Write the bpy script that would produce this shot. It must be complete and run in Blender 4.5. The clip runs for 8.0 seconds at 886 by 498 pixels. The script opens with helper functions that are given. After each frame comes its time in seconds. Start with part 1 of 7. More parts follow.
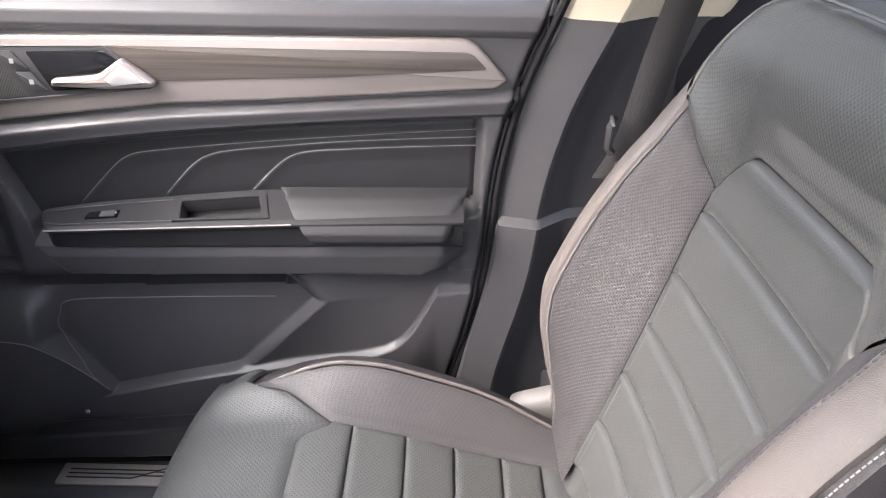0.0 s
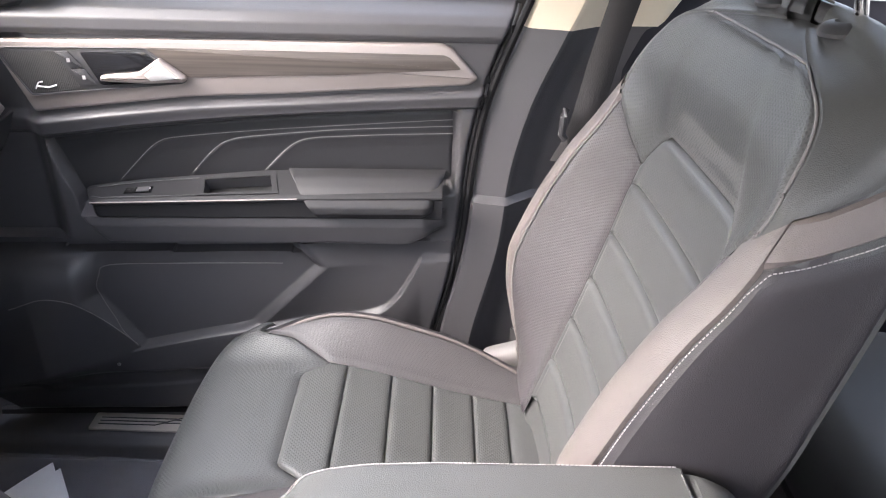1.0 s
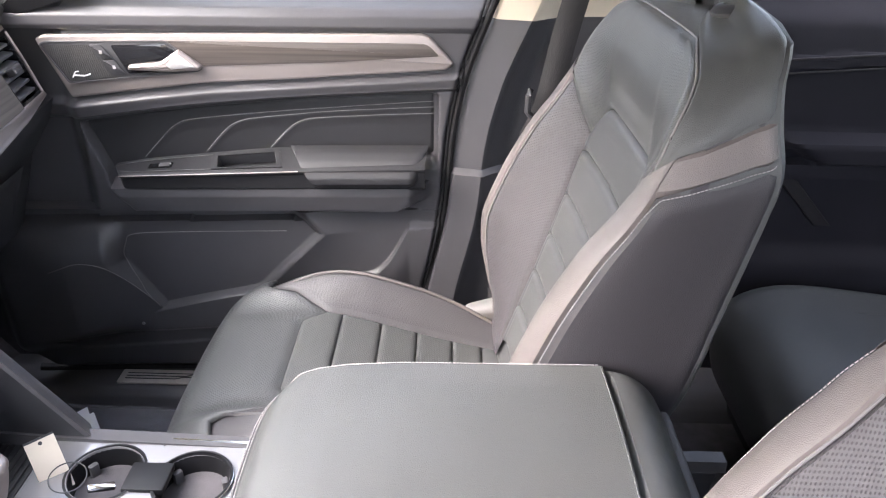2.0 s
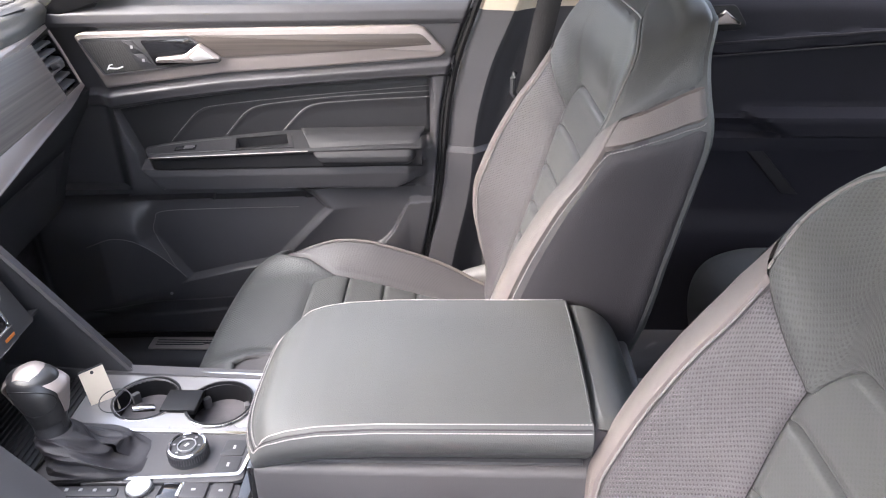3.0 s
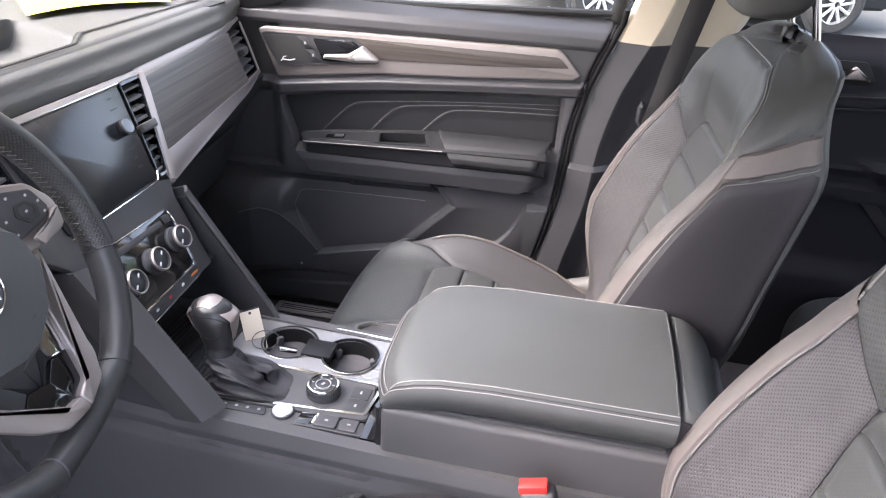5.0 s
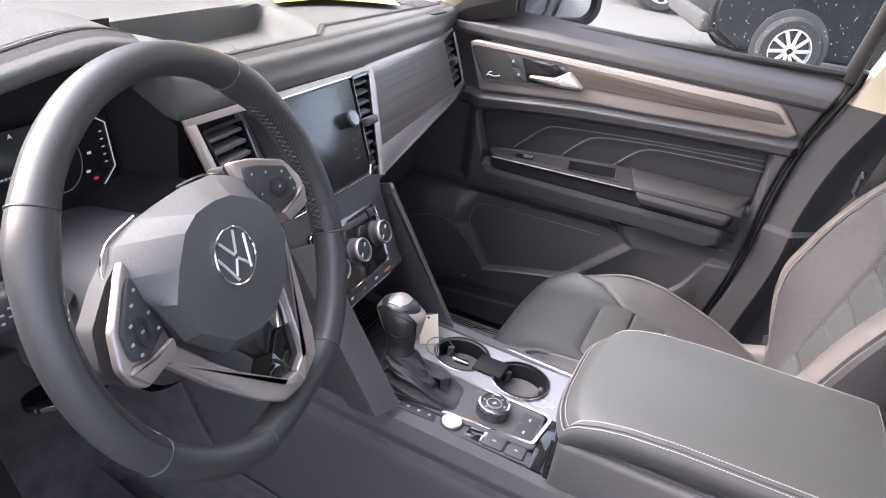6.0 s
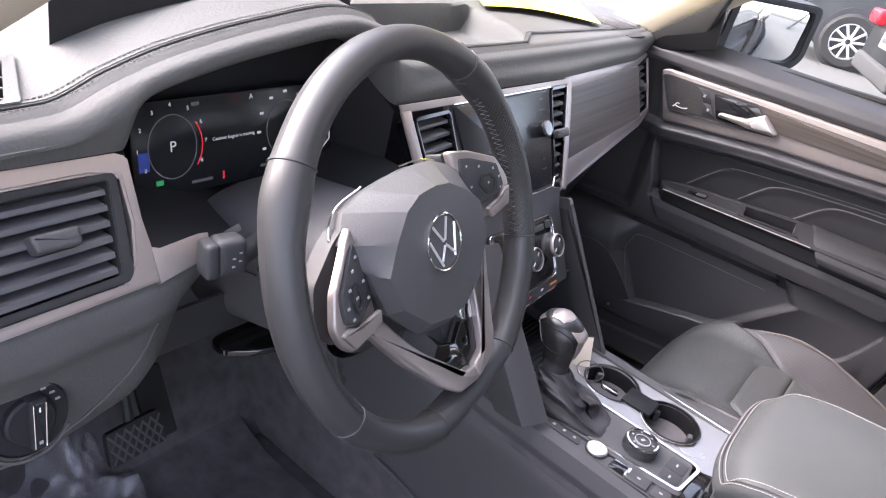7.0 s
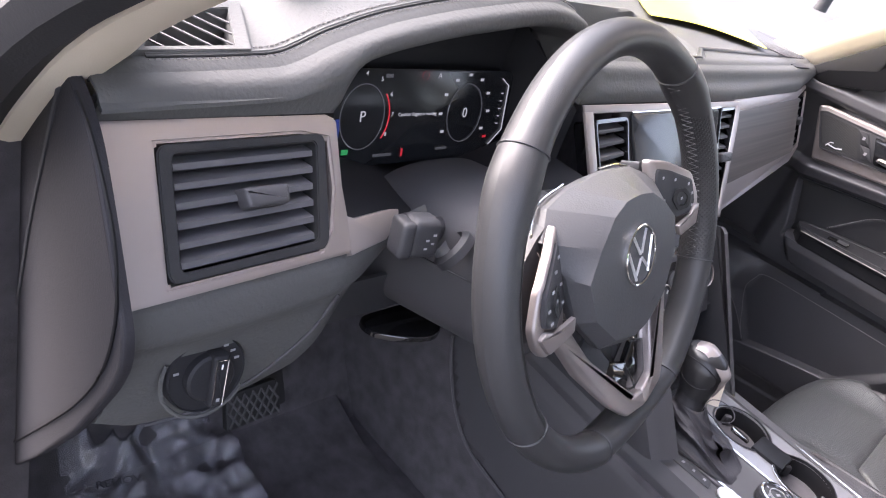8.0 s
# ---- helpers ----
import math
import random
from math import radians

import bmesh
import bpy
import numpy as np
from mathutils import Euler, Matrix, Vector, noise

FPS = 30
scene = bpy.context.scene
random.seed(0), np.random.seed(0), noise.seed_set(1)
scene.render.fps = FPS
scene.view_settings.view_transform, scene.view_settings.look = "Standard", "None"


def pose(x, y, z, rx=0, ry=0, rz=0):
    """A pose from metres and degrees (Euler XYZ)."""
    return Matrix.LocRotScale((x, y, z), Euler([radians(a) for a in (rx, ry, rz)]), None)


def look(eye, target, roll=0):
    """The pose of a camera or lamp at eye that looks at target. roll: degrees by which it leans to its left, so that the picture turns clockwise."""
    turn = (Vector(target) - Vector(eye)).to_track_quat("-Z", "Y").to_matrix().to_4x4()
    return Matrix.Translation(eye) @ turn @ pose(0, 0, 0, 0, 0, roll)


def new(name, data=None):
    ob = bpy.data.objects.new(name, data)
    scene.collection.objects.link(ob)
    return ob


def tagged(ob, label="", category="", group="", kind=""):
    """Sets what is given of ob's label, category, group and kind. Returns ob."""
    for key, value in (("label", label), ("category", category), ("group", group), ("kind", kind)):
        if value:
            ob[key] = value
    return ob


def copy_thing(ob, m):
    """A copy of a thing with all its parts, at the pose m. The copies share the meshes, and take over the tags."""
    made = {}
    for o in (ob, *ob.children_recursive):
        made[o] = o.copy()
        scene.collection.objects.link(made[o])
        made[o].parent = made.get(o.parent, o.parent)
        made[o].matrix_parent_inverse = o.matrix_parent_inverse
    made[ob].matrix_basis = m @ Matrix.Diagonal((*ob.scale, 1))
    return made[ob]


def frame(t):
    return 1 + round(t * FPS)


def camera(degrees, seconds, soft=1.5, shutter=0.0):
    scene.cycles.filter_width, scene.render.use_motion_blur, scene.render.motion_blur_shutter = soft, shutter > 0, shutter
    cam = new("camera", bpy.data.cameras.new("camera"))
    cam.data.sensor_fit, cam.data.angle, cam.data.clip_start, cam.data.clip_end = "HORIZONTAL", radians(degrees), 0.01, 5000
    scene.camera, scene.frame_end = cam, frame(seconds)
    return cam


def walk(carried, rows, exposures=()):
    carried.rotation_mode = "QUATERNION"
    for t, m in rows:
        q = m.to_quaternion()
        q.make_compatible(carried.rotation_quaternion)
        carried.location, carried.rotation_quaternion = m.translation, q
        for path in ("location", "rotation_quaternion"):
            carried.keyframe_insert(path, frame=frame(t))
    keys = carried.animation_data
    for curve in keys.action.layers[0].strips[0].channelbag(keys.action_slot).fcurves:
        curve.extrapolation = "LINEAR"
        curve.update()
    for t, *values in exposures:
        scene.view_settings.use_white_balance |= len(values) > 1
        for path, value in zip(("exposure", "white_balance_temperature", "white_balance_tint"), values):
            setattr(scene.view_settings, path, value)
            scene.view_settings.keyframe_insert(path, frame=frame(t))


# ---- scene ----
cam = camera(63.1, 8.0, soft=1.1)
PATH = [
    (0, (0.016, -0.174, 1.412), (0.039, 1.558, 0.413), 2.0),
    (0.5, (0.029, -0.273, 1.438), (0.069, 1.471, 0.459), 2.3),
    (1, (0.043, -0.369, 1.451), (0.07, 1.378, 0.477), 2.3),
    (1.5, (0.07, -0.461, 1.46), (0.086, 1.291, 0.494), 2.0),
    (3, (0.141, -0.71, 1.483), (0.088, 1.043, 0.521), -0.4),
    (3.5, (0.157, -0.771, 1.489), (0.089, 0.978, 0.522), -0.3),
    (4, (0.162, -0.833, 1.511), (0.057, 0.914, 0.543), 0.2),
    (4.2, (0.159, -0.856, 1.522), (0.033, 0.892, 0.558), 0.8),
    (5.3, (0.068, -0.851, 1.522), (-0.325, 0.877, 0.595), 5.2),
    (5.5, (0.045, -0.854, 1.523), (-0.416, 0.859, 0.601), 6.2),
    (6, (-0.009, -0.872, 1.506), (-0.64, 0.79, 0.589), 9.1),
    (6.5, (-0.046, -0.895, 1.49), (-0.837, 0.692, 0.565), 11.8),
    (7, (-0.078, -0.917, 1.481), (-0.993, 0.593, 0.541), 14.6),
    (7.5, (-0.127, -0.939, 1.456), (-1.124, 0.508, 0.501), 17.6),
    (8, (-0.178, -0.966, 1.427), (-1.222, 0.434, 0.452), 20.3),
]
walk(cam, [(t, look(eye, target, roll)) for t, eye, target, roll in PATH], [(0, 3.80, 6550, 16), (1.5, 3.92, 6480, 16), (3.5, 3.72, 6450, 16), (5.5, 3.54, 6450, 18), (8, 3.44, 6450, 22)])

# ---- light ----
world = bpy.data.worlds.new("sky")
scene.world = world
world.use_nodes = True
_wn = world.node_tree.nodes
_sky = _wn.new("ShaderNodeTexSky")
_sky.sky_type = 'NISHITA'
_sky.sun_disc = False
_sky.sun_elevation = radians(41)
_sky.sun_rotation = radians(248)
_sky.air_density, _sky.dust_density, _sky.ozone_density = 1.0, 4.0, 1.0
_veil = _wn.new("ShaderNodeHueSaturation")          # thin cloud takes the blue out of the sky
_veil.inputs["Saturation"].default_value = 0.6
world.node_tree.links.new(_sky.outputs[0], _veil.inputs["Color"])
world.node_tree.links.new(_veil.outputs[0], _wn["Background"].inputs[0])
_wn["Background"].inputs[1].default_value = 0.14
_sun = bpy.data.lights.new("sun", 'SUN')
_sun.energy, _sun.angle, _sun.color = 0.75, radians(80), (1.0, 1.0, 0.99)
sun = new("sun", _sun)
sun.matrix_basis = look((-6.9, -2.8, 6.5), (0, 0, 0))


# ---- materials ----
def nodes_of(name):
    m = bpy.data.materials.new(name)
    m.use_nodes = True
    nt = m.node_tree
    return m, nt, nt.nodes["Principled BSDF"]


def surf(name, col, rough=0.5, metal=0.0, grain=0.0, gscale=800.0, vary=0.15, vscale=6.0, spec=0.5, coat=0.0, stretch=None, sheen=0.0):
    """A plain material: colour varied at a large scale, fine bump, roughness that wanders."""
    m, nt, b = nodes_of(name)
    N, Lk = nt.nodes.new, nt.links.new
    tc = N("ShaderNodeTexCoord")
    src = tc.outputs["Object"]
    if stretch:
        mp = N("ShaderNodeMapping")
        mp.inputs["Scale"].default_value = stretch
        Lk(src, mp.inputs[0])
        fine_src = mp.outputs[0]
    else:
        fine_src = src
    big = N("ShaderNodeTexNoise")
    big.inputs["Scale"].default_value, big.inputs["Detail"].default_value = vscale, 5
    Lk(src, big.inputs["Vector"])
    ramp = N("ShaderNodeValToRGB")
    lo, hi = [max(0, c * (1 - vary)) for c in col], [min(1, c * (1 + vary)) for c in col]
    ramp.color_ramp.elements[0].color, ramp.color_ramp.elements[1].color = (*lo, 1), (*hi, 1)
    ramp.color_ramp.elements[0].position, ramp.color_ramp.elements[1].position = 0.3, 0.7
    Lk(big.outputs[0], ramp.inputs[0])
    Lk(ramp.outputs[0], b.inputs["Base Color"])
    rr = N("ShaderNodeMapRange")
    rr.inputs["To Min"].default_value, rr.inputs["To Max"].default_value = max(0.02, rough - 0.06), min(1, rough + 0.06)
    Lk(big.outputs[0], rr.inputs["Value"])
    Lk(rr.outputs[0], b.inputs["Roughness"])
    b.inputs["Metallic"].default_value = metal
    b.inputs["Specular IOR Level"].default_value = spec
    b.inputs["Coat Weight"].default_value = coat
    b.inputs["Coat Roughness"].default_value = 0.08
    b.inputs["Sheen Weight"].default_value = sheen
    if grain:
        fine = N("ShaderNodeTexNoise")
        fine.inputs["Scale"].default_value, fine.inputs["Detail"].default_value = gscale, 3
        Lk(fine_src, fine.inputs["Vector"])
        bp = N("ShaderNodeBump")
        bp.inputs["Strength"].default_value, bp.inputs["Distance"].default_value = grain, 0.0006
        Lk(fine.outputs[0], bp.inputs["Height"])
        Lk(bp.outputs[0], b.inputs["Normal"])
    return m


def leather(name, col, rough=0.42, perf=0.0, pitch=0.0052, bump=0.36):
    """Grained hide; perf: strength of the punched holes, laid out on the UVs, which are metres."""
    m, nt, b = nodes_of(name)
    N, Lk = nt.nodes.new, nt.links.new
    tc = N("ShaderNodeTexCoord")
    big = N("ShaderNodeTexNoise")
    big.inputs["Scale"].default_value, big.inputs["Detail"].default_value = 9, 6
    Lk(tc.outputs["Object"], big.inputs["Vector"])
    ramp = N("ShaderNodeValToRGB")
    ramp.color_ramp.elements[0].color = (*[c * 0.88 for c in col], 1)
    ramp.color_ramp.elements[1].color = (*[c * 1.12 for c in col], 1)
    Lk(big.outputs[0], ramp.inputs[0])
    cell = N("ShaderNodeTexVoronoi")
    cell.inputs["Scale"].default_value = 900
    Lk(tc.outputs["Object"], cell.inputs["Vector"])
    wr = N("ShaderNodeTexNoise")
    wr.inputs["Scale"].default_value, wr.inputs["Detail"].default_value = 60, 6
    Lk(tc.outputs["Object"], wr.inputs["Vector"])
    mx = N("ShaderNodeMath")
    mx.operation = 'MULTIPLY_ADD'
    mx.inputs[1].default_value = 0.6
    Lk(wr.outputs[0], mx.inputs[0])
    Lk(cell.outputs["Distance"], mx.inputs[2])
    bp = N("ShaderNodeBump")
    bp.inputs["Strength"].default_value, bp.inputs["Distance"].default_value = bump, 0.0007
    Lk(mx.outputs[0], bp.inputs["Height"])
    out = bp.outputs[0]
    if perf:
        mp = N("ShaderNodeMapping")
        mp.inputs["Rotation"].default_value = (0, 0, radians(45))
        mp.inputs["Scale"].default_value = (1 / pitch, 1 / pitch, 1)
        Lk(tc.outputs["UV"], mp.inputs[0])
        dots = N("ShaderNodeTexVoronoi")
        dots.voronoi_dimensions = '2D'
        dots.inputs["Scale"].default_value, dots.inputs["Randomness"].default_value = 1.0, 0.0
        Lk(mp.outputs[0], dots.inputs["Vector"])
        hole = N("ShaderNodeMapRange")
        hole.inputs["From Min"].default_value, hole.inputs["From Max"].default_value = 0.20, 0.34
        Lk(dots.outputs["Distance"], hole.inputs["Value"])
        b2 = N("ShaderNodeBump")
        b2.inputs["Strength"].default_value, b2.inputs["Distance"].default_value = 0.6 * perf, 0.0012
        Lk(hole.outputs[0], b2.inputs["Height"])
        Lk(out, b2.inputs["Normal"])
        out = b2.outputs[0]
        dk = N("ShaderNodeMixRGB")
        dk.blend_type = 'MULTIPLY'
        dk.inputs[2].default_value = (0.25, 0.25, 0.25, 1)
        inv = N("ShaderNodeMath")
        inv.operation = 'SUBTRACT'
        inv.inputs[0].default_value = 1.0
        Lk(hole.outputs[0], inv.inputs[1])
        sc = N("ShaderNodeMath")
        sc.operation = 'MULTIPLY'
        sc.inputs[1].default_value = 0.9 * perf
        Lk(inv.outputs[0], sc.inputs[0])
        Lk(sc.outputs[0], dk.inputs[0])
        Lk(ramp.outputs[0], dk.inputs[1])
        Lk(dk.outputs[0], b.inputs["Base Color"])
    else:
        Lk(ramp.outputs[0], b.inputs["Base Color"])
    Lk(out, b.inputs["Normal"])
    b.inputs["Roughness"].default_value = rough
    b.inputs["Specular IOR Level"].default_value = 0.45
    return m


def wood_mat():
    m, nt, b = nodes_of("grey_wood")
    N, Lk = nt.nodes.new, nt.links.new
    tc = N("ShaderNodeTexCoord")
    mp = N("ShaderNodeMapping")
    mp.inputs["Scale"].default_value = (1.6, 1.6, 130)
    Lk(tc.outputs["Object"], mp.inputs[0])
    n = N("ShaderNodeTexNoise")
    n.inputs["Scale"].default_value, n.inputs["Detail"].default_value = 1.6, 8
    n.inputs["Distortion"].default_value = 0.4
    Lk(mp.outputs[0], n.inputs["Vector"])
    r = N("ShaderNodeValToRGB")
    r.color_ramp.elements[0].position, r.color_ramp.elements[0].color = 0.30, (0.040, 0.034, 0.031, 1)
    r.color_ramp.elements[1].position, r.color_ramp.elements[1].color = 0.72, (0.100, 0.086, 0.078, 1)
    Lk(n.outputs[0], r.inputs[0])
    Lk(r.outputs[0], b.inputs["Base Color"])
    bp = N("ShaderNodeBump")
    bp.inputs["Strength"].default_value, bp.inputs["Distance"].default_value = 0.25, 0.0005
    Lk(n.outputs[0], bp.inputs["Height"])
    Lk(bp.outputs[0], b.inputs["Normal"])
    b.inputs["Roughness"].default_value = 0.40
    return m


def dotted(name, col, pitch, hole_col, rough=0.5):
    m, nt, b = nodes_of(name)
    N, Lk = nt.nodes.new, nt.links.new
    tc = N("ShaderNodeTexCoord")
    mp = N("ShaderNodeMapping")
    mp.inputs["Scale"].default_value = (1 / pitch, 1 / pitch, 1)
    mp.inputs["Rotation"].default_value = (0, 0, radians(45))
    Lk(tc.outputs["UV"], mp.inputs[0])
    d = N("ShaderNodeTexVoronoi")
    d.voronoi_dimensions = '2D'
    d.inputs["Scale"].default_value, d.inputs["Randomness"].default_value = 1, 0
    Lk(mp.outputs[0], d.inputs["Vector"])
    r = N("ShaderNodeValToRGB")
    r.color_ramp.elements[0].position, r.color_ramp.elements[0].color = 0.26, (*hole_col, 1)
    r.color_ramp.elements[1].position, r.color_ramp.elements[1].color = 0.36, (*col, 1)
    Lk(d.outputs["Distance"], r.inputs[0])
    Lk(r.outputs[0], b.inputs["Base Color"])
    bp = N("ShaderNodeBump")
    bp.inputs["Strength"].default_value, bp.inputs["Distance"].default_value = 0.6, 0.001
    Lk(d.outputs["Distance"], bp.inputs["Height"])
    Lk(bp.outputs[0], b.inputs["Normal"])
    b.inputs["Roughness"].default_value = rough
    return m


def glow(name, col, strength=1.0):
    m, nt, b = nodes_of(name)
    b.inputs["Base Color"].default_value = (0.01, 0.01, 0.01, 1)
    b.inputs["Emission Color"].default_value = (*col, 1)
    b.inputs["Emission Strength"].default_value = strength
    b.inputs["Roughness"].default_value = 0.2
    return m


def pane_mat(name, tint, haze=0.0):
    m, nt, b = nodes_of(name)
    N, Lk = nt.nodes.new, nt.links.new
    tr = N("ShaderNodeBsdfTransparent")
    tr.inputs[0].default_value = (*tint, 1)
    gl = N("ShaderNodeBsdfGlossy")
    gl.inputs["Roughness"].default_value = 0.02
    fr = N("ShaderNodeFresnel")
    fr.inputs[0].default_value = 1.5
    mix = N("ShaderNodeMixShader")
    Lk(fr.outputs[0], mix.inputs[0])
    Lk(tr.outputs[0], mix.inputs[1])
    Lk(gl.outputs[0], mix.inputs[2])
    last = mix
    if haze:
        dif = N("ShaderNodeBsdfDiffuse")
        dif.inputs[0].default_value = (0.8, 0.8, 0.85, 1)
        hz = N("ShaderNodeMixShader")
        hz.inputs[0].default_value = haze
        Lk(mix.outputs[0], hz.inputs[1])
        Lk(dif.outputs[0], hz.inputs[2])
        gl.inputs["Roughness"].default_value = 0.045
        last = hz
    Lk(last.outputs[0], nt.nodes["Material Output"].inputs[0])
    return m


M_LEATHER = leather("charcoal_leather", (0.058, 0.060, 0.060), 0.44)
M_LEATHER_PERF = leather("perforated_charcoal_leather", (0.060, 0.062, 0.062), 0.42, perf=0.5, pitch=0.0042)
M_LEATHER_RIB = leather("ribbed_charcoal_leather", (0.060, 0.062, 0.062), 0.42, perf=0.16, pitch=0.0044, bump=0.18)
M_LEATHER_LINED = leather("lined_charcoal_leather", (0.064, 0.066, 0.065), 0.46, perf=0.6, pitch=0.0042, bump=0.18)
M_BOLSTER = leather("perforated_grey_leather", (0.056, 0.052, 0.056), 0.48, perf=0.85, pitch=0.0043)
M_CUSHION_BOLSTER = leather("soft_grey_leather", (0.056, 0.053, 0.055), 0.48, perf=0.35, pitch=0.0043)
M_BAND = leather("taupe_leather", (0.108, 0.094, 0.090), 0.46)
M_SIDE = leather("dark_side_leather", (0.029, 0.027, 0.030), 0.5)
M_WHEEL = leather("wheel_leather", (0.034, 0.034, 0.035), 0.42, bump=0.10)
M_KNOB = leather("knob_leather", (0.016, 0.016, 0.017), 0.30, bump=0.08)
M_WHEEL_PERF = leather("wheel_leather_punched", (0.030, 0.030, 0.031), 0.42, perf=0.9, pitch=0.0034)
M_DASH = surf("dash_soft_plastic", (0.080, 0.080, 0.078), 0.68, grain=1.2, gscale=240, vary=0.08, spec=0.25)
M_DOOR = surf("door_soft_plastic", (0.050, 0.049, 0.053), 0.40, grain=0.35, gscale=600, vary=0.08, spec=0.5)
M_DOORLEATHER = leather("door_leather", (0.017, 0.017, 0.019), 0.45)
M_DARK = surf("dark_plastic", (0.034, 0.034, 0.037), 0.55, grain=0.35, gscale=700, vary=0.1)
M_MID = surf("grey_hard_plastic", (0.056, 0.054, 0.057), 0.55, grain=0.3, gscale=700, vary=0.08)
M_AIRBAG = surf("airbag_cover_plastic", (0.054, 0.054, 0.057), 0.5, grain=0.5, gscale=500, vary=0.08)
M_SILVER = surf("satin_silver", (0.35, 0.31, 0.295), 0.44, metal=0.75, grain=0.08, gscale=900, vary=0.05)
M_CHROME = surf("chrome", (0.80, 0.80, 0.80), 0.10, metal=1.0, vary=0.02)
M_GLOSS = surf("gloss_black", (0.008, 0.008, 0.009), 0.07, vary=0.1, coat=0.5)
M_SCREEN = surf("screen_glass", (0.014, 0.015, 0.017), 0.20, vary=0.05, spec=0.35)
M_WOOD = wood_mat()
M_BEIGE = surf("beige_trim_fabric", (0.60, 0.53, 0.42), 0.8, grain=0.4, gscale=900, vary=0.05)
M_CARPET = surf("black_carpet", (0.066, 0.061, 0.065), 0.95, grain=1.0, gscale=500, vary=0.3, vscale=30)
M_RUBBER = surf("black_rubber", (0.015, 0.015, 0.016), 0.65, grain=0.3, gscale=500, vary=0.15)
M_THREAD = surf("pale_thread", (0.30, 0.285, 0.28), 0.8, vary=0.05)
M_THREAD_DK = surf("grey_thread", (0.10, 0.10, 0.10), 0.8, vary=0.05)
M_PIPING = surf("grey_piping", (0.14, 0.132, 0.13), 0.55, vary=0.08)
M_WEB = surf("belt_webbing", (0.018, 0.017, 0.018), 0.6, grain=0.9, gscale=500, vary=0.2, stretch=(3, 3, 0.3))
M_WHITE = surf("white_print", (0.75, 0.75, 0.75), 0.5, vary=0.02)
M_MARK = surf("grey_print", (0.30, 0.30, 0.31), 0.5, vary=0.02)
M_PAPER = surf("white_paper", (0.82, 0.82, 0.84), 0.7, vary=0.03)
M_TAG = surf("beige_card", (0.62, 0.55, 0.45), 0.6, vary=0.06)
M_RED = surf("red_plastic", (0.65, 0.03, 0.025), 0.35, vary=0.05)
M_LEDGE = surf("matt_black_plastic", (0.019, 0.019, 0.021), 0.55, grain=0.3, gscale=700, vary=0.1, spec=0.2)
M_CAP = surf("end_cap_plastic", (0.024, 0.023, 0.026), 0.6, grain=0.4, gscale=600, vary=0.1, spec=0.2)
M_SLAT = surf("vent_slat_plastic", (0.085, 0.083, 0.088), 0.5, grain=0.2, gscale=700, vary=0.06)
M_CUP = surf("cup_black_plastic", (0.007, 0.007, 0.008), 0.5, vary=0.1, spec=0.25)
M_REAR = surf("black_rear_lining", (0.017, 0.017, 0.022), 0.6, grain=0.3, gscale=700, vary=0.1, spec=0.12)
M_GRILLE = dotted("speaker_mesh", (0.045, 0.044, 0.043), 0.0024, (0.004, 0.004, 0.004))
M_STEEL = surf("brushed_steel", (0.55, 0.50, 0.46), 0.42, metal=0.55, grain=0.3, gscale=300, vary=0.08, stretch=(0.1, 3, 3))
# pale base colour stands in for the sky mirrored in the console's gloss panel
M_PANEL = surf("sky_reflecting_lacquer", (0.26, 0.255, 0.26), 0.26, metal=0.5, vary=0.04)
M_GLASS = pane_mat("window_glass", (0.92, 0.95, 0.94))
M_GROUND = surf("pale_concrete", (0.070, 0.069, 0.066), 0.9, grain=0.6, gscale=40, vary=0.12, vscale=0.6)
M_CARBLACK = surf("black_car_paint", (0.008, 0.009, 0.010), 0.35, vary=0.1, coat=0.0, spec=0.2)
M_CARGREY = surf("grey_car_paint", (0.045, 0.048, 0.05), 0.35, vary=0.1, spec=0.25)
M_TYRE = surf("tyre_rubber", (0.02, 0.02, 0.02), 0.8, grain=0.5, gscale=200)
M_ALLOY = surf("alloy", (0.7, 0.7, 0.7), 0.3, metal=0.7, vary=0.04)
M_REDLAMP = surf("red_lamp", (0.6, 0.01, 0.02), 0.3, vary=0.05, spec=0.3)
M_MIRROR = surf("mirror_glass", (0.88, 0.9, 0.9), 0.02, metal=1.0, vary=0.0)
M_BODY = surf("car_body_paint", (0.55, 0.55, 0.55), 0.25, vary=0.03, coat=1.0)
M_LEAF = surf("leaves", (0.06, 0.11, 0.03), 0.7, vary=0.5, vscale=3)
M_YELLOW = surf("yellow_sheet", (0.85, 0.80, 0.08), 0.6, vary=0.04)


# ---- mesh helpers ----
def from_bm(name, bm, mat, smooth=True):
    me = bpy.data.meshes.new(name)
    bm.normal_update()
    bm.to_mesh(me)
    bm.free()
    if smooth:
        me.polygons.foreach_set("use_smooth", [True] * len(me.polygons))
        if smooth != "all":
            me.set_sharp_from_angle(angle=radians(38 if smooth is True else smooth))
    me.materials.append(mat)
    return me


def part(name, bm, mat, parent, label="", smooth=True):
    ob = new(name, from_bm(name, bm, mat, smooth))
    ob.parent = parent
    if label:
        ob["label"] = label
    return ob


def thing(name, label, category, at=(0, 0, 0), group="", kind=""):
    ob = new(name)
    ob.empty_display_size = 0.05
    ob.location = at
    return tagged(ob, label, category, group, kind)


def solo(name, bm, mat, label, category, group="", kind="", smooth=True):
    return tagged(new(name, from_bm(name, bm, mat, smooth)), label, category, group, kind)


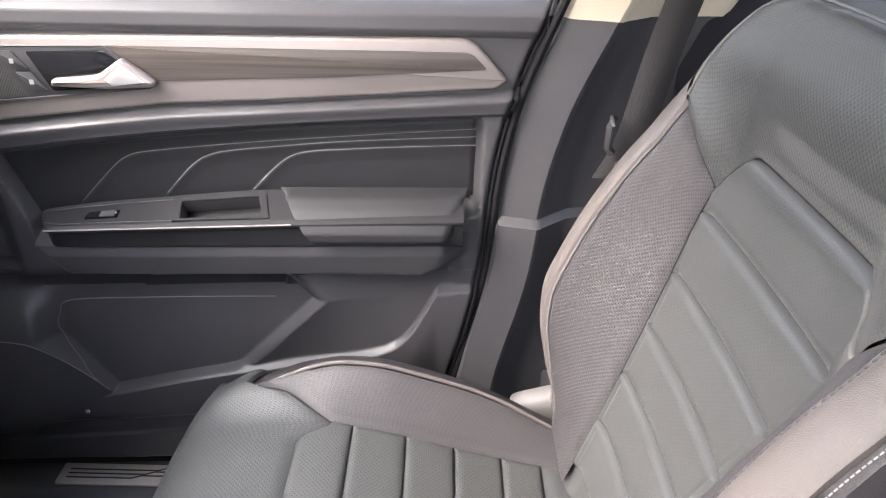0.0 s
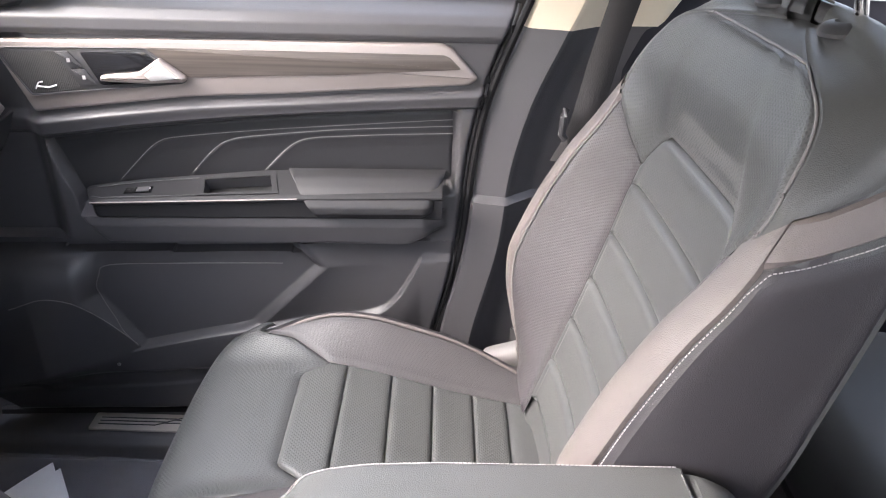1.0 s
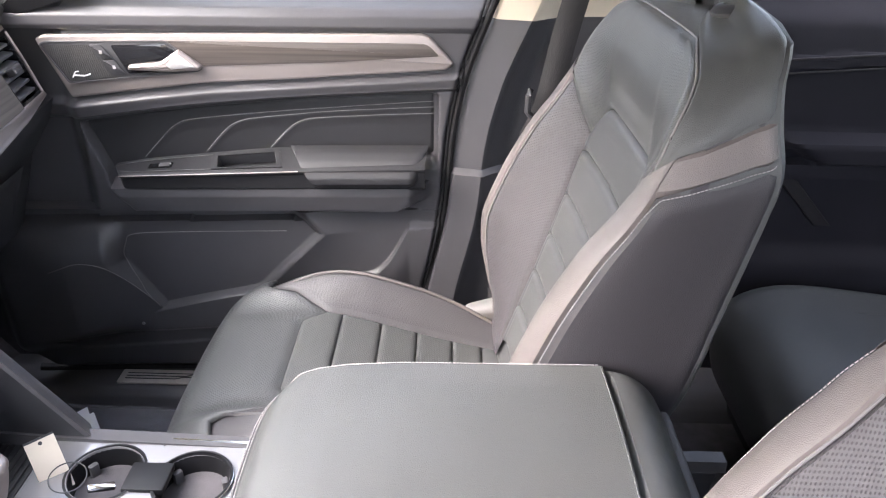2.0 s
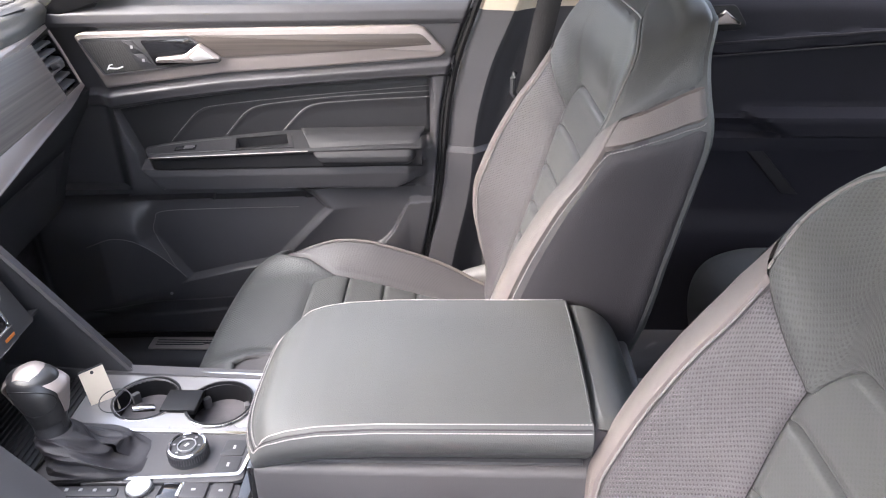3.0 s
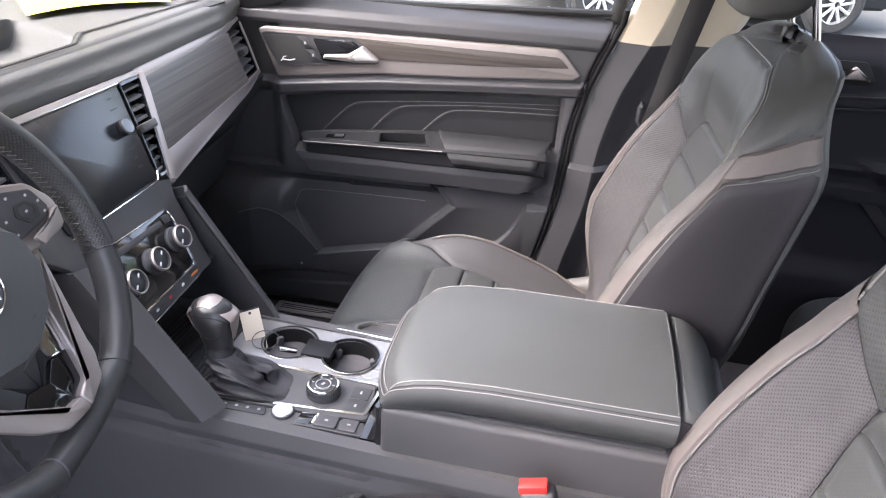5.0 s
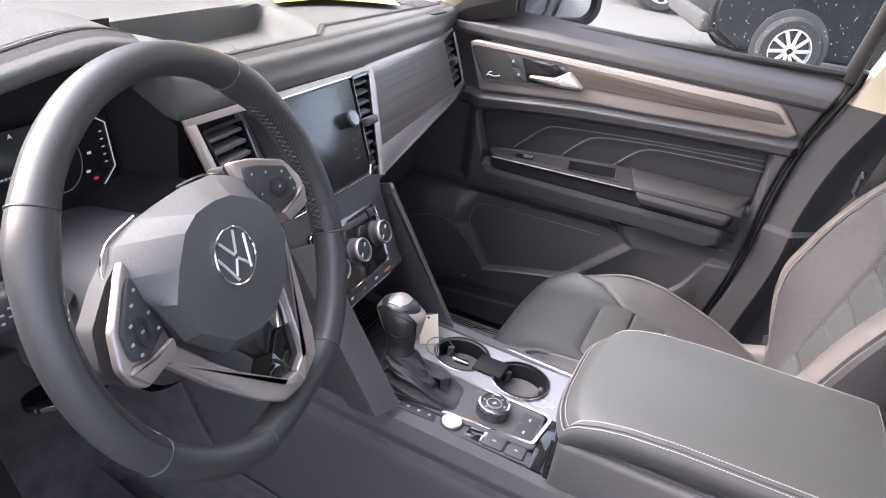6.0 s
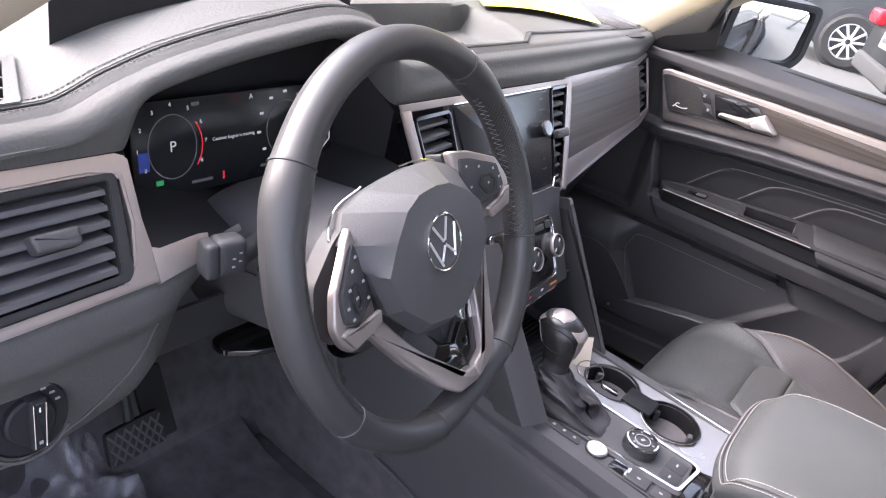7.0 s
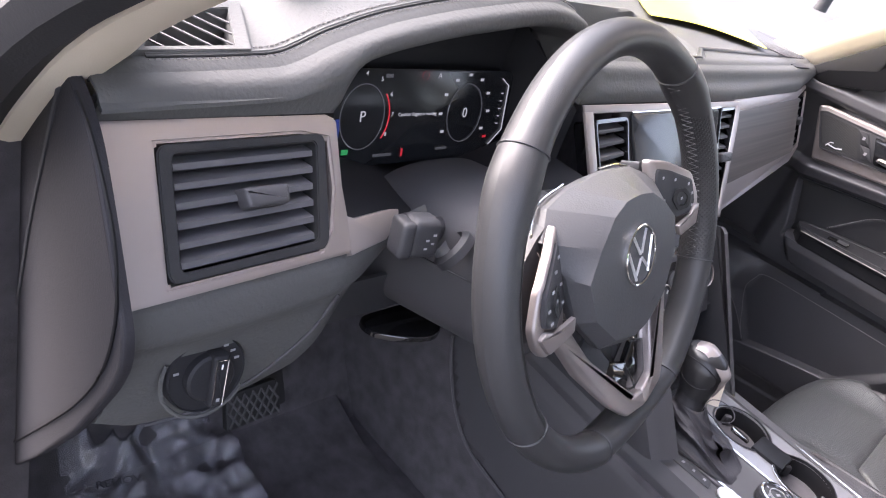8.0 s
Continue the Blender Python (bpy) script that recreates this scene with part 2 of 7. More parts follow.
def ip(x, *pairs):
    """Smooth piecewise interpolation through (x, value) pairs."""
    xs, ys = [p[0] for p in pairs], [p[1] for p in pairs]
    if x <= xs[0]:
        return ys[0]
    for i in range(len(xs) - 1):
        if x <= xs[i + 1]:
            t = (x - xs[i]) / (xs[i + 1] - xs[i])
            return ys[i] + (ys[i + 1] - ys[i]) * t
    return ys[-1]


def ips(x, *pairs):
    """The same, eased between pairs."""
    xs, ys = [p[0] for p in pairs], [p[1] for p in pairs]
    if x <= xs[0]:
        return ys[0]
    for i in range(len(xs) - 1):
        if x <= xs[i + 1]:
            t = (x - xs[i]) / (xs[i + 1] - xs[i])
            t = t * t * (3 - 2 * t)
            return ys[i] + (ys[i + 1] - ys[i]) * t
    return ys[-1]


def cr(x, *pairs):
    """Smooth curve through (x, value) pairs with no overshoot."""
    xs, ys = [p[0] for p in pairs], [p[1] for p in pairs]
    if x <= xs[0]:
        return ys[0]
    if x >= xs[-1]:
        return ys[-1]
    d = [(ys[i + 1] - ys[i]) / (xs[i + 1] - xs[i]) for i in range(len(xs) - 1)]
    m = [d[0]] + [0 if d[i - 1] * d[i] <= 0 else 2 * d[i - 1] * d[i] / (d[i - 1] + d[i]) for i in range(1, len(d))] + [d[-1]]
    i = next(k for k in range(len(d)) if x <= xs[k + 1])
    h = xs[i + 1] - xs[i]
    t = (x - xs[i]) / h
    return (ys[i] * (1 + 2 * t) * (1 - t) ** 2 + m[i] * h * t * (1 - t) ** 2 + ys[i + 1] * t * t * (3 - 2 * t) + m[i + 1] * h * t * t * (t - 1))


def sst(a, b, x):
    t = min(1.0, max(0.0, (x - a) / (b - a)))
    return t * t * (3 - 2 * t)


def grid(fn, nu, nv, bm=None, thick=0.0, flip=False):
    """A sheet fn(u, v) with u, v in 0..1, and UVs in metres; thick gives it a back and rims."""
    bm = bm or bmesh.new()
    uvl = bm.loops.layers.uv.verify()
    P = [[Vector(fn(i / nu, j / nv)) for j in range(nv + 1)] for i in range(nu + 1)]
    V = [[bm.verts.new(p) for p in row] for row in P]
    su, sv = [0.0], [0.0]
    jm, im = nv // 2, nu // 2
    for i in range(nu):
        su.append(su[-1] + (P[i + 1][jm] - P[i][jm]).length)
    for j in range(nv):
        sv.append(sv[-1] + (P[im][j + 1] - P[im][j]).length)

    def quad(a, b, c, d, uv):
        f = bm.faces.new((a, b, c, d) if not flip else (d, c, b, a))
        for lp, w in zip(f.loops, uv if not flip else uv[::-1]):
            lp[uvl].uv = w
    for i in range(nu):
        for j in range(nv):
            quad(V[i][j], V[i + 1][j], V[i + 1][j + 1], V[i][j + 1],
                 ((su[i], sv[j]), (su[i + 1], sv[j]), (su[i + 1], sv[j + 1]), (su[i], sv[j + 1])))
    if thick:
        bm.normal_update()
        B = [[bm.verts.new(v.co - v.normal * thick) for v in row] for row in V]
        for i in range(nu):
            for j in range(nv):
                quad(B[i][j + 1], B[i + 1][j + 1], B[i + 1][j], B[i][j], ((0, 0),) * 4)
        rim = [(V[i][0], B[i][0], V[i + 1][0], B[i + 1][0]) for i in range(nu)]
        rim += [(V[nu][j], B[nu][j], V[nu][j + 1], B[nu][j + 1]) for j in range(nv)]
        rim += [(V[i + 1][nv], B[i + 1][nv], V[i][nv], B[i][nv]) for i in range(nu)]
        rim += [(V[0][j + 1], B[0][j + 1], V[0][j], B[0][j]) for j in range(nv)]
        for a, b, c, d in rim:
            quad(a, b, d, c, ((0, 0),) * 4)
    return bm


def pillow(fn, nu, nv, puff=0.004, edge=0.010, sides="lrbt", sink=0.002):
    """Wraps fn into one whose edges dive into a seam: puff metres proud, rounded over edge metres."""
    def g(u, v):
        e = 1e-3
        u0, u1, v0, v1 = max(0, u - e), min(1, u + e), max(0, v - e), min(1, v + e)
        du = (Vector(fn(u1, v)) - Vector(fn(u0, v))) / (u1 - u0)
        dv = (Vector(fn(u, v1)) - Vector(fn(u, v0))) / (v1 - v0)
        n = du.cross(dv)
        if n.length < 1e-9:
            return fn(u, v)
        n.normalize()
        d = 9.0
        if "l" in sides:
            d = min(d, u * du.length)
        if "r" in sides:
            d = min(d, (1 - u) * du.length)
        if "b" in sides:
            d = min(d, v * dv.length)
        if "t" in sides:
            d = min(d, (1 - v) * dv.length)
        t = min(1.0, d / edge)
        h = math.sqrt(max(0.0, 1 - (1 - t) ** 2))
        return Vector(fn(u, v)) + n * (-sink + (puff + sink) * h)
    return g


def warp(n, k=0.35):
    """0..1 parameters that crowd towards both ends."""
    return lambda t: t + k * math.sin(2 * math.pi * t) / (2 * math.pi) * -1.0


def tube(path, r, n=8, bm=None, closed=False, flat=1.0, up=None):
    bm = bm or bmesh.new()
    path = [Vector(p) for p in path]
    m = len(path)
    rings = []
    for i, p in enumerate(path):
        a = path[i - 1] if (i or closed) else p
        b = path[(i + 1) % m] if (i < m - 1 or closed) else p
        d = (b - a).normalized()
        ref = Vector(up) if up else (Vector((0, 0, 1)) if abs(d.z) < 0.9 else Vector((1, 0, 0)))
        s = d.cross(ref).normalized()
        w = s.cross(d).normalized()
        rr = r(i / max(1, m - 1)) if callable(r) else r
        rings.append([bm.verts.new(p + s * (math.cos(2 * math.pi * k / n) * rr) + w * (math.sin(2 * math.pi * k / n) * rr * flat)) for k in range(n)])
    for i in range(m if closed else m - 1):
        A, B = rings[i], rings[(i + 1) % m]
        for k in range(n):
            bm.faces.new((A[k], A[(k + 1) % n], B[(k + 1) % n], B[k]))
    if not closed:
        bm.faces.new(rings[0][::-1])
        bm.faces.new(rings[-1])
    return bm


def spline(pts, n):
    """n + 1 points on a Catmull-Rom curve through pts."""
    pts = [Vector(p) for p in pts]
    q = [2 * pts[0] - pts[1]] + pts + [2 * pts[-1] - pts[-2]]
    out = []
    for k in range(n + 1):
        f = k / n * (len(pts) - 1)
        i = min(int(f), len(pts) - 2)
        t = f - i
        a, b, c, d = q[i:i + 4]
        out.append(0.5 * ((2 * b) + (c - a) * t + (2 * a - 5 * b + 4 * c - d) * t * t + (3 * b - a - 3 * c + d) * t ** 3))
    return out


def along(path, step):
    """Points at even steps along a polyline."""
    path = [Vector(p) for p in path]
    out, need = [path[0].copy()], step
    for a, b in zip(path, path[1:]):
        L = (b - a).length
        pos = 0.0
        while L - pos >= need:
            pos += need
            out.append(a.lerp(b, pos / L))
            need = step
        need -= L - pos
    return out


def stitches(path, pitch=0.0046, r=0.0006, bm=None, fill=0.66, lift=(0, 0, 0)):
    bm = bm or bmesh.new()
    pts = along(path, pitch)
    for a, b in zip(pts, pts[1:]):
        a, b = a + Vector(lift), b + Vector(lift)
        tube([a, a.lerp(b, fill)], r, 4, bm)
    return bm


def box(c, size, bevel=0.0, seg=2, bm=None, rot=None):
    t = bmesh.new()
    bmesh.ops.create_cube(t, size=1.0)
    bmesh.ops.scale(t, vec=size, verts=t.verts)
    if bevel:
        bmesh.ops.bevel(t, geom=t.edges[:], offset=bevel, segments=seg, profile=0.6, affect='EDGES')
    m = Matrix.Translation(c) @ (rot if rot is not None else Matrix())
    bmesh.ops.transform(t, matrix=m, verts=t.verts)
    if bm is None:
        return t
    return merge(bm, t)


def merge(bm, t):
    me = bpy.data.meshes.new("tmp")
    t.to_mesh(me)
    t.free()
    bm.from_mesh(me)
    bpy.data.meshes.remove(me)
    return bm


def prism(poly, place, depth, bevel=0.0, seg=2, bm=None, back=0.0):
    """A plate: polygon poly of (a, b), place(a, b, d) puts it in space, from d = -back to d = depth, edges of the front rounded."""
    bm = bm or bmesh.new()
    n = len(poly)
    area = sum(poly[i][0] * poly[(i + 1) % n][1] - poly[(i + 1) % n][0] * poly[i][1] for i in range(n))
    if area < 0:
        poly = poly[::-1]

    def inset(k):
        out = []
        for i in range(n):
            p0, p1, p2 = Vector(poly[i - 1]), Vector(poly[i]), Vector(poly[(i + 1) % n])
            d1, d2 = (p1 - p0).normalized(), (p2 - p1).normalized()
            n1, n2 = Vector((-d1.y, d1.x)), Vector((-d2.y, d2.x))
            b = (n1 + n2)
            b = b / max(0.35, b.length_squared / 2) if b.length > 1e-6 else n1
            out.append(p1 + b * k)
        return out
    levels = [(0.0, -back), (0.0, depth - bevel)]
    if bevel:
        for s in range(1, seg + 1):
            a = math.pi / 2 * s / seg
            levels.append((bevel * (1 - math.cos(a)), depth - bevel + bevel * math.sin(a)))
    rings = [[bm.verts.new(place(p[0], p[1], d)) for p in inset(k)] for k, d in levels]
    for A, B in zip(rings, rings[1:]):
        for i in range(n):
            j = (i + 1) % n
            bm.faces.new((A[i], A[j], B[j], B[i]))
    bm.faces.new(rings[-1])
    bm.faces.new(rings[0][::-1])
    bmesh.ops.recalc_face_normals(bm, faces=bm.faces)
    return bm


def rounded(poly, r, n=4):
    """The polygon with its corners rounded."""
    out, m = [], len(poly)
    for i in range(m):
        a, b, c = Vector(poly[i - 1]), Vector(poly[i]), Vector(poly[(i + 1) % m])
        k = min(r, (a - b).length * 0.45, (c - b).length * 0.45)
        s, e = b + (a - b).normalized() * k, b + (c - b).normalized() * k
        for q in range(n + 1):
            t = q / n
            p = s * (1 - t) ** 2 + b * 2 * t * (1 - t) + e * t * t
            out.append((p.x, p.y))
    return out


def lathe(profile, n=32, bm=None, m=None):
    """Turns (radius, height) pairs about z, then places them by m."""
    t = bmesh.new()
    rings = []
    for r, h in profile:
        rings.append([t.verts.new((max(r, 1e-5) * math.cos(2 * math.pi * k / n), max(r, 1e-5) * math.sin(2 * math.pi * k / n), h)) for k in range(n)])
    for A, B in zip(rings, rings[1:]):
        for k in range(n):
            t.faces.new((A[k], A[(k + 1) % n], B[(k + 1) % n], B[k]))
    for ring, (r, h) in ((rings[0], profile[0]), (rings[-1], profile[-1])):
        if r < 0.0015:
            t.faces.new(ring)
    bmesh.ops.recalc_face_normals(t, faces=t.faces)
    if m is not None:
        bmesh.ops.transform(t, matrix=m, verts=t.verts)
    return t if bm is None else merge(bm, t)


def frame_ring(outer, inner, place, depth, back=0.0, bm=None, bevel=0.0):
    """A flat ring between two polygons of equal count."""
    bm = bm or bmesh.new()
    n = len(outer)
    def c(poly):
        return [bm.verts.new(place(a, b, -back)) for a, b in poly], [bm.verts.new(place(a, b, depth)) for a, b in poly]
    o0, o1 = c(outer)
    i0, i1 = c(inner)
    for k in range(n):
        j = (k + 1) % n
        bm.faces.new((o0[k], o0[j], o1[j], o1[k]))
        bm.faces.new((o1[k], o1[j], i1[j], i1[k]))
        bm.faces.new((i1[k], i1[j], i0[j], i0[k]))
        bm.faces.new((i0[k], i0[j], o0[j], o0[k]))
    bmesh.ops.recalc_face_normals(bm, faces=bm.faces)
    if bevel:
        bmesh.ops.bevel(bm, geom=[e for e in bm.edges if e.calc_face_angle(0) > 0.6], offset=bevel, segments=2, affect='EDGES')
    return bm


def letters(text, size, m, bm=None, depth=0.0002):
    cu = bpy.data.curves.new("txt", 'FONT')
    cu.body, cu.size, cu.extrude = text, size, depth
    cu.align_x, cu.align_y = 'CENTER', 'CENTER'
    ob = bpy.data.objects.new("txt", cu)
    me = ob.to_mesh()
    t = bmesh.new()
    t.from_mesh(me)
    ob.to_mesh_clear()
    bpy.data.objects.remove(ob)
    bpy.data.curves.remove(cu)
    bmesh.ops.transform(t, matrix=m, verts=t.verts)
    return t if bm is None else merge(bm, t)


# ---- front seats ----
def back_ring(z):
    """Half cross-section of the backrest at height z: control points (x, b), b from the middle outwards."""
    xf = 0.21 + 0.34 * (z - 0.70) - 0.042 * sst(1.10, 1.24, z)
    p = cr(z, (0.64, 0.0), (0.703, 0.010), (0.776, 0.050), (0.854, 0.089), (0.909, 0.103), (0.972, 0.101), (1.057, 0.088), (1.117, 0.066), (1.155, 0.044), (1.19, 0.025), (1.25, 0.006), (1.32, 0.0))
    th = ip(z, (0.64, 0.20), (0.82, 0.185), (0.93, 0.155), (1.165, 0.110), (1.25, 0.106), (1.32, 0.095))
    wi = cr(z, (0.64, 0.088), (0.72, 0.094), (0.80, 0.104), (0.86, 0.113), (0.92, 0.123), (0.98, 0.134), (1.05, 0.148), (1.09, 0.150), (1.13, 0.140), (1.20, 0.132), (1.28, 0.095), (1.32, 0.06))
    wc = cr(z, (0.64, 0.195), (0.76, 0.215), (0.92, 0.224), (1.08, 0.222), (1.15, 0.225), (1.187, 0.229), (1.225, 0.220), (1.26, 0.198), (1.29, 0.140), (1.308, 0.090))
    W = cr(z, (0.64, 0.225), (0.78, 0.250), (0.92, 0.266), (1.13, 0.262), (1.18, 0.252), (1.22, 0.240), (1.26, 0.220), (1.32, 0.175))
    f, g = sst(1.12, 1.29, z), 1 - sst(1.08, 1.20, z)
    return [(xf, 0.0), (xf - 0.003 * g, wi * 0.76), (xf - 0.011 * g - 0.20 * p * (1 - g), wi), (xf - 0.50 * p - 0.008 * g, wi + 0.52 * (wc - wi)), (xf - p, wc),
            (xf - 0.86 * p + 0.017 * f, (W - 0.003) * (1 - f) + (wc + 0.52 * (W - wc)) * f), (xf - 0.35 * p + 0.010 + 0.025 * f, W + 0.001 - 0.007 * f), (xf + 0.5 * th, W - 0.008), (xf + 0.77 * th, W - 0.022), (xf + 0.83 * th, W - 0.12), (xf + 0.87 * th, 0.0)]


def back_surface(k, z, side=1):
    """A point of the backrest: k runs 0..10 over the ring's control points, z its height at the front."""
    slope = ip(k, (4.6, 0.0), (5, 0.002), (6, 0.013), (7, 0.034), (8, 0.046), (9, 0.048)) * (1 - 0.45 * sst(1.20, 1.29, z))
    top = 1.272
    cap = 0.0
    if z > top:
        ang = min(1.0, (z - top) / 0.052) * math.pi / 2
        cap = 1 - math.cos(ang)
        zz = top + 0.030 * math.sin(ang)
    else:
        zz = z
    R = back_ring(zz)
    i = min(int(k), 9)
    t = k - i
    g = lambda j: Vector(R[j]) if 0 <= j <= 10 else (Vector((R[1][0], -R[1][1])) if j < 0 else Vector((R[9][0], -R[9][1])))
    a, b, c, d = g(i - 1), g(i), g(i + 1), g(i + 2)
    v = 0.5 * ((2 * b) + (c - a) * t + (2 * a - 5 * b + 4 * c - d) * t * t + (3 * b - a - 3 * c + d) * t ** 3)
    if cap:
        mid = Vector((R[0][0] * 0.35 + R[10][0] * 0.65, 0.0))
        v = mid + (v - mid) * (1 - cap * 0.93)
    return (v.x, v.y * side, zz + slope)


def cush_z(x, b):
    """Height of the cushion's top."""
    a = abs(b)
    base = cr(x, (-0.32, 0.728), (-0.24, 0.738), (-0.13, 0.742), (-0.05, 0.728), (0.0, 0.714), (0.10, 0.686), (0.19, 0.667), (0.27, 0.655))
    crest = cr(x, (-0.32, 0.008), (-0.24, 0.022), (-0.14, 0.036), (-0.04, 0.050), (0.05, 0.048), (0.12, 0.038), (0.20, 0.018), (0.27, 0.008))
    return base + crest * sst(0.115, 0.195, a)


def cushion_surface(k, x, side=1):
    """k 0..6: from the middle over the bolster's crest and down the outside."""
    W = cr(x, (-0.32, 0.235), (-0.20, 0.254), (0.0, 0.258), (0.27, 0.240))
    crx = cr(x, (-0.32, 0.165), (-0.23, 0.172), (-0.10, 0.192), (0.08, 0.192), (0.22, 0.172))
    b = ip(k, (0, 0.0), (1, 0.124), (2, 0.160), (3, crx), (4, W), (5, W + 0.004), (6, W - 0.025))
    if k <= 3:
        z = cush_z(x, b)
    else:
        top = cush_z(x, crx)
        z = top - ip(k - 3, (0, 0), (0.35, 0.006), (0.7, 0.020), (1, 0.042), (2, 0.11), (3, 0.20))
    return (x, b * side, z)


def cush_full(x, b):
    """The cushion's top from edge to edge, dropping outside the crest."""
    crx = cr(x, (-0.32, 0.165), (-0.23, 0.172), (-0.10, 0.192), (0.08, 0.192), (0.22, 0.172))
    a = abs(b)
    if a <= crx:
        return cush_z(x, b)
    return cush_z(x, crx) - ip((a - crx) / (0.25 - crx), (0, 0), (0.35, 0.006), (0.7, 0.020), (1, 0.045))


def band_top(k):
    return ip(k, (3.82, 1.153), (4, 1.160), (4.5, 1.180), (5, 1.190), (9, 1.190))


def band_drop(k):
    return 0.005 * sst(5.0, 8.5, k)


def build_seat(name, label):
    seat = thing(name, label, "car seat", group="front seats")
    # backrest
    back = part("backrest", grid(lambda u, v: back_surface(6 + 4 * u, 0.66 + v * 0.664, 1), 14, 40), M_SIDE, seat, "backrest in charcoal leather with taupe piping bands")
    bm = grid(lambda u, v: back_surface(10 - 4 * u, 0.66 + v * 0.664, -1), 14, 40)
    part("back_shell", bm, M_SIDE, back)
    core = bmesh.new()
    grid(lambda u, v: Vector(back_surface(8 * abs(2 * u - 1), 0.66 + v * 0.664, 1 if u > 0.5 else -1)) + Vector((0.010, 0, 0)), 48, 40, core)
    part("foam_core", core, M_LEATHER, back)
    # ribbed middle
    zs = [0.655, 0.715, 0.783, 0.850, 0.913, 0.980, 1.052, 1.130][1:]
    for i in range(6):
        z0, z1 = zs[i], zs[i + 1]

        def rib(u, v, z0=z0, z1=z1, last=(i == 5)):
            s = 2 * u - 1
            zt = z1
            if last:
                zt = z1 - 0.050 * sst(0.55, 1.0, abs(s))
            return back_surface(2.0 * abs(s), z0 + (zt - z0) * v, 1 if s >= 0 else -1)
        rib_fn = pillow(lambda u, v, rib=rib: rib(1 - u, v), 1, 1, 0.0065, 0.015, sink=0.004)
        part("rib", grid(lambda u, v: rib_fn(u, v), 40, 24), M_LEATHER_RIB, back)
    # upper panel
    def upper(u, v):
        s = 1 - 2 * u
        lo = 1.134 - 0.052 * sst(0.25, 0.48, abs(s)) + 0.078 * max(0.0, abs(s) - 0.5) / 0.5
        return back_surface(4.0 * abs(s), lo + (1.292 - lo) * v, 1 if s >= 0 else -1)
    up_fn = pillow(upper, 1, 1, 0.005, 0.014, sink=0.0)
    part("upper_panel", grid(up_fn, 56, 26), M_LEATHER_PERF, back, "charcoal leather upper panel with fine perforation")
    part("top_panel", grid(lambda u, v: back_surface(4.0 * abs(1 - 2 * u), 1.292 + 0.032 * v, 1 if u <= 0.5 else -1), 40, 8), M_LEATHER, back)
    path = [back_surface(4.0 * abs(1 - 2 * i / 40), 1.292, 1 if i <= 20 else -1) for i in range(41)]
    part("piping", tube([Vector(p) + Vector((-0.0005, 0, 0.0005)) for p in path], 0.0016, 6), M_PIPING, back)
    for sd in (1, -1):
        def blster(u, v, sd=sd):
            zt = ip(u, (0, 1.080), (1, 1.151))
            k = 2 + 1.82 * u
            return back_surface(k, 0.68 + (zt - 0.68) * v, sd)
        fn = pillow((lambda u, v: blster(1 - u, v)) if sd > 0 else blster, 1, 1, 0.003, 0.010)
        part("bolster", grid(fn, 18, 48), M_BOLSTER, back, "grey perforated leather side bolster")

        def band(u, v, sd=sd):
            return back_surface(3.82 + 1.18 * u, 0.69 + (band_top(3.82 + 1.18 * u) - 0.69) * v, sd)
        fn = pillow((lambda u, v: band(1 - u, v)) if sd > 0 else band, 1, 1, 0.0035, 0.008, "lrb")
        part("edge_band", grid(fn, 12, 44), M_BAND, back, "taupe leather edge band")

        def wrap(u, v, sd=sd):
            k = 4.97 + 4.1 * u
            return back_surface(k, 1.150 - band_drop(k) * (1 - v) + 0.040 * v, sd)
        fn = pillow((lambda u, v: wrap(1 - u, v)) if sd > 0 else wrap, 1, 1, 0.0042, 0.007, "bt")
        part("side_band", grid(fn, 26, 8), M_BAND, back, "taupe leather band round the side")

        def sideup(u, v, sd=sd):
            return back_surface(4 + 5.0 * u, band_top(4 + 5.0 * u) + 0.001 + (1.318 - band_top(4 + 5.0 * u)) * v, sd)
        fn = pillow((lambda u, v: sideup(1 - u, v)) if sd > 0 else sideup, 1, 1, 0.003, 0.008, "lrb", sink=0.0)
        part("shoulder_side", grid(fn, 24, 16), M_LEATHER, back)

        def sidelo(u, v, sd=sd):
            return back_surface(5.0 + 4.0 * u, 0.68 + (1.149 - band_drop(5.0 + 4.0 * u) - 0.68) * v, sd)
        fn = pillow((lambda u, v: sidelo(1 - u, v)) if sd > 0 else sidelo, 1, 1, 0.003, 0.008)
        part("side_panel", grid(fn, 16, 36), M_SIDE, back)
        # piping and stitches
        path = [back_surface(4.0, 1.16 + 0.132 * i / 30, sd) for i in range(31)]
        part("piping", tube([Vector(p) + Vector((-0.0015, 0.001 * sd, 0.0005)) for p in path], 0.0016, 6), M_PIPING, back)
        path = [back_surface(3.82, 0.69 + 0.455 * i / 40, sd) for i in range(41)]
        part("piping", tube([Vector(p) + Vector((-0.0005, 0.0005 * sd, 0)) for p in path], 0.0014, 6), M_PIPING, back)
        st = [Vector(back_surface(5.04, 0.70 + 0.428 * i / 40, sd)) + Vector((-0.002, 0.0036 * sd, 0)) for i in range(41)]
        st += [Vector(back_surface(5.18 + 3.6 * i / 20, 1.1475 - band_drop(5.18 + 3.6 * i / 20), sd)) + Vector((0, 0.0040 * sd, 0)) for i in range(21)]
        part("stitching", stitches(st, 0.0045, 0.0007), M_THREAD, back)
        st = [Vector(back_surface(3.93, 0.70 + 0.44 * i / 40, sd)) + Vector((-0.004, 0.002 * sd, 0)) for i in range(41)]
        part("stitching", stitches(st, 0.006, 0.0006), M_THREAD_DK, back)
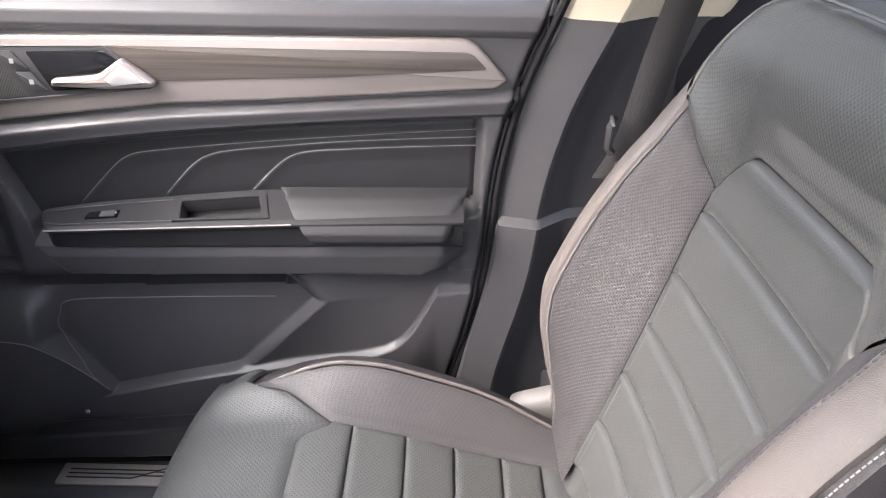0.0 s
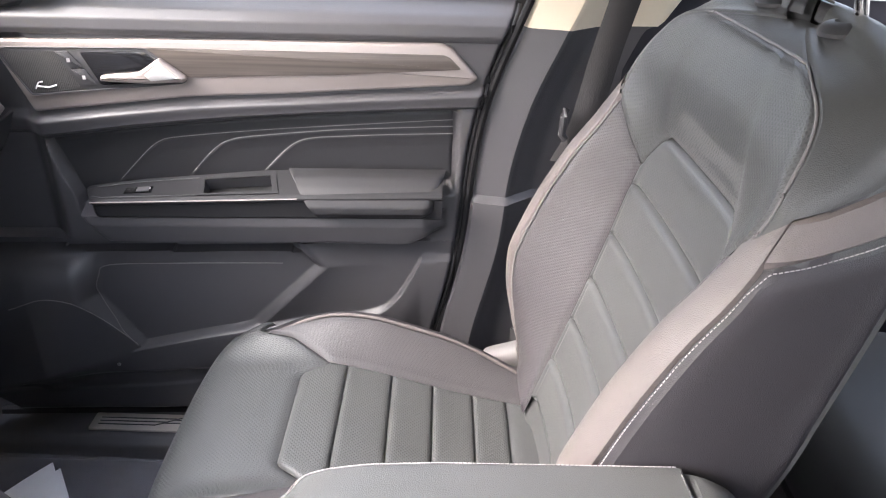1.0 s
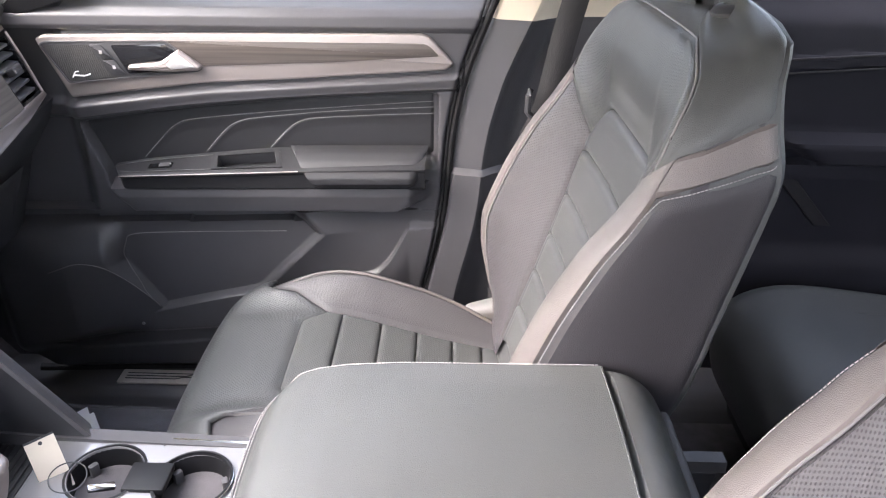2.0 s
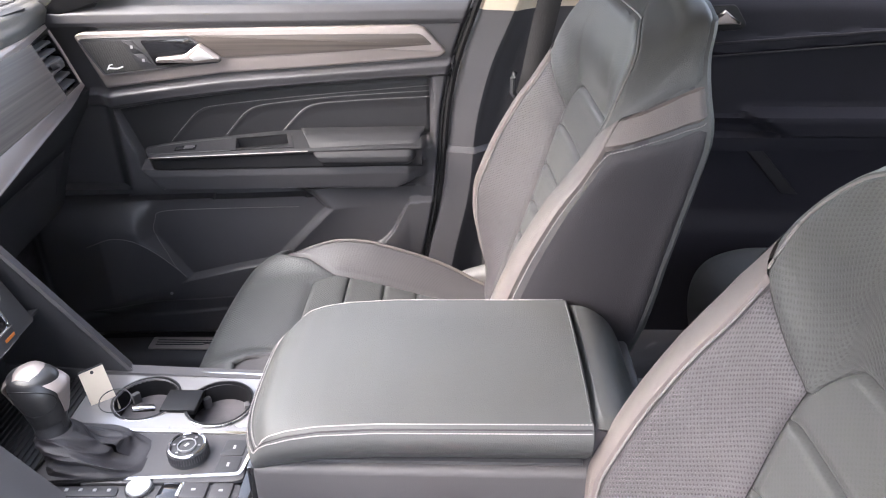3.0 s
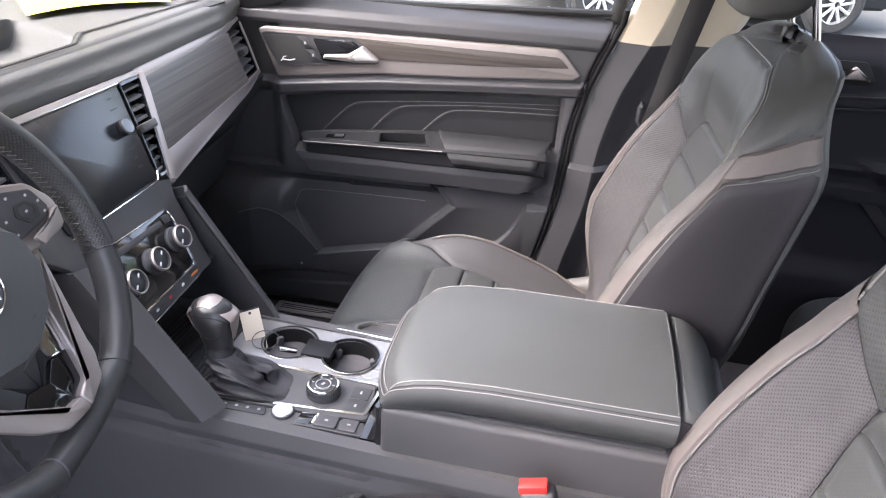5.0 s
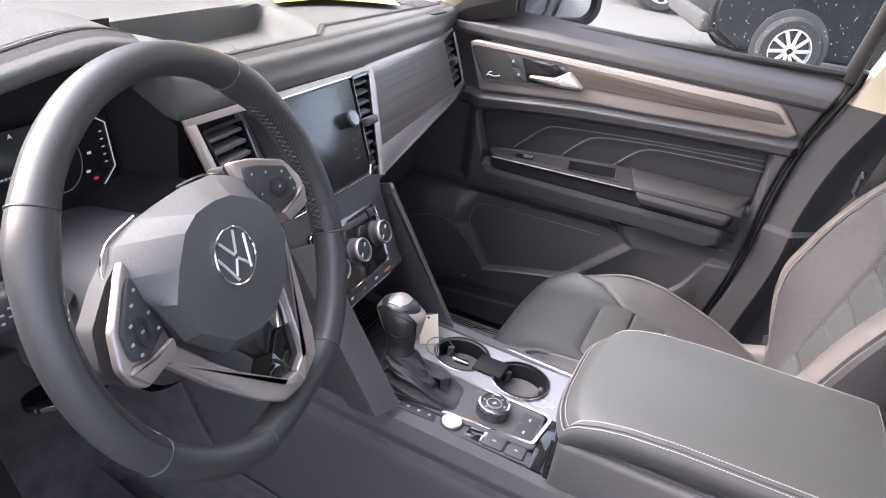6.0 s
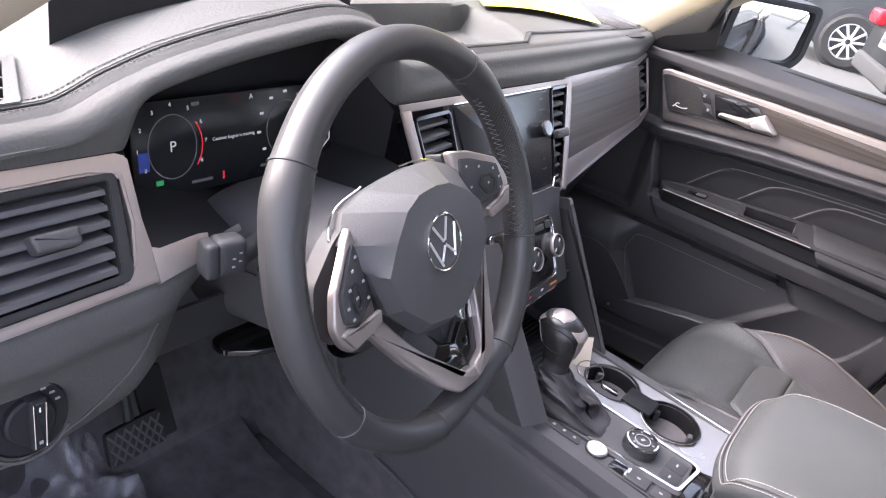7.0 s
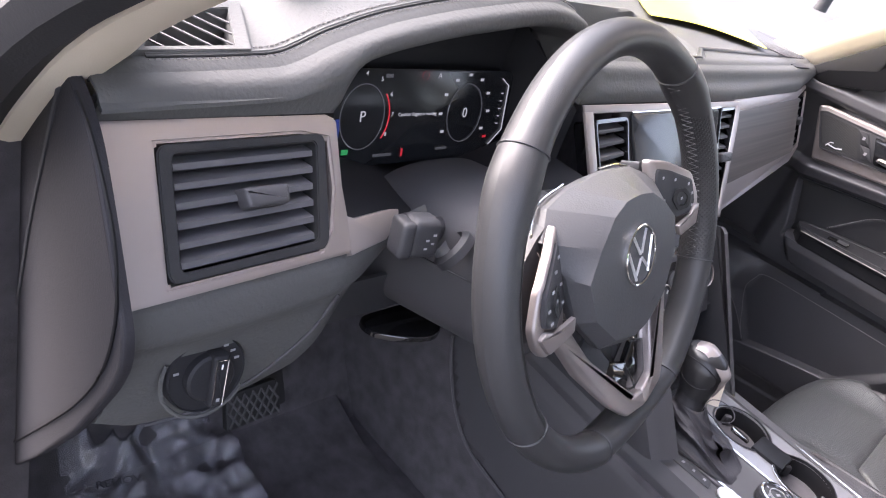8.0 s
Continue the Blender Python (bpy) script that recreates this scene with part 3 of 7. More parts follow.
    # headrest on two posts
    hr = part("headrest", head_pad(), M_LEATHER, seat, "charcoal leather headrest on chrome posts")
    for yy in (-0.075, 0.075):
        part("headrest_post", tube([(0.446, yy, 1.292), (0.420, yy, 1.39)], 0.0065, 12), M_CHROME, hr)
        part("post_collar", lathe([(0.024, 0.0), (0.024, 0.004), (0.019, 0.010), (0.010, 0.012)], 24, m=pose(0.426, yy, 1.309, 0, -8, 0)), M_DARK, hr)
    # cushion
    cush = part("cushion", cushion_core(), M_SIDE, seat, "charcoal leather seat cushion with perforated bolsters")
    xs = [-0.152, -0.084, -0.014, 0.050, 0.114, 0.168]
    for i in range(5):
        x0, x1 = xs[i], xs[i + 1]

        def crib(u, v, x0=x0, x1=x1, first=(i == 0)):
            s = 2 * u - 1
            a = x0 + (0.040 * sst(0.70, 1.0, abs(s)) if first else 0.0)
            return cushion_surface(abs(s), a + (x1 - a) * v, 1 if s >= 0 else -1)
        fn = pillow(lambda u, v, crib=crib: crib(u, 1 - v), 1, 1, 0.0045, 0.012, sink=0.002)
        part("cushion_rib", grid(lambda u, v: fn(1 - u, 1 - v), 40, 24), M_LEATHER_LINED, cush)
    fn = pillow(lambda u, v: cushion_surface(abs(2 * u - 1), 0.168 + 0.085 * (1 - v), 1 if u >= 0.5 else -1), 1, 1, 0.004, 0.014)
    part("rear_rib", grid(lambda u, v: fn(1 - u, 1 - v), 30, 8), M_LEATHER, cush)
    # front horseshoe
    def front(u, v):
        b = (2 * u - 1)
        bb = b * 0.248 * (1 - 0.06 * v * v)
        xs0 = -0.152 + 0.040 * sst(0.087, 0.124, abs(bb)) - ip(abs(bb), (0.124, 0.0), (0.160, 0.059), (0.174, 0.118)) + 0.010 * sst(0.176, 0.225, abs(bb))
        a = [(xs0, cush_full(xs0, bb)), (xs0 * 0.5 - 0.135, cush_full(xs0 * 0.5 - 0.135, bb) + 0.001), (-0.285, cush_full(-0.285, bb) - 0.010), (-0.322, 0.690), (-0.333, 0.640), (-0.318, 0.585), (-0.28, 0.545)]
        q = spline([(p[0], 0, p[1]) for p in a], 40)[int(round(v * 40))]
        curve = 0.050 * abs(b) ** 3 * v
        return (q.x + curve, bb, q.z)
    fn = lambda u, v: front(1 - u, v)
    def front_p(u, v):
        p = Vector(fn(u, v))
        d = min(1.0, v / 0.07)
        return p + Vector((0, 0, -0.004 + 0.007 * math.sqrt(max(0, 1 - (1 - d) ** 2))))
    part("front_panel", grid(front_p, 44, 40), M_LEATHER_PERF, cush, "charcoal leather front of the cushion")
    for sd in (1, -1):
        def bol(u, v, sd=sd):
            xs0 = -0.112 - 0.118 * u
            return cushion_surface(1 + 2 * u, xs0 + (0.250 - xs0) * v, sd)
        part("cushion_bolster", grid(lambda u, v: bol_pt(bol, u, v, sd), 16, 44, flip=(sd > 0)), M_CUSHION_BOLSTER, cush, "grey perforated leather side bolster")

        def skirt(u, v, sd=sd):
            p = Vector(cushion_surface(3 + 3 * u, -0.235 + 0.49 * v, sd))
            e = 1 - sst(-0.235, -0.16, p.x)
            return p - Vector((0, 0.004 * e * sd, 0.007 * e))
        part("cushion_side", grid(skirt, 16, 36, flip=(sd > 0)), M_SIDE, cush)
        x0 = -0.222 if sd > 0 else -0.110
        path = [Vector(cushion_surface(3.05, x0 + (0.250 - x0) * i / 50, sd)) + Vector((0, 0, 0.002 - 0.008 * (1 - sst(0, 9, i)))) for i in range(51)]
        part("cushion_piping", tube(path, 0.0032, 8), M_BAND, cush, "taupe leather piping")
    # plinth and rails
    base = part("seat_base", box((-0.02, 0, 0.545), (0.46, 0.42, 0.12), 0.03, 3), M_DARK, seat, "black plastic seat base")
    for yy in (-0.19, 0.19):
        part("seat_rail", box((-0.02, yy, 0.445), (0.56, 0.035, 0.09), 0.006), M_DARK, base)
    part("side_cover", box((0.10, 0.262, 0.60), (0.34, 0.03, 0.12), 0.013, 3), M_DARK, base)
    part("side_cover", box((0.10, -0.262, 0.60), (0.34, 0.03, 0.12), 0.013, 3), M_DARK, base)
    return seat


def bol_pt(bol, u, v, sd):
    p = Vector(bol(u, v))
    du, dv = min(u, 1 - u) * 0.09, min(v, 1 - v) * 0.40
    t = min(1.0, min(du, dv) / 0.010)
    return p + Vector((0, 0, -0.002 + 0.005 * math.sqrt(max(0, 1 - (1 - t) ** 2))))


def head_pad():
    def f(u, v):
        a = 2 * math.pi * u
        ph = math.pi * (v - 0.5)
        c, s = math.cos(a), math.sin(a)
        e = lambda w, k: math.copysign(abs(w) ** k, w)
        r = abs(math.cos(ph)) ** 0.45
        return (0.378 + 0.055 * e(c, 0.7) * r + 0.02 * math.sin(ph), 0.135 * e(s, 0.6) * r, 1.432 + 0.085 * e(math.sin(ph), 0.6))
    bm = grid(f, 36, 20)
    bmesh.ops.remove_doubles(bm, verts=bm.verts, dist=1e-5)
    bmesh.ops.recalc_face_normals(bm, faces=bm.faces)
    return bm


def cushion_core():
    bm = bmesh.new()
    grid(lambda u, v: Vector(cushion_surface(6 * abs(2 * u - 1), -0.26 + 0.52 * v, 1 if u > 0.5 else -1)) - Vector((0, 0, 0.010)), 40, 30, bm)
    return bm


PASS_Y, DRV = 0.405, (0.113, -0.765)
seat_p = build_seat("front_seat", "charcoal leather front seat with ribbed middle and taupe edges")
seat_p.location = (0, PASS_Y, 0)
seat_d = copy_thing(seat_p, pose(DRV[0], PASS_Y + DRV[1], -0.012))
for ob in seat_p.children:
    if ob.name.startswith(("backrest", "headrest")):
        ob.matrix_basis = pose(0.30, 0, 0, 0, 0, 1.7) @ pose(-0.30, 0, 0)      # stands a little askew
seat_d["label"] = "charcoal and grey leather driver seat slid further back"


# ---- centre console ----
console = thing("center_console", "dark grey plastic centre console with glossy control panel", "console")


def poly_sheet(prof, u):
    """A point on the polyline prof at 0..1 of its count."""
    f = u * (len(prof) - 1)
    i = min(int(f), len(prof) - 2)
    return Vector(prof[i]).lerp(Vector(prof[i + 1]), f - i)


def side_wall(sd):
    def f(u, v):
        x = -0.98 + 1.44 * v
        w = 0.138 if sd < 0 else 0.150
        top = ip(x, (-0.98, 0.86), (-0.40, 0.812), (-0.10, 0.800), (0.46, 0.796))
        prof = [(w - 0.029, top - 0.012), (w - 0.026, top + 0.003), (w - 0.006, top + 0.002), (w + 0.001, top - 0.022), (w, top - 0.034), (w - 0.003, top - 0.037), (w + 0.003, top - 0.060),
                (w + 0.008, 0.62), (w + 0.012, 0.39)]
        p = poly_sheet(prof, u)
        return (x, sd * p.x, p.y)
    return f


for sd in (-1, 1):
    wall = grid(side_wall(sd), 64, 120, thick=0.004, flip=(sd > 0))
    bmesh.ops.delete(wall, geom=[f for f in wall.faces if f.calc_center_median().z < cr(f.calc_center_median().x, (-0.72, 0.82), (-0.705, 0.74), (-0.684, 0.688), (-0.640, 0.622), (-0.586, 0.583), (-0.48, 0.560), (-0.32, 0.50), (-0.22, 0.42))], context='FACES')
    part("side_wall", wall, M_MID, console, smooth=25)
part("floor_pan", box((0.03, 0.006, 0.70), (0.80, 0.26, 0.03)), M_DARK, console)
part("side_crease", tube(spline([(-0.705, -0.152, 0.74), (-0.684, -0.152, 0.688), (-0.640, -0.152, 0.622), (-0.586, -0.152, 0.583), (-0.48, -0.1515, 0.560), (-0.32, -0.151, 0.50), (-0.22, -0.151, 0.42)], 30), 0.0026, 6), M_MID, console)
for sd in (-1, 1):
    part("gusset", prism([(-0.50, 1.02), (-0.352, 0.812), (-0.60, 0.79), (-0.70, 0.98)], lambda a, b, d, sd=sd: (a, sd * (0.128 + d), b), 0.006), M_DARK, console)


def on_panel(a, b, d):
    return (a, b, ip(a, (-0.40, 0.806), (-0.10, 0.799)) + d)


CUPS = ((-0.198, 0.066), (-0.305, 0.074))


def panel_with_holes():
    """Glossy plate round the two cup holders: strips and quarter rings about each hole."""
    bm = bmesh.new()
    x0, x1, y0, y1, r = -0.392, -0.104, 0.006, 0.130, 0.046
    mid = (CUPS[0][0] + CUPS[1][0]) / 2
    for (cx, cy), (xa, xb) in ((CUPS[0], (mid, x1)), (CUPS[1], (x0, mid))):
        ring_o, ring_i = [], []
        for k in range(48):
            a = 2 * math.pi * k / 48
            c, s = math.cos(a), math.sin(a)
            tx = ((xb - cx) / c if c > 1e-6 else (xa - cx) / c if c < -1e-6 else 9)
            ty = ((y1 - cy) / s if s > 1e-6 else (y0 - cy) / s if s < -1e-6 else 9)
            t = min(tx, ty)
            ring_o.append((cx + c * t, cy + s * t))
            ring_i.append((cx + c * r * 0.94, cy + s * r * 0.94))
        frame_ring(ring_o, ring_i, on_panel, 0.004, 0.008, bm)
    return bm


part("gloss_panel", panel_with_holes(), M_PANEL, console, "glossy panel round the cup holders, coloured as pale as its sky reflection", smooth=False)
part("gloss_end", prism([(-0.128, -0.108), (-0.128, 0.005), (-0.104, 0.005), (-0.104, -0.108)], on_panel, 0.004, 0.001), M_GLOSS, console, "gloss black end piece")
part("chrome_edge", tube([on_panel(*p, 0.004) for p in ((-0.40, 0.134), (-0.25, 0.1335), (-0.104, 0.1325))], 0.0022, 6), M_CHROME, console)
for cx, cy in CUPS:
    cup = part("cup_holder", lathe([(0.0465, 0.0), (0.0475, 0.0025), (0.0445, 0.003), (0.0435, 0.0), (0.041, -0.02), (0.037, -0.070), (0.001, -0.072)], 44, m=pose(cx, cy, 0.8065)), M_CUP, console, "deep black cup holder")
    part("rim", lathe([(0.0478, 0.0), (0.0478, 0.0015), (0.0462, 0.0022), (0.0452, 0.0012)], 44, m=pose(cx, cy, 0.807)), M_CHROME, cup)
    for ang in (20, 140, 260):
        part("grip", box((0, 0, 0), (0.008, 0.012, 0.024), 0.003, 2, rot=pose(cx + 0.036 * math.cos(radians(ang)), cy + 0.036 * math.sin(radians(ang)), 0.785, 0, 0, ang)), M_MID, cup)
part("cup_bridge", box(((CUPS[0][0] + CUPS[1][0]) / 2, 0.068, 0.8065), (0.050, 0.044, 0.010), 0.003), M_CUP, console)
# control plate with the lever gate, keys and start button
part("control_plate", prism(rounded([(-0.388, -0.082), (-0.372, 0.004), (-0.136, 0.006), (-0.128, -0.070), (-0.140, -0.075), (-0.37, -0.088)], 0.006), on_panel, 0.005, 0.001), M_MID, console, "black control plate")
frame_o = rounded([(-0.392, -0.080), (-0.374, 0.008), (-0.134, 0.010), (-0.124, 0.002), (-0.132, -0.066), (-0.37, -0.090)], 0.008)
frame_i = rounded([(-0.387, -0.077), (-0.370, 0.004), (-0.136, 0.006), (-0.129, 0.000), (-0.136, -0.062), (-0.37, -0.086)], 0.006)
part("plate_frame", frame_ring(frame_o, frame_i, on_panel, 0.0075), M_CHROME, console, "thin chrome frame")
part("key_strip", prism(rounded([(-0.37, -0.112), (-0.365, -0.092), (-0.128, -0.078), (-0.124, -0.106)], 0.006), on_panel, 0.004, 0.001), M_MID, console)
gate = part("gear_letters_strip", prism(rounded([(-0.362, -0.108), (-0.360, -0.093), (-0.276, -0.088), (-0.272, -0.104)], 0.004), on_panel, 0.006, 0.001), M_DARK, console)
for i in range(5):
    part("mark", box(on_panel(-0.352 + 0.017 * i, -0.0985 + 0.0006 * i, 0.0066), (0.004, 0.004, 0.0008)), M_MARK, gate)
start = part("start_button", lathe([(0.0150, 0.0), (0.0150, 0.004), (0.0135, 0.0055), (0.001, 0.006)], 36, m=pose(-0.250, -0.090, 0.807)), M_ALLOY, console, "round silver start button")
part("ring", lathe([(0.0168, 0.0), (0.0168, 0.002), (0.0155, 0.003)], 36, m=pose(-0.250, -0.090, 0.807)), M_DARK, start)
part("key_well", prism(rounded([(-0.226, -0.104), (-0.224, -0.080), (-0.190, -0.079), (-0.190, -0.103)], 0.004), on_panel, 0.0045, 0.0005), M_GLOSS, console)
for x0, x1 in ((-0.199, -0.166), (-0.162, -0.136)):
    key = part("key", prism(rounded([(x0, -0.105), (x0, -0.080), (x1, -0.079), (x1, -0.104)], 0.003), on_panel, 0.008, 0.002), M_MID, console)
    part("mark", box(on_panel((x0 + x1) / 2, -0.092, 0.0083), (0.005, 0.003, 0.0006)), M_MARK, key)
part("key_edge", prism([(-0.2015, -0.103), (-0.2015, -0.081), (-0.1965, -0.081), (-0.1965, -0.103)], on_panel, 0.0088, 0.001), M_CHROME, console)
for y0, y1 in ((-0.063, -0.034), (-0.032, -0.004)):
    key = part("key", prism(rounded([(-0.168, y0), (-0.167, y1), (-0.138, y1), (-0.139, y0)], 0.003), on_panel, 0.0065, 0.0012), M_DARK, console)
    part("mark", box(on_panel(-0.153, (y0 + y1) / 2, 0.0068), (0.003, 0.006, 0.0006)), M_MARK, key)

# bin under the armrest, and the padded lid
part("bin", box((0.14, 0.005, 0.835), (0.47, 0.256, 0.085), 0.010, 3), M_MID, console, "grey plastic bin under the armrest")
part("bin_lip", box((-0.098, 0.005, 0.835), (0.012, 0.240, 0.07), 0.004), M_GLOSS, console)
lid = thing("console_armrest", "charcoal leather padded armrest lid with pale double stitching", "armrest")


def lid_top(u, v):
    x = -0.104 + 0.388 * v
    b = 0.005 + 0.122 * (2 * u - 1)
    z = ip(x, (-0.104, 0.902), (-0.096, 0.914), (-0.085, 0.922), (-0.06, 0.930), (-0.02, 0.937), (0.05, 0.942), (0.30, 0.945))
    a = abs(2 * u - 1)
    z += 0.007 * (1 - a ** 2)
    x += 0.020 * (a ** 4) * (1 - v) ** 6
    return (x, b, z)


def lid_skirt(u, v):
    """u runs round the lid's edge from rear left over the nose to rear right; v downwards."""
    if u < 0.4:
        p, out = Vector(lid_top(0, 1 - u / 0.4)), Vector((0, -1, 0))
    elif u < 0.6:
        p, out = Vector(lid_top((u - 0.4) / 0.2, 0)), Vector((-1, 0, 0))
    else:
        p, out = Vector(lid_top(1, (u - 0.6) / 0.4)), Vector((0, 1, 0))
    w = sst(0.36, 0.42, u) * (1 - sst(0.58, 0.64, u))
    out = (Vector((0, -1 if u < 0.5 else 1, 0)) * (1 - w) + Vector((-1, 0, 0)) * w).normalized()
    k = 0.013 * math.sin(math.pi * min(1, v * 1.05) ** 0.8) - 0.016 * v * v
    p = p + out * k
    p.z -= (0.068 - 0.014 * w) * v
    return p


part("lid_top", grid(lid_top, 30, 40), M_LEATHER, lid)
part("lid_skirt", grid(lid_skirt, 80, 14, flip=True), M_LEATHER, lid)
for vv in (0.0, 0.10):
    path = [Vector(lid_skirt(0.002 + 0.996 * i / 200, vv + 0.02)) for i in range(201)]
    path = [p + Vector((-0.0006 if 0.4 < i / 200 < 0.6 else 0, (-1 if i < 100 else 1) * (0.0010 if vv else 0.0), 0.0014 if not vv else 0.0006)) for i, p in enumerate(path)]
    part("stitching", stitches(path, 0.0044, 0.0007, fill=0.74), M_THREAD, lid)
part("seam", tube([Vector(lid_skirt(0.002 + 0.996 * i / 160, 0.075)) for i in range(161)], 0.0012, 6), M_SIDE, lid)
rear = [(0.005 + 0.121 * (2 * i / 40 - 1), lid_top(i / 40, 1)[2]) for i in range(41)]
part("stitching", stitches([(0.2815, y, z + 0.0014) for y, z in rear], 0.0056, 0.00095), M_THREAD_DK, lid)
part("lid_base", box((0.095, 0.005, 0.872), (0.37, 0.235, 0.020), 0.006), M_DARK, lid)
part("hinge_pad", grid(pillow(lambda u, v: (0.286 + 0.080 * math.sin(v * math.pi / 2), 0.005 + 0.122 * (1 - 2 * u), 0.790 + 0.150 * math.cos(v * math.pi / 2) ** 0.75), 1, 1, 0.006, 0.018), 24, 16), M_LEATHER, lid)
for sd in (-1, 1):
    part("hinge_cheek", prism([(0.286, 0.79), (0.286, 0.938), (0.318, 0.925), (0.345, 0.895), (0.362, 0.84), (0.365, 0.79)], lambda a, b, d, sd=sd: (a, 0.005 + sd * (0.118 + d), b), 0.004), M_SIDE, lid)

# gear selector
gear = thing("gear_selector", "black leather gear lever with chrome cap and gathered gaiter", "gear lever")


def gaiter(u, v):
    """Steep in front, a long slope behind, gathered at the neck."""
    a = 2 * math.pi * u
    e = lambda w, k: math.copysign(abs(w) ** k, w)
    c, n = math.cos(a), math.sin(a)
    w = v ** (1.35 - 0.45 * c)
    bx, by = -0.316 + 0.064 * e(c, 0.5), -0.040 + 0.040 * e(n, 0.5)
    tx, ty = -0.364 + 0.0215 * c, -0.046 + 0.0200 * n
    crease = lambda q: 1 - 2 * abs(math.sin(q))
    env = math.sin(math.pi * min(1.0, v * 1.03)) ** 0.8
    fold = env * (0.0055 * crease(3.9 * v + 1.6 * math.sin(a + 0.7) + 0.4 * a) + 0.0028 * crease(8.0 * v + 2.6 * math.cos(a - 0.4)) + 0.0010 * math.sin(27 * v + 6 * math.cos(2 * a)))
    x, y = bx + (tx - bx) * w, by + (ty - by) * w
    return (x + fold * c, y + fold * n, 0.806 + 0.056 * v - 0.006 * env * max(0, c) + 0.6 * fold)


part("gaiter", grid(gaiter, 120, 60), M_SIDE, gear, "creased black leather gaiter")
part("sleeve", lathe([(0.0205, 0.0), (0.0205, 0.008), (0.0190, 0.010), (0.0180, 0.02)], 28, m=pose(-0.364, -0.046, 0.854, -3, -6, 0)), M_LEDGE, gear)


def knob(u, v):
    a = 2 * math.pi * u
    r = cr(v, (0, 0.0190), (0.15, 0.0195), (0.35, 0.0225), (0.55, 0.0275), (0.74, 0.0302), (0.88, 0.0275), (0.96, 0.0180), (1, 0.0005))
    z = ip(v, (0, 0.0), (0.12, 0.008), (0.3, 0.022), (0.55, 0.045), (0.78, 0.066), (0.90, 0.078), (0.97, 0.0845), (1, 0.0860))
    return (-0.365 - 0.020 * v + r * 1.10 * math.cos(a) * (1 + 0.06 * math.cos(a)), -0.046 + 0.020 * v + r * 0.86 * math.sin(a), 0.858 + z * 0.93)


part("knob", grid(knob, 32, 40), M_KNOB, gear, "black leather knob")
arch = [Vector(knob(0.0 if k < 0 else 0.5, 1 - 0.60 * abs(k) ** 0.8)) for k in [i / 16 - 1 for i in range(33)]]
arch = spline(arch[::4], 40)
knob_c = Vector((-0.380, -0.032, 0.905))


def cap_pt(u, v):
    p = arch[int(round(u * 40))]
    t = 2 * u - 1
    w = (0.0190 - 0.0140 * abs(t) ** 1.2) * (2 * v - 1)
    n = (p - knob_c).normalized()
    return p + Vector((0, w, 0)) + n * (0.0032 - w * w / 0.075 - 0.0008 * (2 * v - 1) ** 4)


part("cap", grid(cap_pt, 40, 12, thick=0.0012, flip=True), M_SILVER, gear, "satin chrome cap over the knob")
part("seam", tube([Vector(knob(0.75 + 0.17 * math.cos(t), 0.63 + 0.20 * math.sin(t))) for t in [2 * math.pi * k / 40 for k in range(40)]], 0.0007, 5, closed=True), M_CUP, gear)

# drive mode dial
dial = thing("drive_mode_dial", "round black ridged dial with chrome bezel", "dial")
DM = pose(-0.208, -0.033, 0.8055) @ Matrix.Scale(0.9, 4)
part("knob", lathe([(0.0285, 0.0), (0.0285, 0.004), (0.0275, 0.006), (0.0270, 0.017), (0.0255, 0.0160), (0.001, 0.0205)], 48, m=DM), M_DARK, dial)
ridges = bmesh.new()
for i in range(48):
    box((0, 0, 0), (0.0012, 0.0012, 0.010), 0.0, 1, ridges, rot=DM @ pose(0.0278 * math.cos(2 * math.pi * i / 48), 0.0278 * math.sin(2 * math.pi * i / 48), 0.0115, 0, 0, 360 * i / 48))
part("ridges", ridges, M_MID, dial)
part("bezel", lathe([(0.0262, 0.0195), (0.0262, 0.0212), (0.0235, 0.0218), (0.0228, 0.0205)], 48, m=DM), M_CHROME, dial)
part("face_ring", lathe([(0.0130, 0.0160), (0.0130, 0.0212), (0.0118, 0.0212), (0.0118, 0.0205)], 40, m=DM), M_MARK, dial)
for i in range(5):
    part("mark", box((0, 0, 0), (0.0035, 0.0025, 0.0005), rot=DM @ pose(0.0178 * math.cos(radians(60 * i)), 0.0178 * math.sin(radians(60 * i)), 0.0209)), M_MARK, dial)
part("car_mark", box((0, 0, 0), (0.007, 0.004, 0.0005), rot=DM @ pose(0, 0, 0.0209, 0, 0, 60)), M_MARK, dial)

# price tag on a wire key ring, standing in the front cup holder
tag = thing("key_tag", "beige cardboard key tag on a wire ring", "tag")
TA, TB = Vector((0.75, 0.66, 0.05)).normalized(), Vector((-0.42, 0.15, 0.89))
TB = (TB - TA * TB.dot(TA)).normalized()
TN = TA.cross(TB)
on_card = lambda a, b, d: Vector((-0.367, 0.070, 0.823)) + TA * a + TB * b + TN * d
part("card", prism(rounded([(-0.0165, -0.036), (-0.0165, 0.036), (0.0165, 0.036), (0.0165, -0.036)], 0.002), on_card, 0.0006), M_TAG, tag)
part("hole", prism([(0.0024 * math.cos(k * 0.6283), 0.029 + 0.0024 * math.sin(k * 0.6283)) for k in range(10)], lambda a, b, d: on_card(a, b, d - 0.0003), 0.0012), M_DARK, tag)
part("card_edge", prism([(-0.0165, 0.0335), (-0.0165, 0.036), (0.0165, 0.036), (0.0165, 0.0335)], lambda a, b, d: on_card(a, b, d - 0.0002), 0.0011), M_DARK, tag)
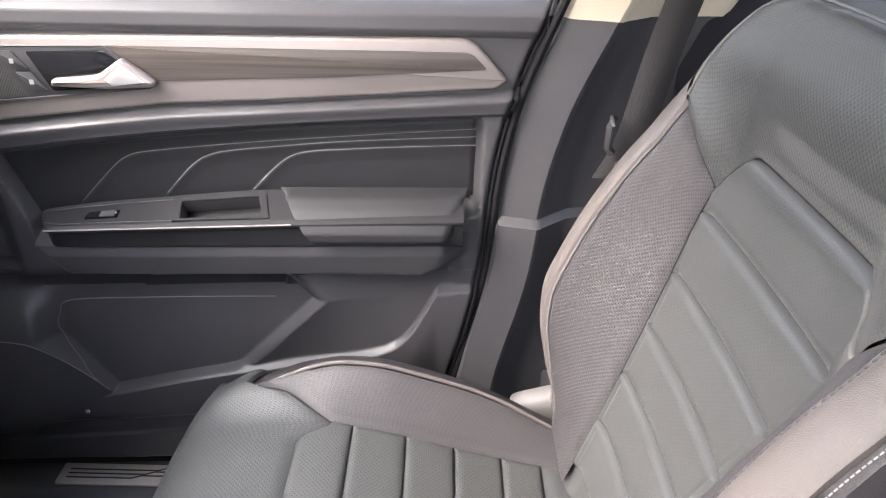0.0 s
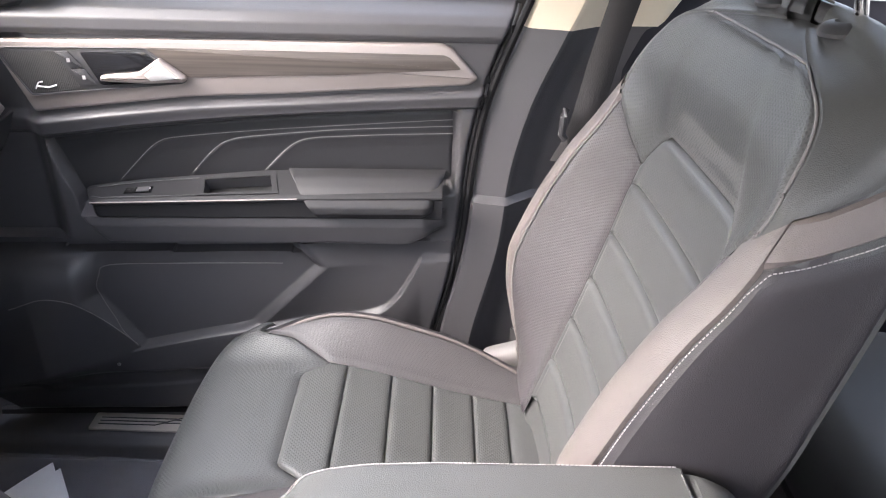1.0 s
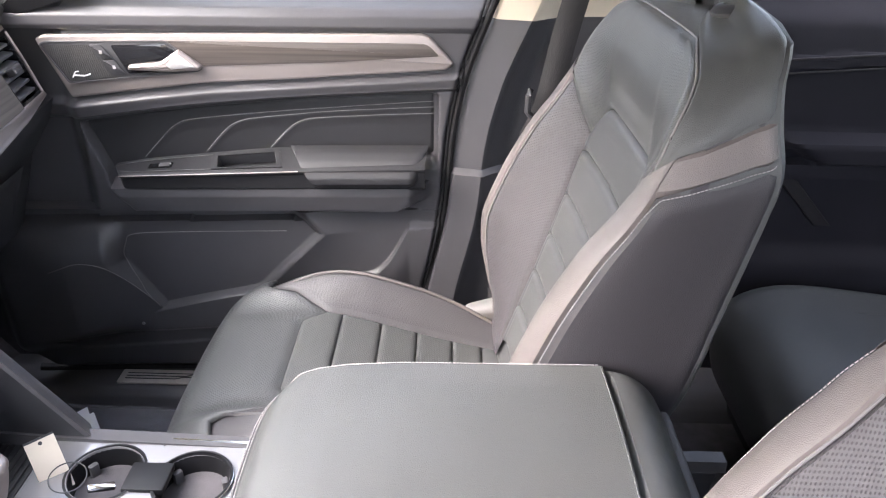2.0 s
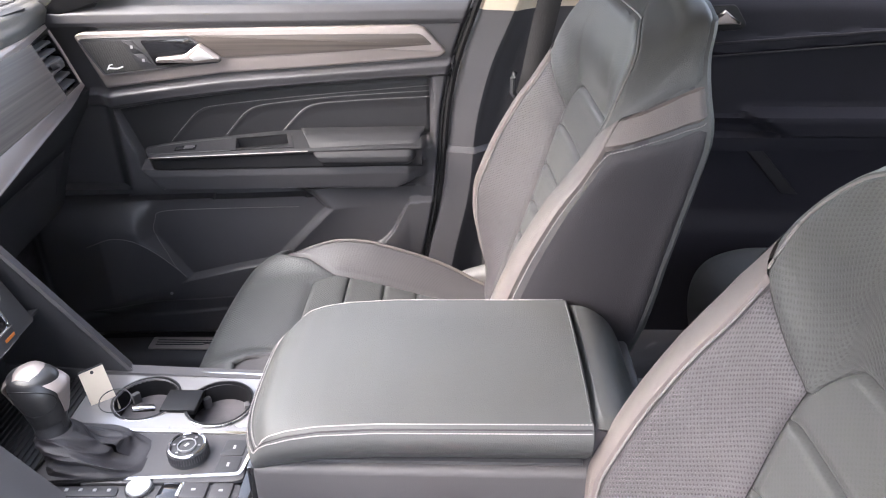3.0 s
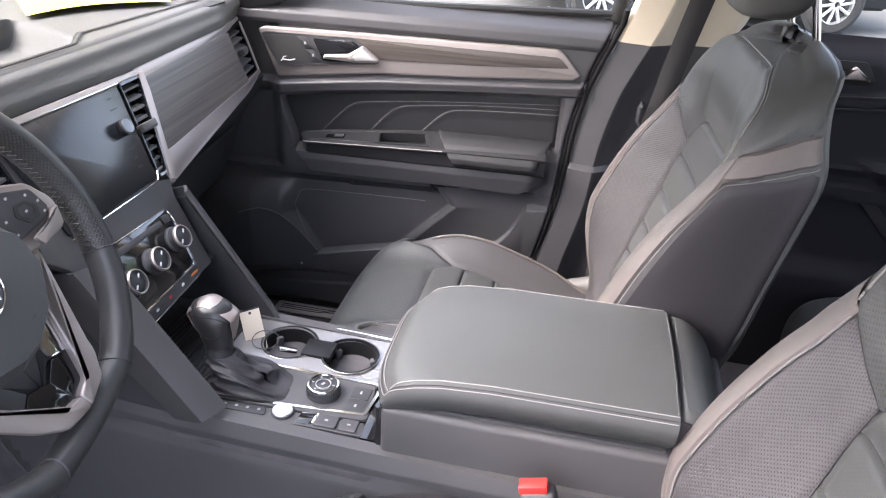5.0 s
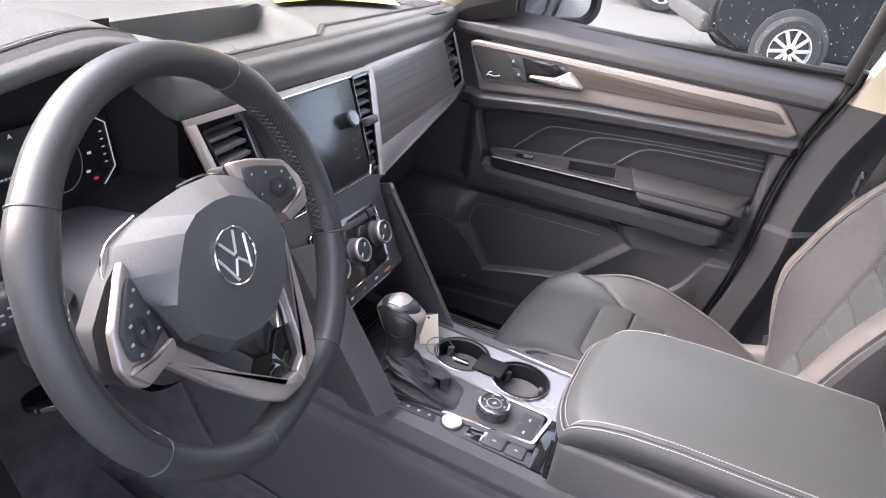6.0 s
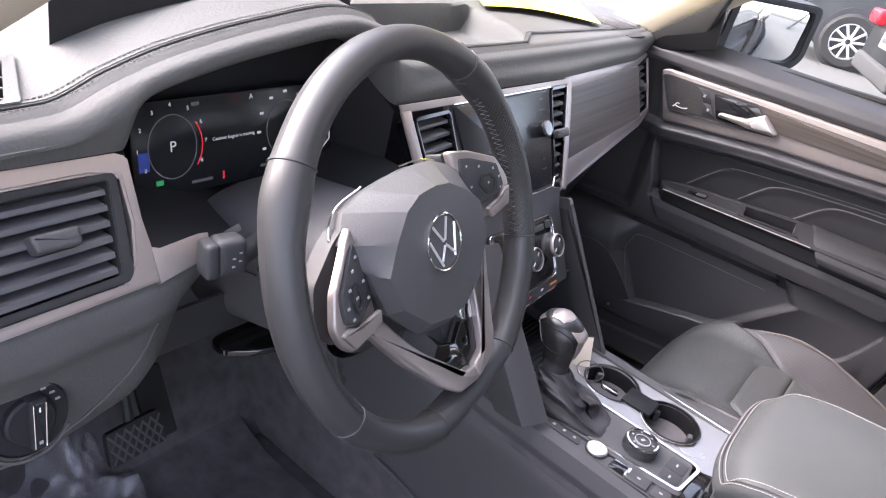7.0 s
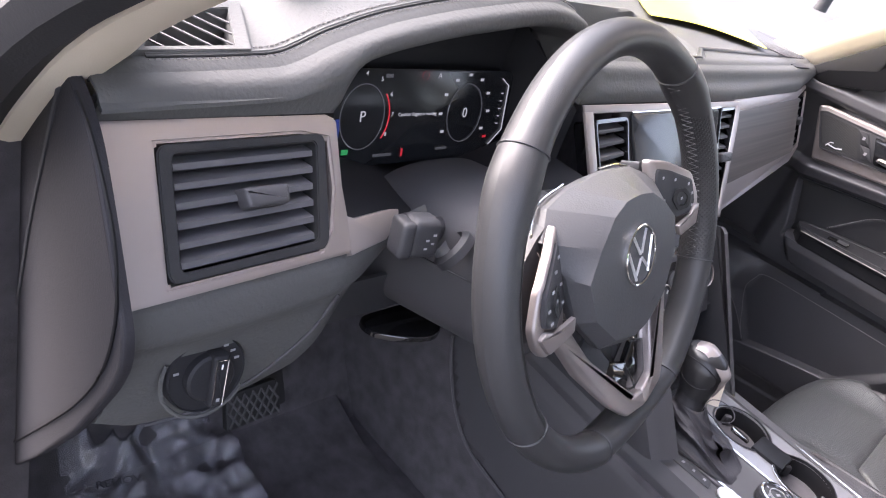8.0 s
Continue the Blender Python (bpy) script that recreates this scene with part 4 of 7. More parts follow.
part("wire_ring", tube([(-0.340 + 0.022 * math.cos(2 * math.pi * i / 30), 0.056 + 0.018 * math.sin(2 * math.pi * i / 30), 0.818 + 0.006 * math.sin(2 * math.pi * i / 30)) for i in range(30)], 0.0008, 6, closed=True), M_DARK, tag)
part("key_blank", box((-0.298, 0.048, 0.812), (0.030, 0.010, 0.006), 0.002, 2, rot=Euler((0, 0.3, 0.5)).to_matrix().to_4x4()), M_CHROME, tag)

# ---- dashboard ----
dash = thing("dashboard", "dark grey soft dashboard with silver and wood trim", "dashboard")


def hood(y):
    return cr(y, (-0.80, 1.230), (-0.645, 1.236), (-0.59, 1.258), (-0.533, 1.277), (-0.43, 1.298), (-0.33, 1.310), (-0.27, 1.300), (-0.215, 1.255), (-0.17, 1.246), (0.74, 1.243))


def brow_x(y):
    """Rear edge of the top pad."""
    hooded = sst(-0.66, -0.52, y) * (1 - sst(-0.29, -0.18, y))
    return cr(y, (-0.80, -0.622), (-0.66, -0.626), (-0.52, -0.642), (0.0, -0.646), (0.56, -0.668), (0.74, -0.692)) + 0.012 * hooded


def seam_x(y):
    """The stitched seam; on the passenger's half it jogs forwards."""
    return brow_x(y) - ip(y, (0.145, 0.0), (0.205, 0.030), (0.30, 0.026), (0.74, 0.004))


def in_tray(x, y):
    """Depth of the tray in the top pad's middle."""
    a = sst(-0.105, -0.075, y) * (1 - sst(0.125 + 0.5 * (-0.66 - x), 0.165 + 0.5 * (-0.66 - x), y))
    b = sst(-0.870, -0.855, x) * (1 - sst(-0.715, -0.668, x))
    return 0.040 * a * b


def top_sheet(u, v):
    y = -0.785 + 1.515 * u
    h, xe = hood(y), brow_x(y)
    x = -1.28 + (xe + 1.28) * v
    k = sst(-1.0, -0.72, x)
    low = 1.215 + 0.030 * sst(0.20, 0.42, y)
    z = low + (h - low) * k + 0.012 * math.sin(math.pi * v)
    z -= 0.006 * sst(0.985, 1.0, v)
    lip = 0.010 * sst(-0.905, -0.885, x) * (1 - sst(-0.872, -0.862, x)) * sst(-0.12, -0.09, y) * (1 - sst(0.24, 0.27, y))
    return (x, y, z - in_tray(x, y) + lip)


# demister outlet at the driver's end: a deep well through the pad
DEM_O = [(-0.641, -0.752), (-0.643, -0.659), (-0.724, -0.626), (-0.714, -0.709)]
DEM_I = [(-0.648, -0.740), (-0.650, -0.669), (-0.716, -0.640), (-0.707, -0.702)]
DEM_C = [tuple((Vector(a) * 0.45 + Vector(b) * 0.55)) for a, b in zip(DEM_O, DEM_I)]


def inside(poly, x, y):
    """Whether a place lies within a convex outline."""
    w = [(b[0] - a[0]) * (y - a[1]) - (b[1] - a[1]) * (x - a[0]) for a, b in zip(poly, poly[1:] + poly[:1])]
    return all(k > 0 for k in w) or all(k < 0 for k in w)


pad = grid(top_sheet, 190, 110, thick=0.004, flip=True)
bmesh.ops.delete(pad, geom=[f for f in pad.faces if inside(DEM_C, f.calc_center_median().x, f.calc_center_median().y)], context='FACES')
part("top_pad", pad, M_DASH, dash, "grained charcoal top pad")
for k in range(4):
    yy = -0.02 + 0.045 * k
    part("tray_groove", tube([(-0.80 + 0.01 * k, yy, 1.2135), (-0.735 + 0.01 * k, yy - 0.05, 1.2135)], 0.0011, 5), M_DARK, dash)


def top_z(x, y):
    """Height of the top pad."""
    return top_sheet((y + 0.785) / 1.515, min(1.0, (x + 1.28) / (brow_x(y) + 1.28)))[2]


def rolled_edge(u, v):
    """Padded strip between the stitched seam and the trim below; over the cluster it turns under the hood."""
    y = -0.785 + 1.515 * u
    h, xe = hood(y), brow_x(y)
    hooded = sst(-0.592, -0.560, y) * (1 - sst(-0.262, -0.232, y))
    tx = ip(y, (0.0, -0.612), (0.2, -0.607), (0.56, -0.636), (0.685, -0.666), (0.74, -0.68))
    a = [(xe, h - 0.003), (xe + 0.014, h - 0.008), (xe + 0.022, h - 0.020), ((tx * 0.7 + (xe + 0.022) * 0.3) + 0.002, 1.214), (tx, 1.200)]
    b = [(xe, h - 0.003), (xe + 0.014, h - 0.008), (xe + 0.014, h - 0.022), (xe - 0.012, h - 0.032), (xe - 0.050, h - 0.040)]
    p = spline([(q[0], 0, q[1]) for q in a], 16)[int(round(v * 16))].lerp(spline([(q[0], 0, q[1]) for q in b], 16)[int(round(v * 16))], hooded)
    return (p.x, y, p.z)


part("padded_edge", grid(rolled_edge, 260, 16, thick=0.003, flip=True), M_DASH, dash, "stitched leather-look padded edge")
SEAM_Y = [-0.742 + 1.452 * i / 260 for i in range(261)]
for dx in (-0.011, -0.025):
    part("stitching", stitches([(seam_x(y) + dx, y, top_z(seam_x(y) + dx, y) + 0.0009) for y in SEAM_Y], 0.0050, 0.0007), M_PIPING, dash)
for dx, rr, mm in ((-0.0155, 0.0013, M_RUBBER), (-0.0205, 0.0013, M_RUBBER), (-0.018, 0.0021, M_DASH)):
    part("seam", tube([(seam_x(y) + dx, y, top_z(seam_x(y) + dx, y) + 0.0006) for y in SEAM_Y], rr, 6), mm, dash)
# demister outlet, driver's end
dv = part("demister", frame_ring(DEM_O, DEM_I, lambda a, b, d: (a, b, top_z(a, b) + d), 0.0040, 0.030, bevel=0.0008), M_DASH, dash)
_di = [Vector(q) for q in DEM_I]
part("well", grid(lambda u, v: (lambda q: (q.x, q.y, top_z(q.x, q.y) - 0.0280))(_di[0].lerp(_di[1], u).lerp(_di[3].lerp(_di[2], u), v)), 10, 10), M_RUBBER, dv)
for k in range(6):
    u0 = 0.27 + 0.27 * k
    v0, v1 = max(0.0, u0 - 1.0) / 0.95, min(1.0, u0 / 0.95)
    a, b = [_di[0].lerp(_di[1], u0 - 0.95 * v).lerp(_di[3].lerp(_di[2], u0 - 0.95 * v), v) for v in (v0, v1)]
    part("fin", tube([(q.x, q.y, top_z(q.x, q.y) + 0.0010) for q in (a, a.lerp(b, 0.5), b)], 0.0010, 5), M_MID, dv)
dv2 = part("demister", prism(rounded([(-0.80, 0.52), (-0.66, 0.56), (-0.66, 0.64), (-0.76, 0.66)], 0.01), lambda a, b, d: (a, b, top_z(a, b) + d), 0.003, 0.001), M_RUBBER, dash)
for k in range(6):
    part("fin", box((-0.725, 0.55 + 0.018 * k, top_z(-0.725, 0.55 + 0.018 * k) + 0.004), (0.09, 0.004, 0.003), 0.001, 1), M_MID, dv2)


# --- instrument cluster in its hood
def cl(a, b, d):
    """Cluster plane: a along y, b height, d towards the driver."""
    return (-0.690 + 0.2 * (1.18 - b) + d, a, b + 0.2 * d)


cavity = bmesh.new()
grid(lambda u, v: (-0.700 + 0.14 * v, -0.595 + 0.36 * u, ip(u, (0, 1.145), (0.5, 1.09), (1, 1.13)) + (-0.02 + 0.02 * u) * v), 12, 8, cavity)
for yy, sl in ((-0.592, 1), (-0.238, -1)):
    grid(lambda u, v, yy=yy, sl=sl: (-0.720 + 0.112 * u, yy + sl * 0.025 * (1 - u), 1.095 + (0.10 + 0.075 * (1 - u)) * v), 8, 8, cavity)
grid(lambda u, v: (-0.715, -0.60 + 0.37 * u, 1.08 + 0.22 * v), 4, 4, cavity)
cluster = part("gauge_housing", cavity, M_LEDGE, dash, "digital instrument cluster under its hood")
part("display", prism(rounded([(-0.540, 1.105), (-0.540, 1.205), (-0.265, 1.205), (-0.265, 1.105)], 0.012), cl, 0.003, 0.001), M_SCREEN, cluster, "dark glass display")
G_WHITE, G_RED, G_BLUE, G_GREEN, G_GREY = glow("display_white", (0.85, 0.9, 1.0), 0.045), glow("display_red", (1.0, 0.05, 0.08), 0.05), glow("display_blue", (0.1, 0.2, 1.0), 0.018), glow("display_green", (0.05, 0.8, 0.25), 0.03), glow("display_grey", (0.35, 0.38, 0.45), 0.015)
CLM = Matrix(((0, -0.196, 0.981, -0.690 + 0.2 * 1.18), (1, 0, 0, 0), (0, 0.981, 0.196, 0), (0, 0, 0, 1)))


def clm(a, b, d=0.0036):
    return Matrix.Translation(cl(a, b, d)) @ Matrix(((0, -0.196, 0.981, 0), (1, 0, 0, 0), (0, 0.981, 0.196, 0), (0, 0, 0, 1)))


for c in (-0.494, -0.342):
    part("dial_ring", tube([cl(c + 0.0285 * math.cos(2 * math.pi * i / 48), 1.157 + 0.033 * math.sin(2 * math.pi * i / 48), 0.0035) for i in range(48)], 0.0007, 5, closed=True), G_GREY, cluster)
for txt, size, a, b in (("P", 0.016, -0.494, 1.157), ("0", 0.016, -0.342, 1.157)):
    part("reading", letters(txt, size, clm(a, b)), G_WHITE, cluster)
for i, n in enumerate("012345678"):
    ang = radians(215 - i * 31)
    part("dial_number", letters(n, 0.0062, clm(-0.494 + 0.040 * math.cos(ang), 1.160 + 0.040 * math.sin(ang))), G_WHITE, cluster)
for i in range(9):
    ang = radians(215 - i * 31)
    part("dial_mark", box((0, 0, 0), (0.0055, 0.003, 0.0003), rot=clm(-0.342 + 0.040 * math.cos(ang), 1.160 + 0.040 * math.sin(ang))), G_WHITE, cluster)
part("red_arc", tube([cl(-0.494 + 0.0355 * math.cos(radians(38 - 76 * i / 14)), 1.157 + 0.037 * math.sin(radians(38 - 76 * i / 14)), 0.0036) for i in range(15)], 0.0008, 5), G_RED, cluster)
part("blue_arc", box((0, 0, 0), (0.012, 0.020, 0.0003), rot=clm(-0.528, 1.146)), G_BLUE, cluster)
part("message", letters("Caution: Engine is running", 0.0054, clm(-0.417, 1.158)), G_WHITE, cluster)
part("warning_lamp", lathe([(0.0048, 0.0), (0.0048, 0.0004)], 20, m=clm(-0.414, 1.1985)), G_RED, cluster)
part("lane_mark", letters("A", 0.008, clm(-0.392, 1.1985)), G_WHITE, cluster)
part("gear_mark", box((0, 0, 0), (0.010, 0.004, 0.0003), rot=clm(-0.465, 1.198)), G_GREY, cluster)
part("green_lamp", box((0, 0, 0), (0.0085, 0.0055, 0.0003), rot=clm(-0.512, 1.122)), G_GREEN, cluster)
part("odometer", box((0, 0, 0), (0.026, 0.0032, 0.0003), rot=clm(-0.461, 1.116)), G_GREY, cluster)
part("odometer", box((0, 0, 0), (0.018, 0.0032, 0.0003), rot=clm(-0.372, 1.118)), G_GREY, cluster)
part("temperature_mark", box((0, 0, 0), (0.0025, 0.009, 0.0003), rot=clm(-0.433, 1.117)), G_RED, cluster)
part("fuel_frame", tube([cl(-0.285, 1.196, 0.0036), cl(-0.272, 1.188, 0.0036), cl(-0.270, 1.135, 0.0036), cl(-0.290, 1.118, 0.0036)], 0.0008, 5), G_WHITE, cluster)
for k in range(5):
    part("fuel_mark", box((0, 0, 0), (0.004, 0.0012, 0.0003), rot=clm(-0.281, 1.143 + 0.009 * k)), G_WHITE, cluster)
part("fuel_low", box((0, 0, 0), (0.006, 0.003, 0.0003), rot=clm(-0.300, 1.128)), G_RED, cluster)
part("left_tick", tube([cl(-0.552, 1.188, 0.004), cl(-0.532, 1.199, 0.004)], 0.0007, 5), G_WHITE, cluster)


# --- vents
def louvre(host, quad, place, n, mat_frame, depth=0.03, tab=None, border=0.006, thick=0.0035, slat_d=0.016):
    """A vent: ring, dark box, n slats between the quad's left and right sides."""
    tl, tr, br, bl = [Vector(q) for q in quad]
    cen = (tl + tr + br + bl) / 4
    inner = [c + (cen - c).normalized() * border * 1.4 for c in (tl, tr, br, bl)]
    ring = part("vent", frame_ring(rounded([tuple(c) for c in (tl, tr, br, bl)], 0.008), rounded([tuple(c) for c in inner], 0.005), place, 0.003, depth, bevel=0.0011), mat_frame, host, "air vent in a glossy frame")
    part("duct", prism([tuple(c) for c in inner], lambda a, b, d: place(a, b, d - depth), 0.001), M_DARK, ring, smooth=False)
    for i in range(n):
        t = (i + 0.5) / n
        a, b = inner[0].lerp(inner[3], t), inner[1].lerp(inner[2], t)
        bm = bmesh.new()
        pts = []
        for (q, k) in ((a, 0.002), (b, -0.002)):
            q = Vector((q.x + k, q.y))
            pts.append([place(q.x, q.y, -0.001), place(q.x, q.y - thick, -0.002), place(q.x, q.y + slat_d * 0.45 - thick, -slat_d), place(q.x, q.y + slat_d * 0.45, -slat_d)])
        va, vb = [[bm.verts.new(p) for p in row] for row in pts]
        for k in range(4):
            bm.faces.new((va[k], va[(k + 1) % 4], vb[(k + 1) % 4], vb[k]))
        bm.faces.new(va)
        bm.faces.new(vb[::-1])
        bmesh.ops.recalc_face_normals(bm, faces=bm.faces)
        part("slat", bm, M_SLAT, ring)
    if tab:
        a, b = tab
        part("tab", prism(rounded([(a - 0.017, b - 0.006), (a - 0.020, b + 0.006), (a + 0.020, b + 0.006), (a + 0.018, b - 0.006)], 0.003), place, 0.012, 0.003, 3, back=0.004), M_MID, ring, "sliding vent tab")
    return ring


def lf(a, b, d):
    """Left trim plane."""
    return (-0.612 + 0.80 * (1.195 - b) + 0.78 * d, a, b + 0.62 * d)


lt_o = [(-0.7890, 1.198), (-0.600, 1.1975), (-0.590, 1.194), (-0.596, 1.150), (-0.596, 1.130), (-0.598, 1.107), (-0.700, 1.103), (-0.7895, 1.100)]
lt_i = [(-0.748, 1.185), (-0.628, 1.186), (-0.603, 1.182), (-0.606, 1.150), (-0.616, 1.124), (-0.628, 1.112), (-0.700, 1.110), (-0.757, 1.108)]
lt = part("vent_surround", frame_ring(lt_o, lt_i, lf, 0.004, 0.012, bevel=0.0022), M_SILVER, dash, "satin silver surround", smooth=50)
part("surround_tail", prism([(-0.598, 1.131), (-0.590, 1.1285), (-0.550, 1.131), (-0.540, 1.130), (-0.542, 1.122), (-0.560, 1.111), (-0.600, 1.105)], lf, 0.004, 0.001, back=0.01), M_SILVER, dash)
louvre(dash, [(-0.747, 1.1845), (-0.604, 1.1855), (-0.619, 1.113), (-0.756, 1.109)], lf, 6, M_RUBBER, 0.035, tab=(-0.672, 1.150), border=0.008)


def sp(a, b, d):
    """Centre stack plane."""
    return (-0.600 + 0.58 * (1.195 - b) + 0.865 * d, a, b + 0.50 * d)


stack = part("stack_face", prism(rounded([(-0.134, 1.199), (0.139, 1.199), (0.100, 1.060), (0.126, 1.056), (0.112, 1.030), (0.098, 0.925), (-0.135, 0.925), (-0.145, 1.030), (-0.205, 1.085), (-0.205, 1.104), (-0.136, 1.110)], 0.004), lambda a, b, d: sp(a, b, d - 0.012), 0.010, 0.003), M_MID, dash, "centre stack face")
part("stack_top_strip", prism([(-0.236, 1.203), (0.212, 1.201), (0.207, 1.193), (-0.234, 1.194)], sp, 0.003, 0.002), M_SILVER, stack)
part("left_upright", prism([(-0.236, 1.196), (-0.218, 1.196), (-0.212, 1.130), (-0.205, 1.085), (-0.214, 1.085), (-0.230, 1.135)], sp, 0.004, 0.002), M_SILVER, stack)
part("right_upright", prism([(0.196, 1.197), (0.209, 1.195), (0.200, 1.170), (0.132, 1.048), (0.120, 1.052)], sp, 0.004, 0.002), M_SILVER, stack)
louvre(stack, [(-0.213, 1.187), (-0.136, 1.189), (-0.138, 1.112), (-0.205, 1.106)], sp, 5, M_GLOSS, 0.03, border=0.004)
louvre(stack, [(0.140, 1.193), (0.194, 1.193), (0.122, 1.062), (0.100, 1.062)], sp, 9, M_GLOSS, 0.03, tab=(0.140, 1.128), border=0.003, thick=0.003, slat_d=0.012)
scr = part("touch_screen", prism(rounded([(-0.130, 1.192), (0.130, 1.192), (0.092, 1.064), (-0.118, 1.062)], 0.006), sp, 0.004, 0.0015), M_SCREEN, stack, "dark glass touch screen")
part("screen_trim", tube([sp(-0.130, 1.1935, 0.004), sp(0.133, 1.1935, 0.004)], 0.0013, 6), M_CHROME, scr)
part("screen_trim", tube([sp(-0.120, 1.0585, 0.004), sp(0.090, 1.0605, 0.004), sp(0.1, 1.072, 0.004)], 0.0016, 6), M_CHROME, scr)
k = part("screen_knob", lathe([(0.0125, 0.0), (0.0125, 0.010), (0.011, 0.013), (0.001, 0.0135)], 32, m=Matrix.Translation(sp(0.086, 1.140, 0.004)) @ Matrix(((0, -0.50, 0.865, 0), (1, 0, 0, 0), (0, 0.865, 0.50, 0), (0, 0, 0, 1)))), M_GLOSS, scr)
part("ring", lathe([(0.0130, 0.0095), (0.0130, 0.0115), (0.0115, 0.0125)], 32, m=Matrix.Translation(sp(0.086, 1.140, 0.004)) @ Matrix(((0, -0.50, 0.865, 0), (1, 0, 0, 0), (0, 0.865, 0.50, 0), (0, 0, 0, 1)))), M_MID, k)
for b, w in ((1.180, 0.010), (1.166, 0.016), (1.112, 0.012), (1.100, 0.008), (1.088, 0.012)):
    part("mark", box(sp(0.100 - 0.26 * (1.19 - b), b, 0.0046), (0.0008, w, 0.0010)), M_MID, scr)
# climate panel
clim = part("climate_panel", prism(rounded([(-0.108, 1.030), (0.066, 1.026), (0.070, 1.010), (0.056, 0.942), (-0.100, 0.938), (-0.112, 0.975)], 0.008), sp, 0.004, 0.001), M_GLOSS, stack, "gloss black climate panel")
part("edge", tube([sp(*p, 0.0045) for p in rounded([(-0.107, 1.029), (0.065, 1.025), (0.069, 1.010), (0.055, 0.943), (-0.099, 0.939), (-0.111, 0.975)], 0.008)], 0.0011, 6, closed=True), M_CHROME, clim)
SPM = Matrix(((0, -0.50, 0.865, 0), (1, 0, 0, 0), (0, 0.865, 0.50, 0), (0, 0, 0, 1)))
for a, b in ((0.045, 0.985), (-0.022, 0.981), (-0.085, 0.978)):
    kb = part("rotary_knob", lathe([(0.0205, 0.0), (0.0205, 0.004), (0.0185, 0.006), (0.0178, 0.018), (0.0160, 0.0160), (0.001, 0.0205)], 36, m=Matrix.Translation(sp(a, b, 0.003)) @ SPM), M_DARK, clim, "black rotary knob with chrome rim")
    part("rim", lathe([(0.0182, 0.0150), (0.0188, 0.0185), (0.0172, 0.0210), (0.0160, 0.0205)], 36, m=Matrix.Translation(sp(a, b, 0.003)) @ SPM), M_SILVER, kb)
    part("pointer", box((0, 0, 0), (0.003, 0.026, 0.001), 0.0004, 1, rot=Matrix.Translation(sp(a, b, 0.0215)) @ SPM @ pose(0, 0, 0, 0, 0, -50)), M_WHITE, kb)
part("display", prism(rounded([(-0.075, 1.020), (0.040, 1.017), (0.040, 1.009), (-0.075, 1.011)], 0.002), sp, 0.0055, 0.0006), M_MID, clim)
part("key", prism(rounded([(0.046, 1.020), (0.060, 1.019), (0.060, 1.008), (0.046, 1.009)], 0.002), sp, 0.0065, 0.001), M_DARK, clim)
strip = part("key_strip", prism(rounded([(-0.100, 0.938), (0.056, 0.941), (0.050, 0.926), (-0.094, 0.922)], 0.003), sp, 0.004, 0.001), M_DARK, stack)
part("chrome_line", tube([sp(-0.100, 0.939, 0.005), sp(0.056, 0.942, 0.005)], 0.0013, 6), M_CHROME, strip)
part("chrome_line", tube([sp(-0.094, 0.922, 0.004), sp(0.050, 0.926, 0.004)], 0.0011, 6), M_CHROME, strip)
M_AMBER = surf("amber_mark", (0.75, 0.25, 0.05), 0.5)
for k, mt in enumerate((M_AMBER, M_WHITE, M_RED, M_WHITE)):
    part("mark", box(sp(0.040 - 0.036 * k, 0.933 - 0.0006 * k, 0.0046), (0.0008, 0.020 if k == 0 else 0.006, 0.005)), mt, strip)
# open bin below and the two slanting struts
part("open_bin", grid(lambda u, v: (ip(v, (0, -0.455), (0.25, -0.55), (0.7, -0.53), (1, -0.395)), -0.125 + 0.25 * u, ip(v, (0, 0.925), (0.25, 0.90), (0.7, 0.805), (1, 0.800))), 6, 16, thick=0.003), M_DARK, dash)
bin_mat = part("bin_mat", box((-0.455, 0.005, 0.805), (0.13, 0.225, 0.003), 0.001), M_RUBBER, dash, "ribbed rubber mat")
for k in range(15):
    part("mat_rib", tube([(-0.514 + 0.0085 * k, -0.105, 0.8075), (-0.514 + 0.0085 * k, 0.115, 0.8075)], 0.0022, 6), M_RUBBER, bin_mat)
for sd, top, tip, name in ((1, (-0.505, 0.128, 1.035), (-0.368, 0.152, 0.802), "strut"), (-1, (-0.500, -0.140, 1.030), (-0.345, -0.138, 0.815), "strut")):
    t, b = Vector(top), Vector(tip)
    def strut(u, v, t=t, b=b, sd=sd):
        p = t.lerp(b, v)
        w = 0.085 - 0.03 * v
        e = poly_sheet([(-0.002, 0.022), (0.006, 0.010), (0.008, 0.0), (0.006, -0.012), (-0.006, -w)], u)
        return p + Vector((0, sd * e.x, 0)) + Vector((e.y * 0.9, -sd * max(0, e.y) * 1.0, e.y * 0.25))
    part(name, grid(strut, 14, 20, thick=0.005, flip=(sd < 0)), M_MID, dash, "slanting grey console strut")


# passenger side: wood, vent, silver strips, glove box
def pf(a, b, d):
    xt = ip(a, (0.19, -0.604), (0.56, -0.634), (0.70, -0.668))
    return (xt + 0.42 * (1.19 - b) + 0.92 * d, a, b + 0.38 * d)


